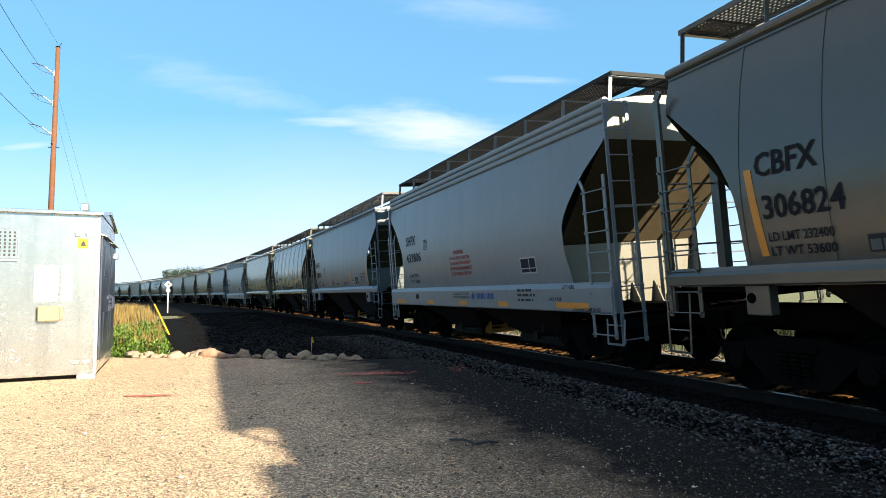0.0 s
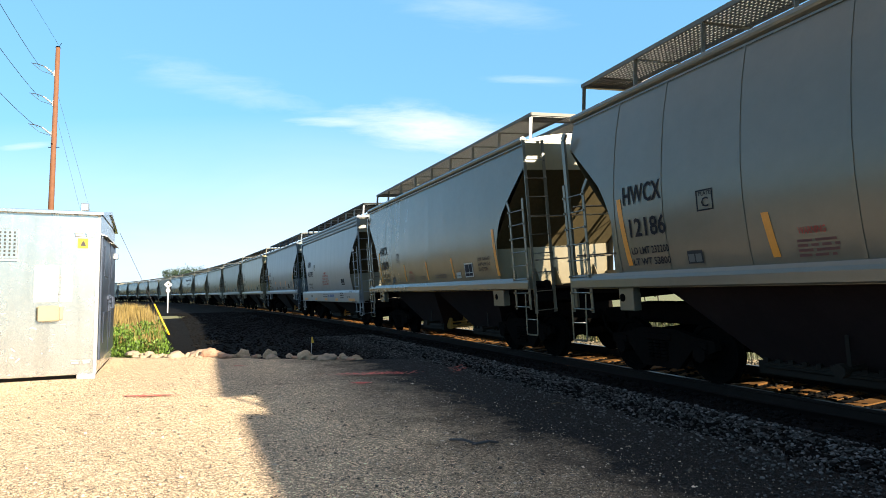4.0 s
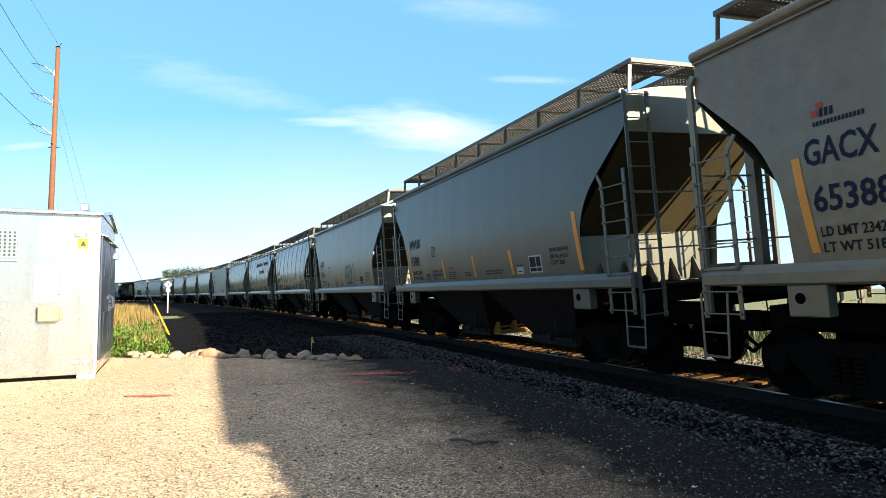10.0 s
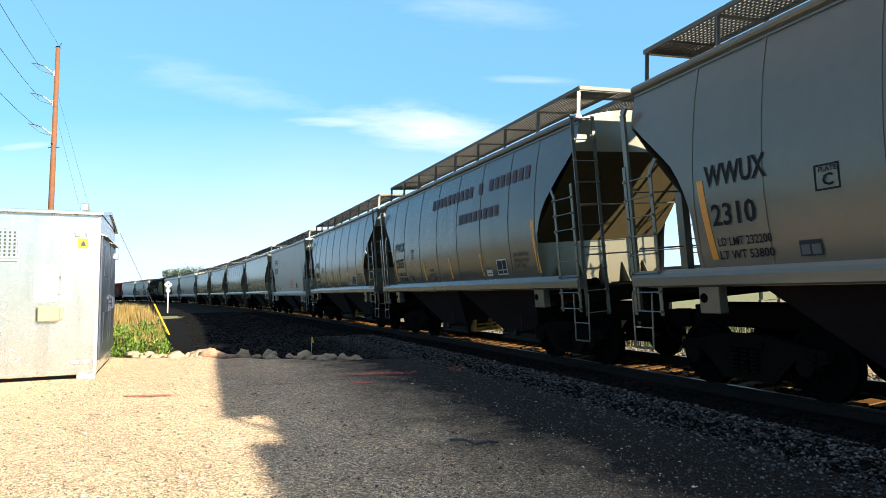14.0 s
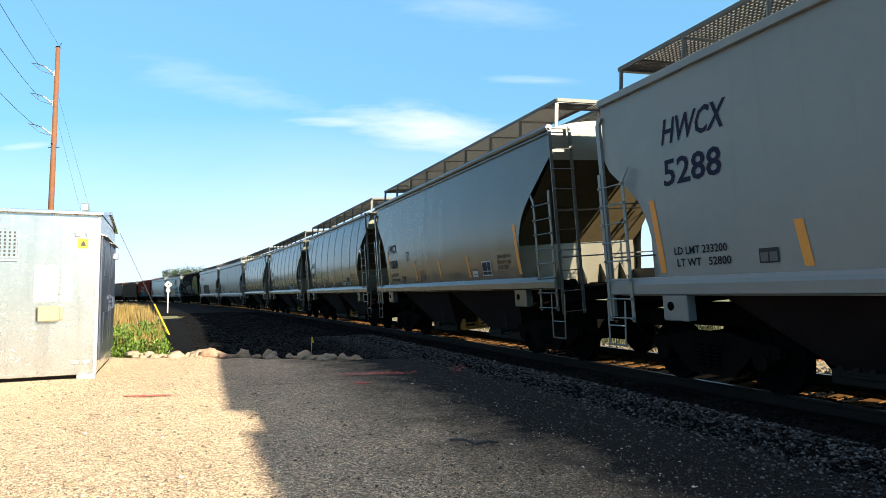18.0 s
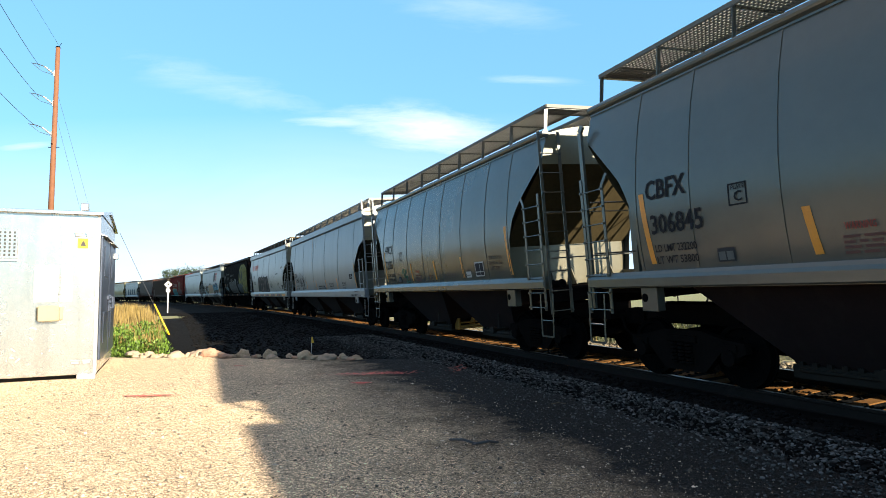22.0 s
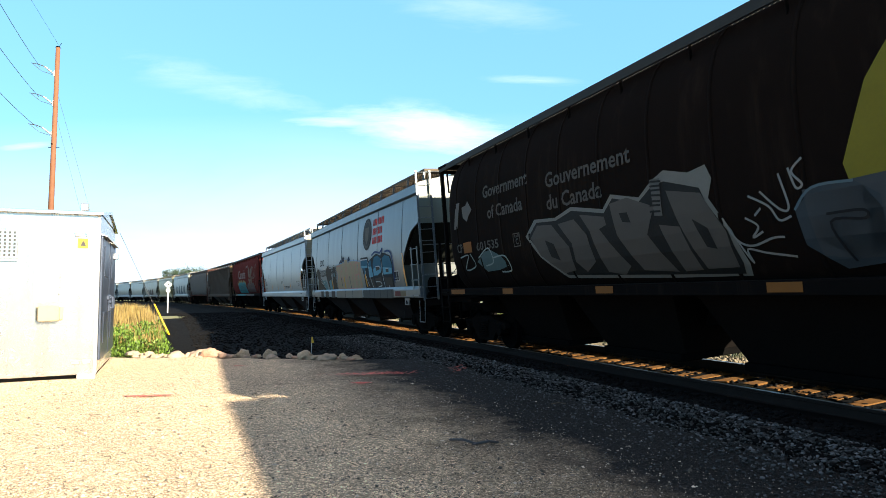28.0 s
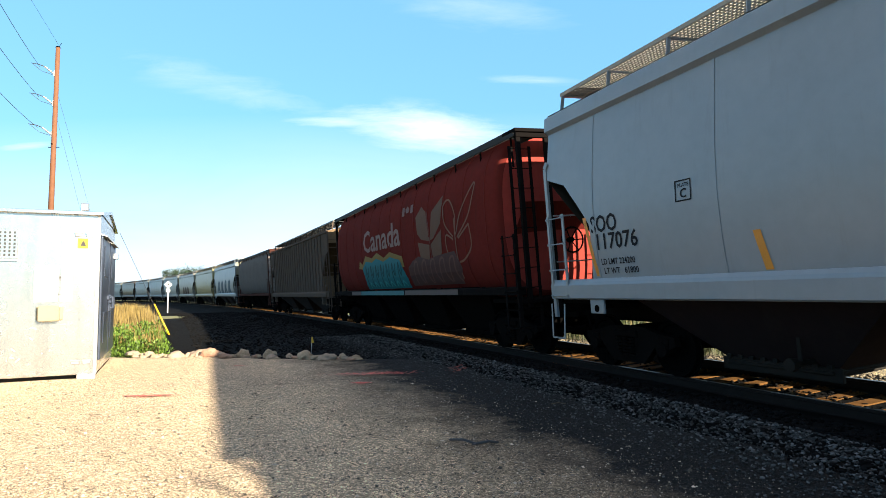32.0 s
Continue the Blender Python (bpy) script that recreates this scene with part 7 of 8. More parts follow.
for d in (7.2, 8.4, 10.9, 11.5, 12.2, 13.0, 13.5):
    rect(CAR_P, sillp, -HE_P + d, -HE_P + d + 0.05, 1.28, 1.59, (0.015, 0.015, 0.016), "graffiti_rim", 0.007)
rect(CAR_P, sillp, -HE_P + 13.85, -HE_P + 14.4, 1.36, 1.52, (0.09, 0.022, 0.018), "reflective_strip", 0.004)
rect(CAR_P, sillp, -HE_P + 14.4, -HE_P + 14.9, 1.36, 1.52, (0.11, 0.085, 0.05), "reflective_strip", 0.004)
tape(CAR_P, pp, -HE_P + 14.76, 1.68, 2.75, 0.12, 0.10)
placard(CAR_P, pp, -HE_P + 13.73, 1.85, 0.5, 0.36)

po = K_O["prof"]
bars(CAR_O, po, -HE_O + 9.4, -HE_O + 11.4, 1.95, 2, 0.05, 0.09, seed=4)
write(CAR_O, po, "NEW 12 05 EXW 10-5 H 9-6", -HE_O + 13.39, 2.18, 0.105, width=1.04)
write(CAR_O, po, "EW 10-5 H 13-5", -HE_O + 13.80, 2.075, 0.105, width=0.70)
write(CAR_O, po, "CU FT 4650", -HE_O + 13.84, 1.96, 0.115, width=0.40)
write(CAR_O, ((0, 1.64), (9, 1.64)), "FRAME BRACE REMOVED", -HE_O + 14.44, 1.48, 0.09, lift=0.004, width=0.70)
line(CAR_O, po, HE_O, [(14.6 + 0.06 * math.cos(2 * math.pi * i / 12), 2.0 + 0.07 * math.sin(2 * math.pi * i / 12)) for i in range(13)], 0.010, INK, 0.009, "round_stencil")

write(CAR_N, BARREL, "Canada", -HE_N + 4.35, 3.05, 1.15, (0.165, 0.105, 0.095), squeeze=1.28)
rect(CAR_N, BARREL, -HE_N + 9.05, -HE_N + 9.28, 3.92, 4.2, (0.13, 0.075, 0.068), "flag_bar", 0.010)
rect(CAR_N, BARREL, -HE_N + 9.82, -HE_N + 10.05, 3.95, 4.2, (0.13, 0.075, 0.068), "flag_bar", 0.010)
shape(CAR_N, BARREL, HE_N, [(9.42, 4.0), (9.36, 4.12), (9.55, 4.2), (9.72, 4.1), (9.66, 3.98)], (0.13, 0.075, 0.068), "flag_leaf", 0.010)
STRAW, FADED = (0.088, 0.044, 0.026), (0.125, 0.058, 0.038)
shape(CAR_N, BARREL, HE_N, [(10.38, 3.24), (10.30, 3.75), (10.78, 4.02), (11.13, 3.82), (11.33, 2.94), (10.69, 3.04)], STRAW, "wheat_leaf", 0.009)
shape(CAR_N, BARREL, HE_N, [(11.38, 2.96), (11.56, 3.76), (12.40, 4.12), (12.20, 3.38), (11.62, 3.0)], STRAW, "wheat_leaf", 0.009)
shape(CAR_N, BARREL, HE_N, [(10.38, 2.98), (10.50, 2.54), (11.18, 2.2), (11.30, 2.84)], STRAW, "wheat_leaf", 0.009)
shape(CAR_N, BARREL, HE_N, [(11.40, 2.84), (11.5, 2.2), (12.15, 2.55), (12.22, 3.2)], STRAW, "wheat_leaf", 0.009)
line(CAR_N, BARREL, HE_N, [(11.35, 1.9), (11.35, 3.0), (11.2, 3.8)], 0.05, (0.09, 0.02, 0.015), 0.013, "wheat_line")
for pts in ([(12.99, 2.92), (12.50, 3.30), (12.43, 3.80), (12.83, 3.92), (13.17, 3.48), (13.09, 2.98)], [(13.17, 2.97), (13.52, 3.51), (14.32, 4.15), (14.18, 3.70), (13.90, 3.32), (13.24, 2.89)], [(12.99, 2.85), (12.52, 3.0), (12.58, 2.5), (13.1, 2.2)],
            [(13.96, 3.17), (14.03, 2.61), (13.55, 2.30), (13.19, 2.24)], [(13.12, 1.8), (13.12, 2.9), (13.1, 3.4)], [(13.96, 3.17), (13.3, 2.86)]):
    line(CAR_N, BARREL, HE_N, pts, 0.055, FADED, 0.012, "wheat_line")
shape(CAR_N, BARREL, HE_N, [(9.3, 2.25), (9.8, 2.45), (10.33, 2.56), (11.1, 2.42), (11.82, 2.50), (12.98, 2.55), (13.27, 2.09), (12.98, 1.66), (9.2, 1.66)], (0.050, 0.022, 0.020), "graffiti_haze", 0.016)
for k in range(5):
    x = 9.7 + 0.68 * k
    line(CAR_N, BARREL, HE_N, [(x, 1.72), (x + 0.15, 2.3), (x + 0.45, 2.4), (x + 0.42, 2.0), (x + 0.6, 1.72)], 0.07, (0.088, 0.040, 0.034), 0.022, "spray_paint_line")
shape(CAR_N, BARREL, HE_N, [(3.53, 2.45), (3.70, 2.75), (4.1, 2.6), (4.6, 2.92), (5.43, 2.78), (6.1, 2.95), (6.9, 2.72), (7.6, 2.88), (8.84, 2.65), (8.93, 2.30), (5.3, 2.3)], (0.15, 0.095, 0.022), "graffiti_fill", 0.011)
shape(CAR_N, BARREL, HE_N, [(4.05, 2.45), (4.6, 2.70), (5.4, 2.62), (6.0, 2.74), (6.8, 2.58), (7.6, 2.70), (8.57, 2.55), (8.98, 1.91), (8.82, 1.60), (3.81, 1.59), (4.1, 2.0)], (0.012, 0.115, 0.135), "graffiti_fill", 0.016)
for k in range(7):
    x = 4.3 + 0.64 * k
    line(CAR_N, BARREL, HE_N, [(x, 1.7), (x + 0.22, 2.5), (x + 0.3, 2.05), (x + 0.55, 2.45)], 0.07, (0.006, 0.045, 0.05), 0.022, "spray_paint_line")
    line(CAR_N, BARREL, HE_N, [(x + 0.1, 1.66), (x + 0.3, 1.85), (x + 0.5, 1.68)], 0.07, (0.03, 0.22, 0.23), 0.024, "spray_paint_line")
sillr = ((0, 1.60), (9, 1.60))
rect(CAR_N, sillr, -HE_N + 2.3, -HE_N + 3.7, 1.385, 1.535, (0.085, 0.065, 0.062), "graffiti_fill", 0.004)
rect(CAR_N, sillr, -HE_N + 3.75, -HE_N + 8.9, 1.385, 1.535, (0.035, 0.12, 0.135), "graffiti_fill", 0.004)
rect(CAR_N, sillr, -HE_N + 9.0, -HE_N + 13.1, 1.385, 1.535, (0.085, 0.065, 0.062), "graffiti_fill", 0.004)
for x, w in ((0.71, 0.87), (3.64, 0.46), (7.02, 0.46), (10.34, 0.46), (13.7, 0.46)):
    rect(CAR_C, sillr, -8.5 + x, -8.5 + x + w, 1.41, 1.53, (0.13, 0.05, 0.010), "reflective_strip", 0.004)
write(CAR_C, BARREL, "CP", -7.29, 2.48, 0.30, (0.055, 0.050, 0.045), width=0.34)
write(CAR_C, BARREL, "601535", -6.14, 2.46, 0.28, (0.050, 0.046, 0.042), width=1.16)
rect(CAR_C, BARREL, -6.88, -6.40, 2.44, 2.71, (0.13, 0.05, 0.010), "painted_panel", 0.014)
plate_c(CAR_C, BARREL, -4.28, 2.41, 0.29, (0.05, 0.047, 0.043))
for k, (words, w) in enumerate((("DO NOT OPERATE CAR", 0.61), ("WITH HATCHES OR", 0.54), ("GATES OPEN", 0.35))):
    write(CAR_O, po, words, -HE_O + 8.42, 2.32 - 0.08 * k, 0.085, width=w)
# the first two cars behind the red one and its brown neighbour
SLATEBLUE = (0.045, 0.075, 0.105)
for x in (3.4, 6.0, 8.6, 11.2):
    shape(CAR_T, K_T["prof"], HE_T, [(x, 1.75), (x + 0.35, 2.9), (x + 1.0, 3.25), (x + 1.7, 2.95), (x + 1.5, 2.3), (x + 2.0, 1.72), (x + 1.3, 1.70), (x + 1.0, 2.1), (x + 0.7, 1.72)], SLATEBLUE, "graffiti_letter", 0.012)
    line(CAR_T, K_T["prof"], HE_T, [(x + 0.2, 2.2), (x + 0.6, 2.75), (x + 1.2, 2.8), (x + 1.3, 2.4)], 0.10, (0.15, 0.17, 0.18), 0.018, "spray_paint_line")
for x in (5.2, 7.4, 9.6):
    shape(CAR_U, K_U["prof"], HE_U, [(x, 1.75), (x + 0.25, 2.7), (x + 0.9, 2.95), (x + 1.6, 2.6), (x + 1.75, 1.75)], (0.055, 0.028, 0.026), "graffiti_letter", 0.012)
    line(CAR_U, K_U["prof"], HE_U, [(x + 0.4, 1.9), (x + 0.6, 2.5), (x + 1.2, 2.45), (x + 1.3, 1.95)], 0.12, (0.14, 0.10, 0.09), 0.018, "spray_paint_line")
finish_writing()
# ---- things round the yard ----


def make_bungalow():
    """Aluminium signal equipment cabinet with a gabled roof."""
    W, Dp, H = 2.9, 3.55, 2.86
    c = thing("signal_cabinet", "bright aluminium signal equipment cabinet with a shallow roof", "cabinet", pose(-6.5, 11.24, 0, 0, 0, 25) @ Matrix.Diagonal((1, 1, 1.083, 1)))
    M = Mesher()
    M.box(-W, 0, 0, Dp, 0.06, H, 0.012)
    part("body", M.mesh("body", ALU), c)
    M = Mesher()
    M.extrude([(-0.10, H - 0.06), (Dp / 2, H + 0.16), (Dp + 0.10, H - 0.06), (Dp + 0.10, H - 0.01), (Dp / 2, H + 0.215), (-0.10, H - 0.01)], "x", -W - 0.1, 0.06)
    part("roof", M.mesh("roof", ALU), c)
    M = Mesher()
    M.extrude([(0.0, H - 0.02), (Dp / 2, H + 0.155), (Dp, H - 0.02)], "x", 0.0, 0.02)
    part("gable", M.mesh("gable", ALU), c)
    # near-black frame supplies the shaded gap beneath the cabinet
    M = Mesher()
    M.box(-W + 0.04, -0.04, 0.04, Dp - 0.04, -0.06, 0.07)
    part("base_frame", M.mesh("base_frame", GRIME_SHADE), c)
    for x in (-0.62, -1.40, -2.2):
        M = Mesher()
        M.box(x - 0.02, x + 0.02, -0.006, 0.0, 0.08, H - 0.03)
        part("panel_seam", M.mesh("panel_seam", ALU), c)
    M = Mesher()
    M.box(-0.05, 0.006, -0.008, 0.0, 0.07, H - 0.03)
    M.box(0.0, 0.008, -0.008, 0.05, 0.07, H - 0.03)
    part("corner_trim", M.mesh("corner_trim", ALU_DULL), c)
    # louvred vent
    M = Mesher()
    M.box(-1.98, -1.28, -0.03, 0.0, 2.02, 2.52, 0.006)
    v = part("vent", M.mesh("vent", ALU), c)
    M = Mesher()
    for i in range(9):
        for j in range(7):
            x, z = -1.92 + i * 0.072, 2.07 + j * 0.062
            M.box(x, x + 0.03, -0.034, -0.029, z, z + 0.035)
    part("vent_slots", M.mesh("vent_slots", BLACK), v)
    M = Mesher()
    M.box(-1.99, -1.27, -0.05, 0.0, 1.99, 2.015)
    part("vent_lip", M.mesh("vent_lip", ALU_DULL), v)
    M = Mesher()
    M.box(-0.93, -0.60, -0.14, 0.0, 0.98, 1.24, 0.015)
    M.box(-0.97, -0.56, -0.03, 0.0, 1.0, 1.22, 0.008)
    part("junction_box", M.mesh("junction_box", BEIGE), c, label="beige junction box")
    M = Mesher()
    M.box(-1.02, -0.42, -0.004, 0.0, 1.30, 1.92)
    part("notice", M.mesh("notice", NOTICE), c, label="white notice sheet")
    rng = random.Random(2)
    M = Mesher()
    x = -0.96
    while x < -0.6:
        M.box(x, x + 0.05, -0.006, -0.004, 1.66, 1.74)
        x += 0.065
    for r in range(5):
        M.box(-0.98, -0.98 + rng.uniform(0.3, 0.5), -0.006, -0.004, 1.38 + 0.045 * r, 1.395 + 0.045 * r)
    part("notice_print", M.mesh("notice_print", material("faded_print", (0.22, 0.22, 0.23), 0.6)), c)
    M = Mesher()
    M.box(-0.36, -0.19, -0.005, 0.0, 2.22, 2.39)
    s = part("warning_sticker", M.mesh("warning_sticker", YELLOW), c, label="yellow warning sticker")
    M = Mesher()
    M.extrude([(-0.315, 2.26), (-0.225, 2.26), (-0.24, 2.31), (-0.27, 2.36), (-0.30, 2.31)], "y", -0.007, -0.005)
    part("sticker_sign", M.mesh("sticker_sign", BLACK), s)
    for z in (2.42, 0.24):
        for x in (-0.34, -0.16):
            M = Mesher()
            M.box(x - 0.06, x + 0.06, -0.02, 0.0, z, z + 0.05, 0.006)
            M.tube((x - 0.07, -0.02, z + 0.06), (x + 0.07, -0.02, z + 0.06), 0.014, 8)
            part("hinge", M.mesh("hinge", ALU_DULL), c)
    M = Mesher()
    M.box(-0.33, -0.19, -0.06, 0.02, H + 0.01, H + 0.14, 0.012)
    part("lifting_lug", M.mesh("lifting_lug", ALU), c)
    M = Mesher()
    M.box(-0.30, 0.0, -0.09, 0.0, -0.02, 0.07, 0.006)
    part("foot_plate", M.mesh("foot_plate", ALU_DULL), c)
    # doors in the gable side
    for y0, y1 in ((0.16, 1.66), (1.80, 3.28)):
        M = Mesher()
        M.box(0.0, 0.045, y0, y1, 0.28, 2.48, 0.01)
        d = part("door", M.mesh("door", ALU_SIDE), c, label="metal door coloured dark blue-grey for its shaded side")
        for z in (0.55, 1.75):
            M = Mesher()
            M.box(0.045, 0.058, y0 + 0.35, y1 - 0.35, z, z + 0.55, 0.004)
            part("door_panel", M.mesh("door_panel", ALU_SIDE), d)
        M = Mesher()
        ym = y1 - 0.12 if y0 < 1 else y0 + 0.12
        M.box(0.045, 0.09, ym - 0.05, ym + 0.05, 1.10, 1.42, 0.01)
        M.tube((0.13, ym, 1.15), (0.13, ym, 1.38), 0.018, 8)
        M.tube((0.06, ym, 1.16), (0.13, ym, 1.16), 0.014, 6)
        M.tube((0.06, ym, 1.37), (0.13, ym, 1.37), 0.014, 6)
        part("door_handle", M.mesh("door_handle", ALU_SIDE), d)
        M = Mesher()
        M.extrude([(0.0, 2.50), (0.11, 2.46), (0.11, 2.44), (0.0, 2.47)], "y", y0 - 0.03, y1 + 0.03)
        part("drip_cap", M.mesh("drip_cap", ALU_DULL), d)
    M = Mesher()
    M.box(0.0, 0.09, 1.35, 2.0, 1.32, 1.40, 0.01)
    M.tube((0.1, 1.4, 1.28), (0.1, 1.95, 1.28), 0.02, 8)
    part("lock_bar", M.mesh("lock_bar", ALU_SIDE), c, label="dull grey lock bar")
    M = Mesher()
    M.box(-0.01, 0.13, 2.75, 2.95, 2.18, 2.30, 0.01)
    part("side_lamp", M.mesh("side_lamp", ALU_DULL), c)
    for i in range(16):
        x, z, a = rng.uniform(-2.5, -0.5), rng.uniform(0.25, 1.2), rng.uniform(-1.2, 1.2)
        n = rng.uniform(0.03, 0.12)
        M = Mesher()
        M.bar((x, -0.002, z), (x + n * math.cos(a), -0.002, z + n * math.sin(a)), 0.003, rng.uniform(0.005, 0.016), (math.sin(a), 0, -math.cos(a)))
        part("scratch", M.mesh("scratch", WHITE), c)


make_bungalow()


def make_boulders():
    rng = random.Random(11)
    spots = [(225, 0.17), (250, 0.10), (262, 0.14), (288, 0.10), (303, 0.18), (325, 0.20), (340, 0.17), (352, 0.22), (378, 0.24), (398, 0.16), (415, 0.19), (438, 0.27), (455, 0.14), (479, 0.19),
             (497, 0.16), (512, 0.13), (530, 0.13), (545, 0.21), (562, 0.16), (575, 0.15), (588, 0.18), (606, 0.11), (626, 0.10)]
    spots += [(rng.uniform(235, 640), rng.uniform(0.06, 0.12)) for _ in range(44)]
    for px, r in spots:
        u = (px - 225) / (600 - 225)
        x = -7.95 + (5.45) * u + rng.uniform(-0.05, 0.05)
        y = 15.15 - 1.15 * u + rng.uniform(-0.25, 0.3)
        bm = bmesh.new()
        bmesh.ops.create_icosphere(bm, subdivisions=3, radius=1)
        o = Vector((rng.uniform(0, 50), rng.uniform(0, 50), 0))
        r *= rng.uniform(0.55, 0.88)
        sx, sy, sz = r * rng.uniform(1.05, 1.6), r * rng.uniform(0.8, 1.2), r * rng.uniform(0.6, 0.95)
        for v in bm.verts:
            n = v.co.copy()
            k = 1 + 0.42 * noise.noise(n * 1.3 + o) + 0.26 * noise.noise(n * 2.6 + o) + 0.09 * noise.noise(n * 6 + o)
            v.co = Vector((n.x * sx * k, n.y * sy * k, max(n.z * sz * k, -0.4 * sz) + 0.36 * sz))
        me = bpy.data.meshes.new("boulder")
        bm.to_mesh(me)
        bm.free()
        me.materials.append(rng.choice((BOULDER, BOULDER_PALE, BOULDER_PALE, BOULDER_PINK)))
        me.polygons.foreach_set("use_smooth", [True] * len(me.polygons))
        thing("boulder", "rounded pale fieldstone in the row edging the gravel", "rock", pose(x, y, -0.02, rng.uniform(-9, 9), rng.uniform(-9, 9), rng.uniform(0, 360)), me, "row of boulders")


make_boulders()


def make_pole():
    """Leaning wooden power pole with three stand-off insulators and its wires."""
    x0, y0 = -27.9, 42.0
    lean = 0.0
    top = 19.75
    c = thing("utility_pole", "tall brown wooden power pole with three insulator brackets", "utility pole", pose(x0, y0, -0.2, 0, 0.35, 0))
    M = Mesher()
    M.tube((0, 0, 0), (0, 0, top), 0.21, 14, 0.14)
    part("pole", M.mesh("pole", WOODPOLE, True), c)
    M = Mesher()
    M.tube((0, 0, top), (0, 0, top + 0.08), 0.18, 14, 0.10)
    M.tube((0.12, -0.1, top), (0.34, -0.1, top + 0.3), 0.02, 6)
    part("pole_cap", M.mesh("pole_cap", GRIME_SHADE), c)
    heights = [18.3, 16.1, 13.85]
    for z in heights:
        M = Mesher()
        M.tube((-0.15, -0.05, z - 0.55), (-0.75, -0.2, z - 0.05), 0.048, 10, 0.036)
        for k in range(5):
            f = (k + 0.5) / 5
            p = Vector((-0.15 - 0.6 * f, -0.05 - 0.15 * f, z - 0.55 + 0.5 * f))
            M.tube(p, p + Vector((-0.05, -0.012, 0.042)), 0.074, 10)
        M.box(-0.2, -0.12, -0.1, 0.02, z - 0.72, z - 0.30, 0.01)
        part("insulator", M.mesh("insulator", CERAMIC), c)
        M = Mesher()
        M.path([(-0.75, -0.2, z - 0.05), (-1.15, -0.3, z + 0.10), (-1.62, -0.4, z + 0.16)], 0.03, 6)
        M.path([(-0.20, -0.1, z - 0.62), (-0.9, -0.28, z - 0.4), (-1.5, -0.4, z + 0.1)], 0.016, 5)
        part("bracket_arm", M.mesh("bracket_arm", CABLE), c)
    M = Mesher()
    M.tube((-0.4, 0, 12.4), (0.4, 0, 12.4), 0.03, 6)
    M.tube((0, -0.3, 12.6), (0, 0.1, 12.6), 0.04, 6)
    part("through_bolt", M.mesh("through_bolt", GRIME_SHADE), c)
    # line wires towards the yard, passing over it
    for i, z in enumerate(heights):
        M = Mesher()
        a = Vector((x0 - 1.0, y0 - 0.2, z - 0.25))
        b = Vector((x0 + 37, y0 - 74, z + 0.8))
        pts = []
        for k in range(25):
            u = k / 24
            p = a.lerp(b, u)
            p.z -= 4 * 3.1 * u * (1 - u)
            pts.append(p)
        M.path(pts, 0.016, 5)
        thing("power_wire", "dark overhead power wire", "wire", None, M.mesh("power_wire", CABLE), "power wires")
    M = Mesher()
    M.path([Vector((x0 + 0.15, y0, top)).lerp(Vector((x0 + 30, y0 - 74, top + 2)), k / 12) - Vector((0, 0, 4 * (k / 12) * (1 - k / 12))) for k in range(13)], 0.008, 5)
    thing("power_wire", "thin overhead ground wire", "wire", None, M.mesh("power_wire", CABLE), "power wires")
    for z, dx, dy in ((16.0, 0.75, 8), (14.2, 0.35, 7)):
        M = Mesher()
        M.tube((x0 + 0.25, y0, z), (x0 + dx, y0 + dy, 0.0), 0.008, 5)
        thing("guy_wire", "thin steel guy wire bracing the power pole", "wire", None, M.mesh("guy_wire", CABLE), "guy wires")


make_pole()


def make_guy_guard():
    a, b = Vector((-11.39, 24.91, -0.15)), Vector((-12.22, 25.1, 1.3))
    M = Mesher()
    M.tube(a, a.lerp(b, 0.9), 0.034, 10)
    g = thing("guy_guard", "slanting yellow plastic guard on a guy wire", "cable guard", None, None)
    part("guard_tube", M.mesh("guard_tube", YELLOW, True), g)
    M = Mesher()
    M.tube(a - Vector((0, 0, 0.1)), a.lerp(b, 3.0), 0.009, 5)
    part("wire", M.mesh("wire", CABLE), g)


make_guy_guard()


def make_whistle_post():
    x, y = -26.3, 57.0
    c = thing("trackside_sign", "white diamond and round signs on a trackside post", "sign", pose(x, y, -0.15, 0, 0, 24))
    M = Mesher()
    M.box(-0.05, 0.05, -0.03, 0.03, 0, 2.9, 0.008)
    part("post", M.mesh("post", POST), c)
    M = Mesher()
    M.extrude([(-0.36, 2.72), (0, 2.36), (0.36, 2.72), (0, 3.08)], "y", -0.06, -0.04)
    d = part("diamond_plate", M.mesh("diamond_plate", WHITE), c)
    M = Mesher()
    M.box(-0.04, 0.04, -0.066, -0.06, 2.6, 2.86)
    M.box(-0.12, 0.12, -0.066, -0.06, 2.70, 2.75)
    part("plate_mark", M.mesh("plate_mark", BLACK), d)
    M = Mesher()
    M.tube((0, -0.06, 2.16), (0, -0.04, 2.16), 0.20, 20)
    part("round_plate", M.mesh("round_plate", WHITE), c)


make_whistle_post()


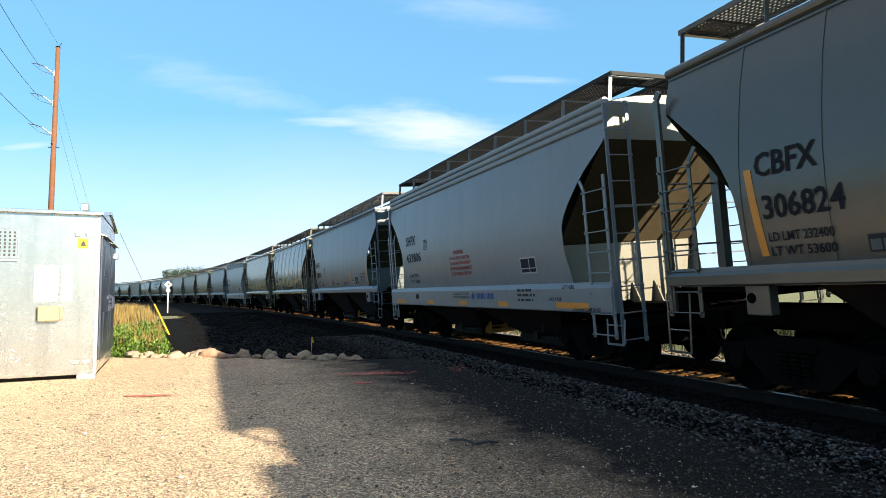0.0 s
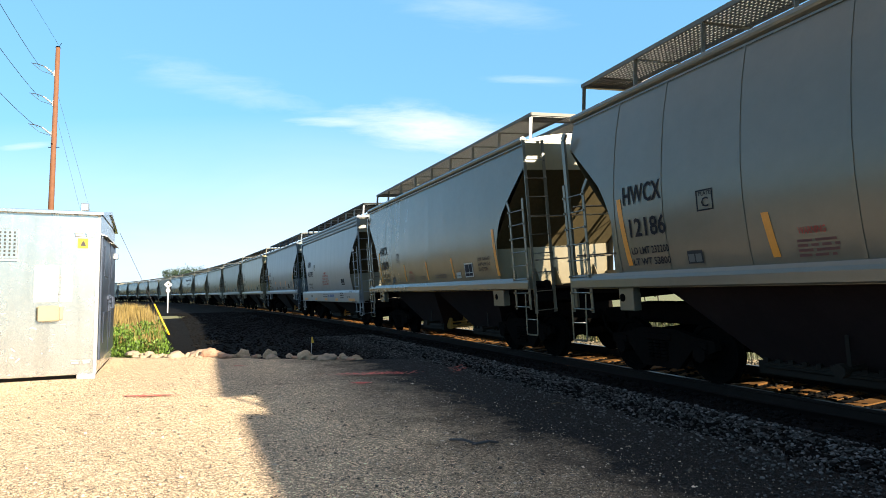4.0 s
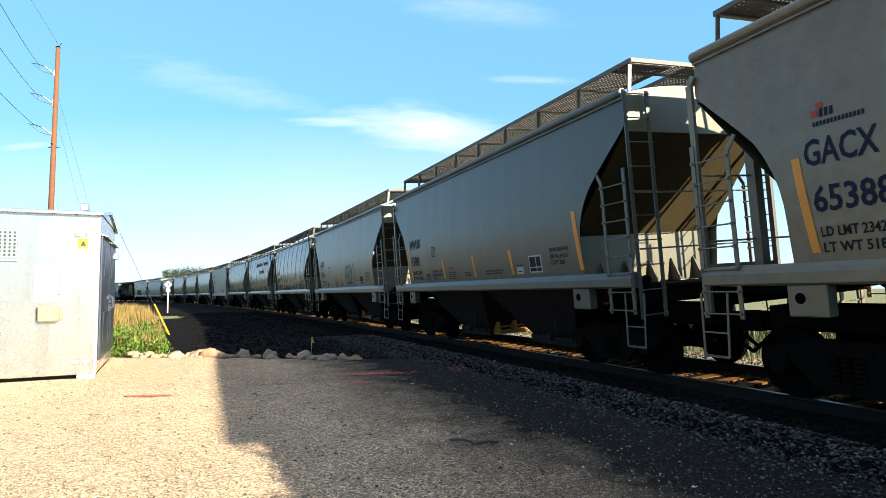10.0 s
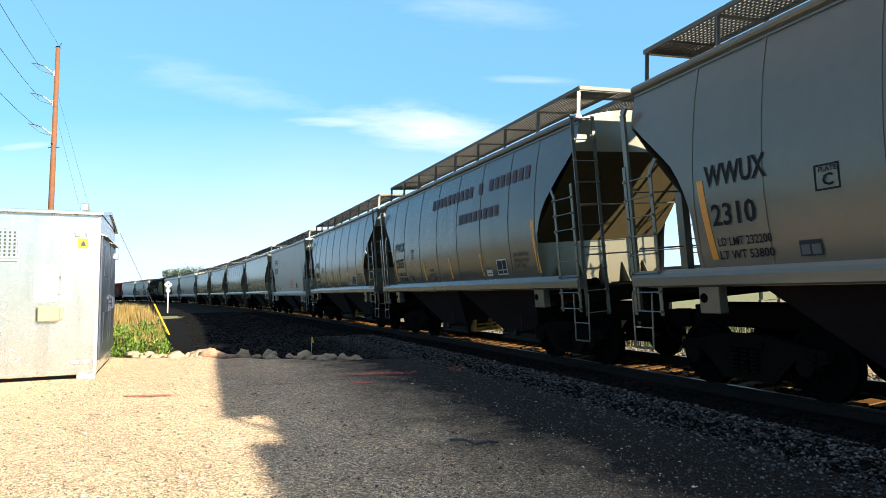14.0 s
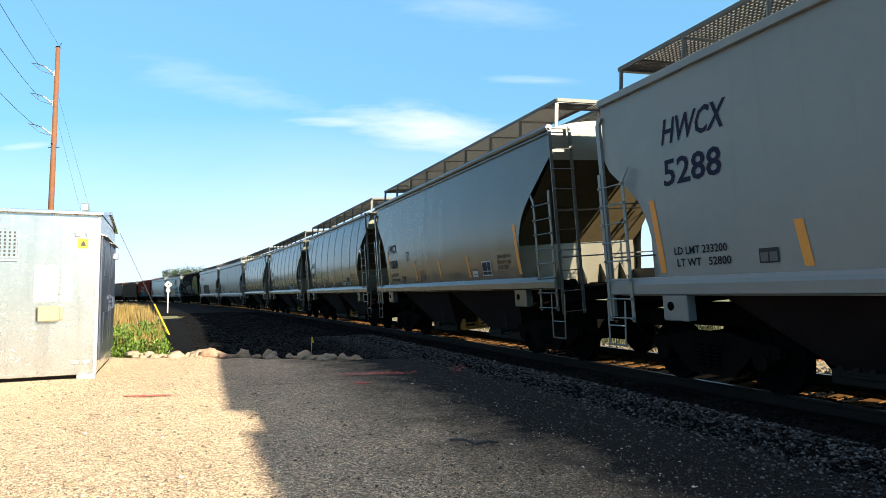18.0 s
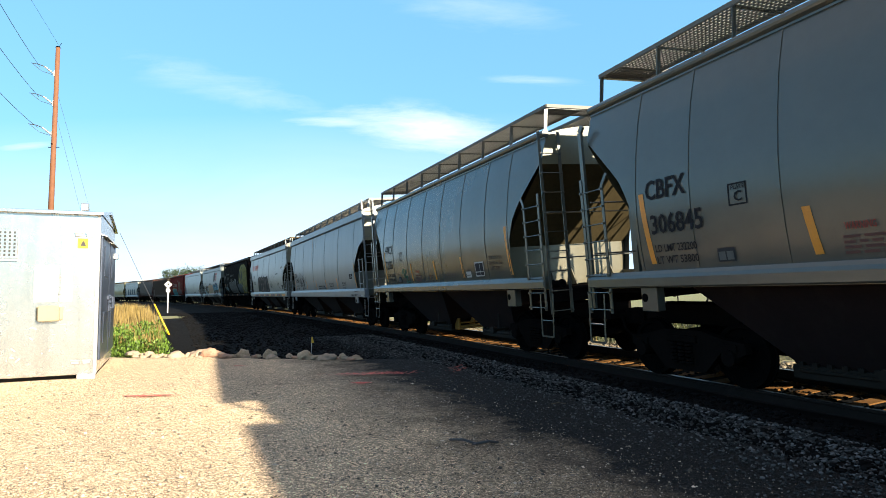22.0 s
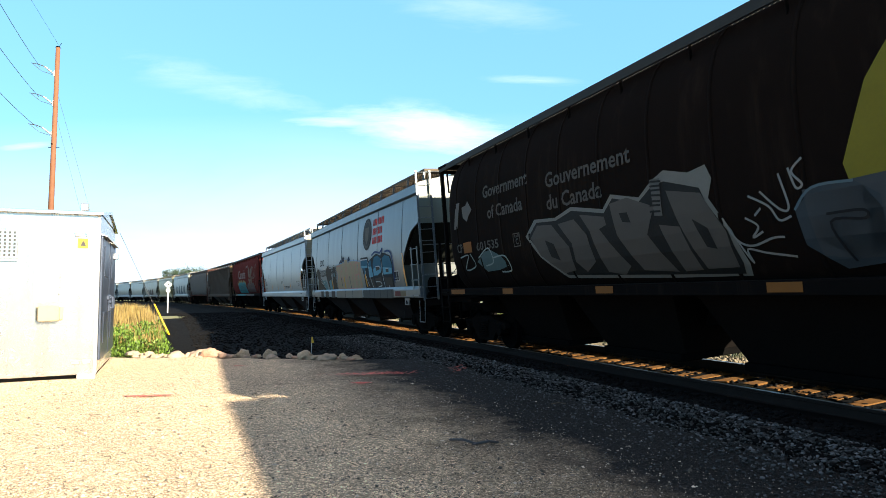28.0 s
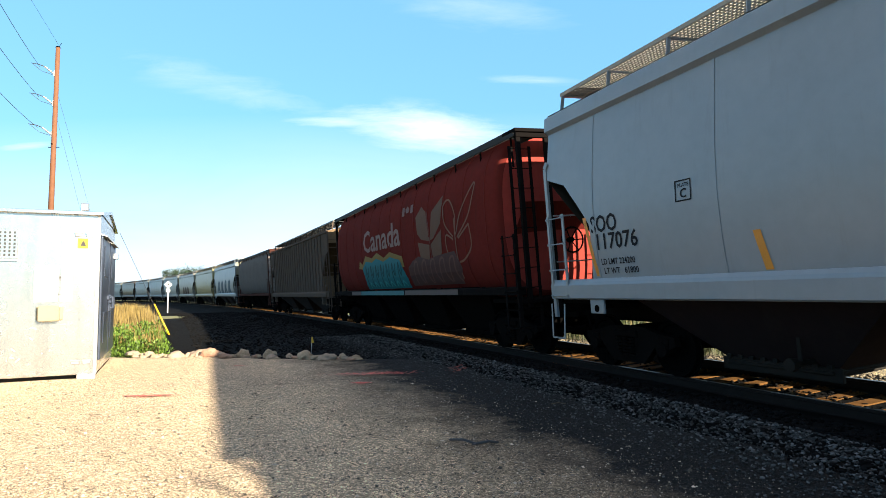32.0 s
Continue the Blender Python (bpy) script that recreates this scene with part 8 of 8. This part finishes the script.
def make_marks():
    """Spray-painted survey marks, a twig and a pin flag."""
    rng = random.Random(4)
    for cx, cy, n, sx, sy, tilt in ((-4.43, 9.0, 46, 0.42, 0.08, 0.12), (-1.33, 11.2, 60, 0.75, 0.18, 0.1), (-1.40, 10.05, 22, 0.14, 0.1, 0.0), (-4.3, 12.6, 14, 0.22, 0.06, 0.0), (0.3, 12.0, 8, 0.3, 0.5, 0.4)):
        M = Mesher()
        for _ in range(n * 4):
            x, y = rng.gauss(0, sx / 2), rng.gauss(0, sy / 2)
            y += x * tilt
            r = rng.uniform(0.006, 0.022)
            k = [(cx + x + r * (1 + 0.5 * rng.random()) * 1.7 * math.cos(a), cy + y + r * (0.5 + 0.4 * rng.random()) * math.sin(a), 0.0255 + 0.0004 * rng.random()) for a in [i * math.pi / 3.5 for i in range(7)]]
            M.poly(k)
        thing("marking_paint", "faded pink survey spray paint on the gravel", "paint mark", None, M.mesh("marking_paint", PINK), "survey marks")
    M = Mesher()
    M.path([(0.05, 6.15, 0.02), (0.18, 6.02, 0.05), (0.30, 5.93, 0.03), (0.42, 5.90, 0.06), (0.52, 5.98, 0.03)], 0.012, 6)
    M.path([(0.30, 5.93, 0.03), (0.26, 5.85, 0.04)], 0.006, 5)
    thing("twig", "crooked dark twig lying on the gravel", "twig", None, M.mesh("twig", CABLE))
    for x, y, l, a in ((-4.35, 7.55, 0.12, 20), (-0.25, 9.6, 0.2, -15), (-5.6, 6.2, 0.16, 10), (-3.1, 5.6, 0.12, -30), (1.5, 8.0, 0.2, 12)):
        M = Mesher()
        M.path([(-l / 2, 0, 0.012), (0, 0.02, 0.02), (l / 2, -0.01, 0.012)], 0.005, 5)
        thing("twig", "short dry twig lying on the gravel", "twig", pose(x, y, 0.012, 0, 0, a), M.mesh("twig", BARK), "twigs")
    f = thing("marker_flag", "small yellow marker flag by the boulders", "flag", pose(-3.6, 16.3, -0.12, 0, 0, 0))
    M = Mesher()
    M.tube((0, 0, 0), (0.01, 0, 0.47), 0.007, 5)
    part("stake", M.mesh("stake", POST), f)
    M = Mesher()
    M.extrude([(0.0, 0.30), (0.07, 0.31), (0.03, 0.47), (0.0, 0.46)], "y", -0.006, 0.006)
    part("flag", M.mesh("flag", YELLOW), f)


make_marks()


def leaves(name, places, size, mat, seed, up=0.5, wide=0.32):
    """Many small leaves or blades in one mesh: triangles pairs, turned every way."""
    rng = np.random.default_rng(seed)
    n = len(places)
    p = np.array(places)
    a = rng.uniform(0, 2 * np.pi, n)
    tilt = rng.uniform(-1, 1, n) * (1 - up) * 1.4
    s = np.array(size) if np.ndim(size) else np.full(n, size)
    s = s * rng.uniform(0.6, 1.3, n)
    side = np.stack([np.cos(a), np.sin(a), np.zeros(n)], 1)
    fw = np.stack([-np.sin(a) * np.sin(tilt), np.cos(a) * np.sin(tilt), np.cos(tilt)], 1)
    w = wide
    v = np.stack([p, p + (fw * 0.5 + side * w * 0.5) * s[:, None], p + fw * s[:, None], p + (fw * 0.55 - side * w * 0.5) * s[:, None]], 1)
    me = bpy.data.meshes.new(name)
    me.vertices.add(n * 4)
    me.vertices.foreach_set("co", v.ravel())
    me.loops.add(n * 4)
    me.loops.foreach_set("vertex_index", np.arange(n * 4, dtype=np.int32))
    me.polygons.add(n)
    me.polygons.foreach_set("loop_start", np.arange(0, n * 4, 4, dtype=np.int32))
    me.update(calc_edges=True)
    me.materials.append(mat)
    return me


def make_plants():
    rng = random.Random(21)

    def inside(n, test, x0, x1, y0, y1, hi):
        out, size = [], []
        while len(out) < n:
            x, y = rng.uniform(x0, x1), rng.uniform(y0, y1)
            if not test(x, y):
                continue
            out.append((x, y, land(x, y) - 0.02))
            size.append(hi * (0.6 + 0.6 * rng.random()))
        return out, size

    def west(x, y):
        return lat_of(x, y) > 8.9 + 0.045 * (y - 15) + 0.5 * noise.noise(Vector((y * 0.3, x * 0.3, 0))) and y > lot_edge(x) + 0.2
    pts, sz = inside(60000, lambda x, y: west(x, y) and y > 20.5 + 1.5 * noise.noise(Vector((x * 0.5, 2, y * 0.2))), -40, -6, 15.2, 60, 0.8)
    edge, esz = inside(2600, lambda x, y: west(x, y) and y > 16.5 and lat_of(x, y) < 10.0 + noise.noise(Vector((x, y, 3))), -16, -6, 15.0, 23, 0.55)
    pts, sz = pts + edge, sz + esz
    thing("dry_grass", "tall dry yellow grass beyond the boulders", "grass", None, leaves("dry_grass", pts, sz, GRASSY, 1, 0.78, 0.035), kind="stuff")
    # green weeds in front of the grass
    pts, sz = [], []
    for _ in range(330):
        cx, cy = rng.uniform(-13.5, -6.5), rng.uniform(15.4, 21.5)
        if not west(cx, cy):
            continue
        h = rng.uniform(0.3, 0.8)
        for _ in range(110):
            r = rng.random() ** 0.5 * 0.34
            a = rng.uniform(0, 6.28)
            z = rng.random()
            pts.append((cx + r * math.cos(a) * (1.1 - z * 0.6), cy + r * math.sin(a) * (1.1 - z * 0.6), land(cx, cy) + z * h))
            sz.append(0.11)
    thing("green_weeds", "leafy green weeds growing at the edge of the yard", "weeds", None, leaves("green_weeds", pts, sz, GRASSG, 2, 0.1, 0.4), kind="stuff")

    def east(x, y):
        return not (-6.2 < lat_of(x, y) and 0.366 * x - 0.93 * y > -10) and -16 < lat_of(x, y) < -3.3 + 0.8 * noise.noise(Vector((y * 0.3, x * 0.3, 4)))
    pts, sz = inside(26000, east, -2, 22, 4, 45, 0.55)
    thing("far_grass", "sunlit green and yellow grass beyond the track", "grass", None, leaves("far_grass", pts, sz, FARGRASS, 3, 0.7, 0.05), kind="stuff")
    pts, sz = inside(1500, east, -2, 22, 4, 45, 0.7)
    thing("far_dry_grass", "dry seed stalks beyond the track", "grass", None, leaves("far_dry_grass", pts, sz, GRASSY, 4, 0.8, 0.04), kind="stuff")


make_plants()


def make_shrub(x, y, r, h, seed, name="shrub", label="sunlit leafy shrub beyond the track"):
    rng = random.Random(seed)
    t = thing(name, label, "shrub", pose(x, y, land(x, y)), None, "shrubs beyond the track")
    M = Mesher()
    pts, sz = [], []
    for i in range(14):
        a = rng.uniform(0, 6.28)
        tip = Vector((r * 0.8 * math.cos(a), r * 0.8 * math.sin(a), h * rng.uniform(0.5, 1.0)))
        M.tube((0, 0, 0), tip, 0.02, 5, 0.006)
        for _ in range(120):
            u = rng.uniform(0.25, 1.05)
            q = tip * u
            pts.append((q.x + rng.gauss(0, r * 0.16), q.y + rng.gauss(0, r * 0.16), max(0.02, q.z + rng.gauss(0, h * 0.08))))
            sz.append(0.10)
    part("stems", M.mesh("stems", BARK), t)
    part("foliage", leaves("foliage", pts, sz, FARGRASS, seed, 0.2), t)


for i, (s, lat, r, h) in enumerate(((-8.5, -6.5, 0.7, 1.0), (-11.5, -7.2, 0.8, 1.1), (-14.5, -6.6, 0.7, 0.9), (-6, -8.5, 0.9, 1.0), (-3.5, -9, 0.9, 0.9), (-13.2, -3.9, 0.55, 1.0), (-16.5, -4.2, 0.5, 0.8), (-2, -7.6, 0.7, 0.7))):
    q = track(s, lat)
    make_shrub(q.x, q.y, r, h, 30 + i)


def make_far_side():
    """Sandy gravel and stakes beyond the track."""
    rng = random.Random(8)
    M = Mesher()
    ns, nl = 26, 14
    for i in range(ns + 1):
        for j in range(nl + 1):
            s, lat = -9.8 + 6.5 * i / ns, -2.3 - 4.2 * j / nl
            p = track(s + 0.5 * noise.noise(Vector((lat, 3, 0))), lat + 0.5 * noise.noise(Vector((s, 8, 0))))
            rim = min(i, ns - i, j, nl - j)
            z = -0.42 if rim == 0 else -0.13 + 0.05 * noise.noise(Vector((p.x * 1.4, p.y * 1.4, 0)))
            M.v.append((p.x, p.y, z))
    for i in range(ns):
        for j in range(nl):
            k = i * (nl + 1) + j
            M.f.append((k, k + nl + 1, k + nl + 2, k + 1))
    thing("sandy_patch", "sunlit yellow sandy gravel beyond the track", "gravel", None, M.mesh("sandy_patch", SANDY, True), kind="structure")
    for s, lat in ((-9.6, -5.2), (-8.9, -5.6), (-4.5, -7.5)):
        q = track(s, lat)
        M = Mesher()
        M.box(-0.03, 0.03, -0.012, 0.012, -0.1, 0.75, 0.004)
        thing("survey_stake", "orange-painted wooden survey stake beyond the track", "stake", pose(q.x, q.y, -0.2, 2, 3, 30), M.mesh("survey_stake", ORANGE), "survey stakes")


make_far_side()


def make_tree(x, y, h, r, seed):
    rng = random.Random(seed)
    t = thing("tree", "distant dark green leafy tree", "tree", pose(x, y, -0.2), None, "distant trees")
    M = Mesher()
    M.tube((0, 0, 0), (0.1, 0, h * 0.45), 0.30, 8, 0.2)
    pts, sz = [], []
    for i in range(26):
        a = rng.uniform(0, 6.28)
        z = h * rng.uniform(0.35, 0.98)
        rr = r * math.sqrt(max(0.05, 1 - ((z - 0.62 * h) / (0.45 * h)) ** 2)) * rng.uniform(0.5, 1.0)
        tip = Vector((rr * math.cos(a), rr * math.sin(a), z))
        M.tube((0.1, 0, h * 0.4), tip, 0.10, 5, 0.03)
        for _ in range(90):
            pts.append((tip.x + rng.gauss(0, r * 0.2), tip.y + rng.gauss(0, r * 0.2), tip.z + rng.gauss(0, h * 0.06)))
            sz.append(0.55)
    part("trunk", M.mesh("trunk", BARK), t)
    part("crown", leaves("crown", pts, sz, LEAF, seed, 0.1, 0.5), t)


rng = random.Random(17)
for i in range(22):
    u = i / 21
    make_tree(-108 + 46 * u + rng.uniform(-3, 3), 235 + rng.uniform(-12, 12), rng.uniform(7.5, 11) + 3 * math.sin(u * 3.1), rng.uniform(3.5, 5.0), 200 + i)
for i in range(10):
    make_tree(-190 + 9 * i + rng.uniform(-3, 3), 300 + rng.uniform(-12, 12), rng.uniform(6, 9), rng.uniform(3.5, 5.0), 300 + i)
for i in range(7):
    make_tree(130 + 30 * i + rng.uniform(-6, 6), 300 + rng.uniform(-30, 30), rng.uniform(8, 11), 5, 400 + i)


# ---- what moves ----


def motions():
    """The cars roll along the bend; the wheels turn with them."""
    times = [0.5 * i for i in range(65)]
    for car, s0 in CARS:
        walk(car, [(t, rolling(s0 + travelled(t))) for t in times])
    first = SPIN[0]
    fine = [i / 24 for i in range(769)]
    walk(first, [(t, pose(0, 0, 0, 0, math.degrees(travelled(t) / 0.457), 0)) for t in fine])
    for w in SPIN[1:]:
        w.rotation_mode = "QUATERNION"
        w.animation_data_create()
        w.animation_data.action = first.animation_data.action
        w.animation_data.action_slot = first.animation_data.action_slot


motions()
